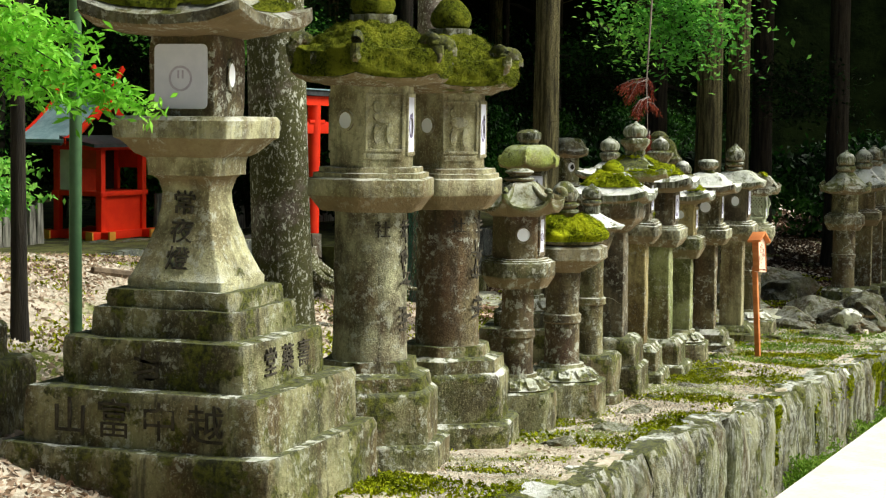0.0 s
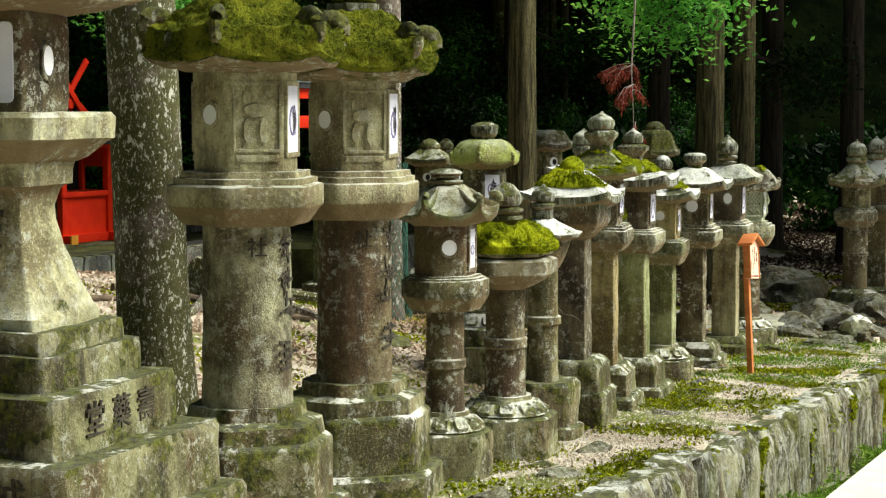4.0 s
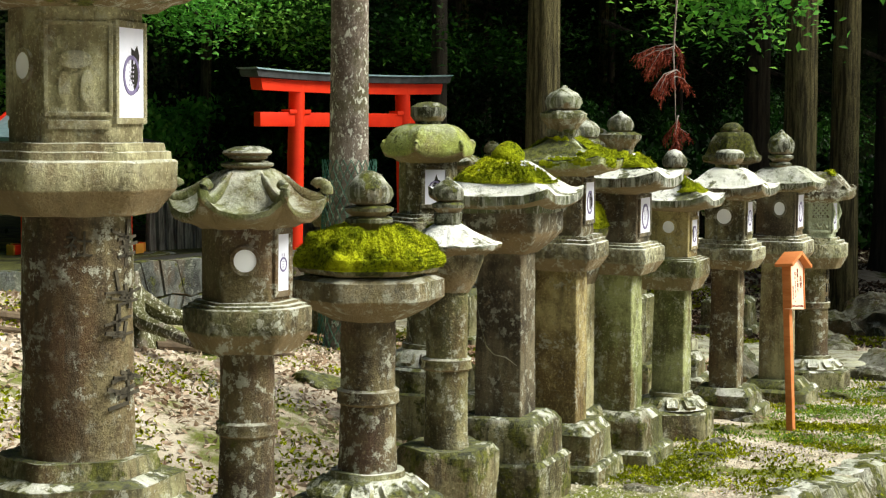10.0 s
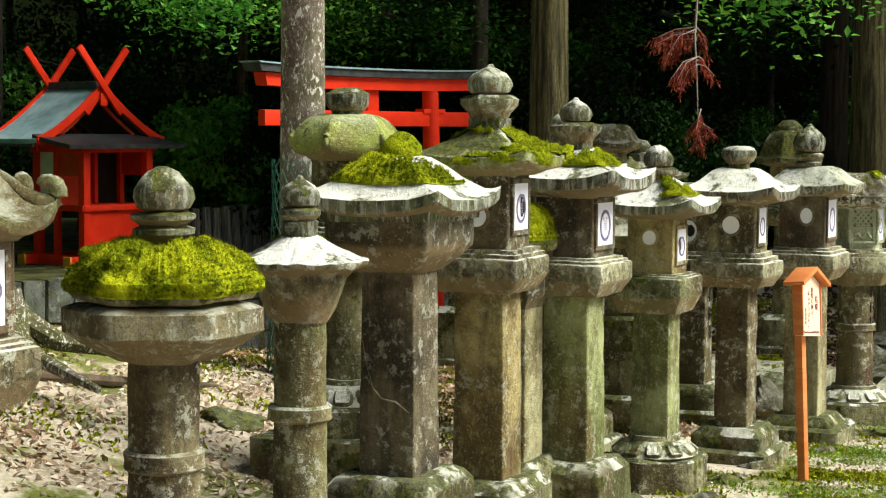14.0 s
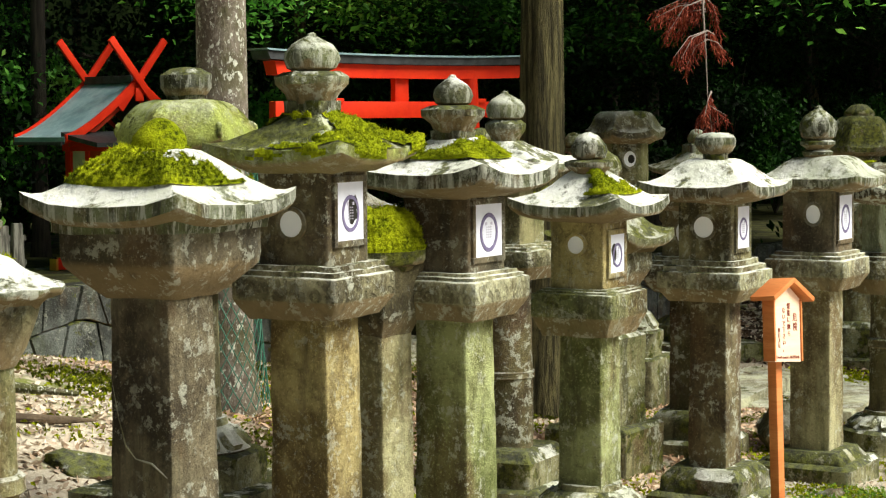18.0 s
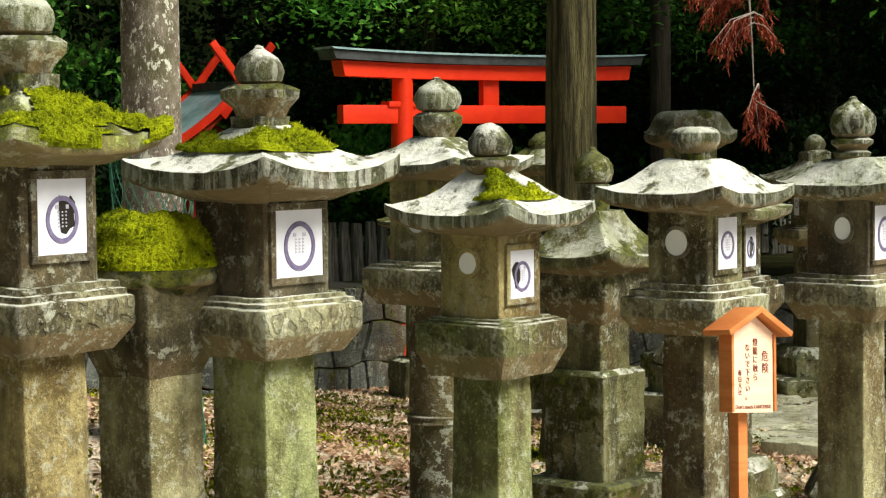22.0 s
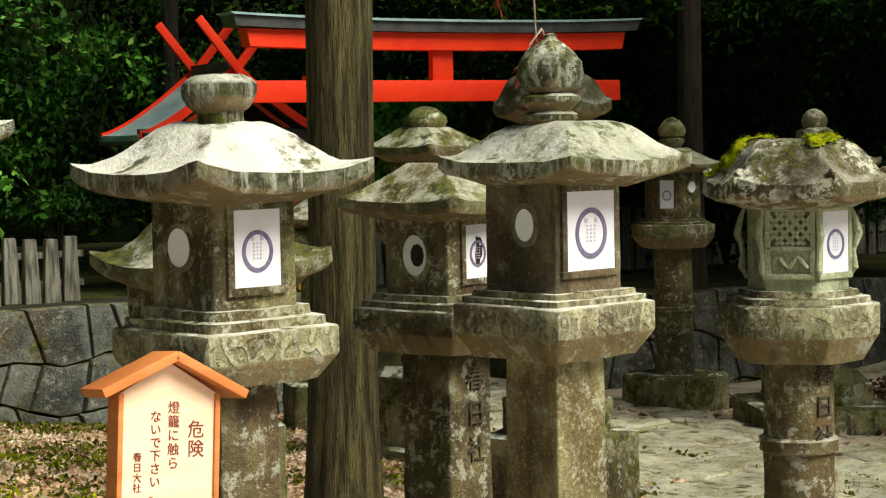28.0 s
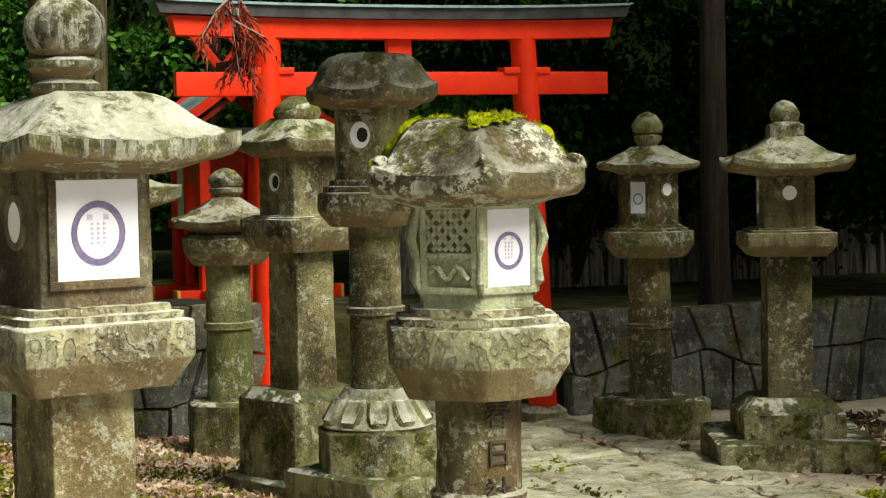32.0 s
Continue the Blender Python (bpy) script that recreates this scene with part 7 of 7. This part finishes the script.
scatter("gravel", 24000, (-6, 8, -1.15, 0.5), 0.011, GRAVEL, "pale gravel and chips on terrace", 0.8, 1.3, lambda x, y: patch(x, y, 1.0, 14) > -0.1, 17, 0.01)
scatter("moss_carpet", 26000, (-6, 9, -1.2, 6), 0.022, MOSS, "low yellow-green moss patches", 1.2, 1.6, lambda x, y: patch(x, y, 1.3, 9) + 0.12 * rng.gauss(0, 1) > 0.17, 3, 0.02)
scatter("moss_carpet", 16000, (-9.5, -4.8, -1.2, 0.5), 0.02, MOSS, "dark moss round the great plinth", 1.2, 1.6, lambda x, y: patch(x, y, 1.3, 9) + 0.2 * rng.gauss(0, 1) > -0.1, 23, 0.02)
scatter("grass", 4200, (2.6, 7.0, -1.6, -0.2), 0.011, GRASS, "short bright grass tufts by the sign", 2.5, 2.6, lambda x, y: patch(x, y, 1.2, 2) + 0.16 * rng.gauss(0, 1) + 0.04 * (x - 4) > 0.2, 4, 0.03)
scatter("moss_carpet", 22000, (-4.5, 6.0, -1.25, 0.1), 0.013, MOSS, "bright moss patches on the terrace", 1.4, 1.8, lambda x, y: patch(x, y, 1.5, 51) + 0.08 * rng.gauss(0, 1) > 0.14, 43, 0.015)
# ferns and weeds in the ditch
r = np.random.default_rng(8)
n = 42000
xs = r.uniform(-3, 5.9, n)
ys = np.array([edge_y(x) for x in xs]) - 0.15 - 0.36 * r.random(n)
zs = np.array([lane_z(x) for x in xs]) - 0.42 + 0.26 * r.random(n) ** 2 * (0.6 + 0.4 * np.sin(xs * 5.1))
keep = (np.sin(xs * 2.3) + 0.5 * np.sin(xs * 6.7 + 1) + r.normal(size=n) * 0.5 + 0.25 * xs) > 0.3
tagged(new("ditch_weeds", cards("ditch_weeds", np.stack([xs, ys, zs], 1)[keep], 0.019, GRASS, 1.6, 2.6)), "bright green weeds along the ditch", "weeds", kind="stuff")
# moss and drips of green on the far stretch of the terrace edge
r = np.random.default_rng(18)
xs = r.uniform(-2.0, 5.75, 26000)
u = r.random(26000)
ys = np.array([edge_y(x) for x in xs]) - 0.16 + 0.2 * (u < 0.12) * r.random(26000)
zs = np.array([bank(x, edge_y(x)) for x in xs]) + 0.02 - 0.5 * u * (u >= 0.12)
keep = np.array([patch(x * 2.2, z * 0.9, 1.0, 31) + 0.09 * (x - 3.2) - 0.25 * (v > 0.5) for x, z, v in zip(xs, zs, u)]) + 0.1 * r.normal(size=26000) > 0.12
tagged(new("edge_moss", cards("edge_moss", np.stack([xs, ys, zs], 1)[keep], 0.022, MOSS, 1.2, 1.6)), "moss hanging over the terrace edge", "moss", kind="stuff")
LB = thing("mossy_base_stone", -5.98, 2.0, bank(-5.98, 2.0), 6, "mossy stepped base stone of hidden lantern", "stone base")
part("base_block", worn(loft(bmesh.new(), "sq", dense([(0.33, -0.1), (0.32, 0.25), (0.3, 0.28), (0.1, 0.28)], 0.06)), 0.014, 6, 3), BASE, LB)
part("base_block", worn(loft(bmesh.new(), "sq", dense([(0.22, 0.26), (0.21, 0.44), (0.19, 0.46), (0.1, 0.46)], 0.06)), 0.014, 6, 5), BASE, LB)
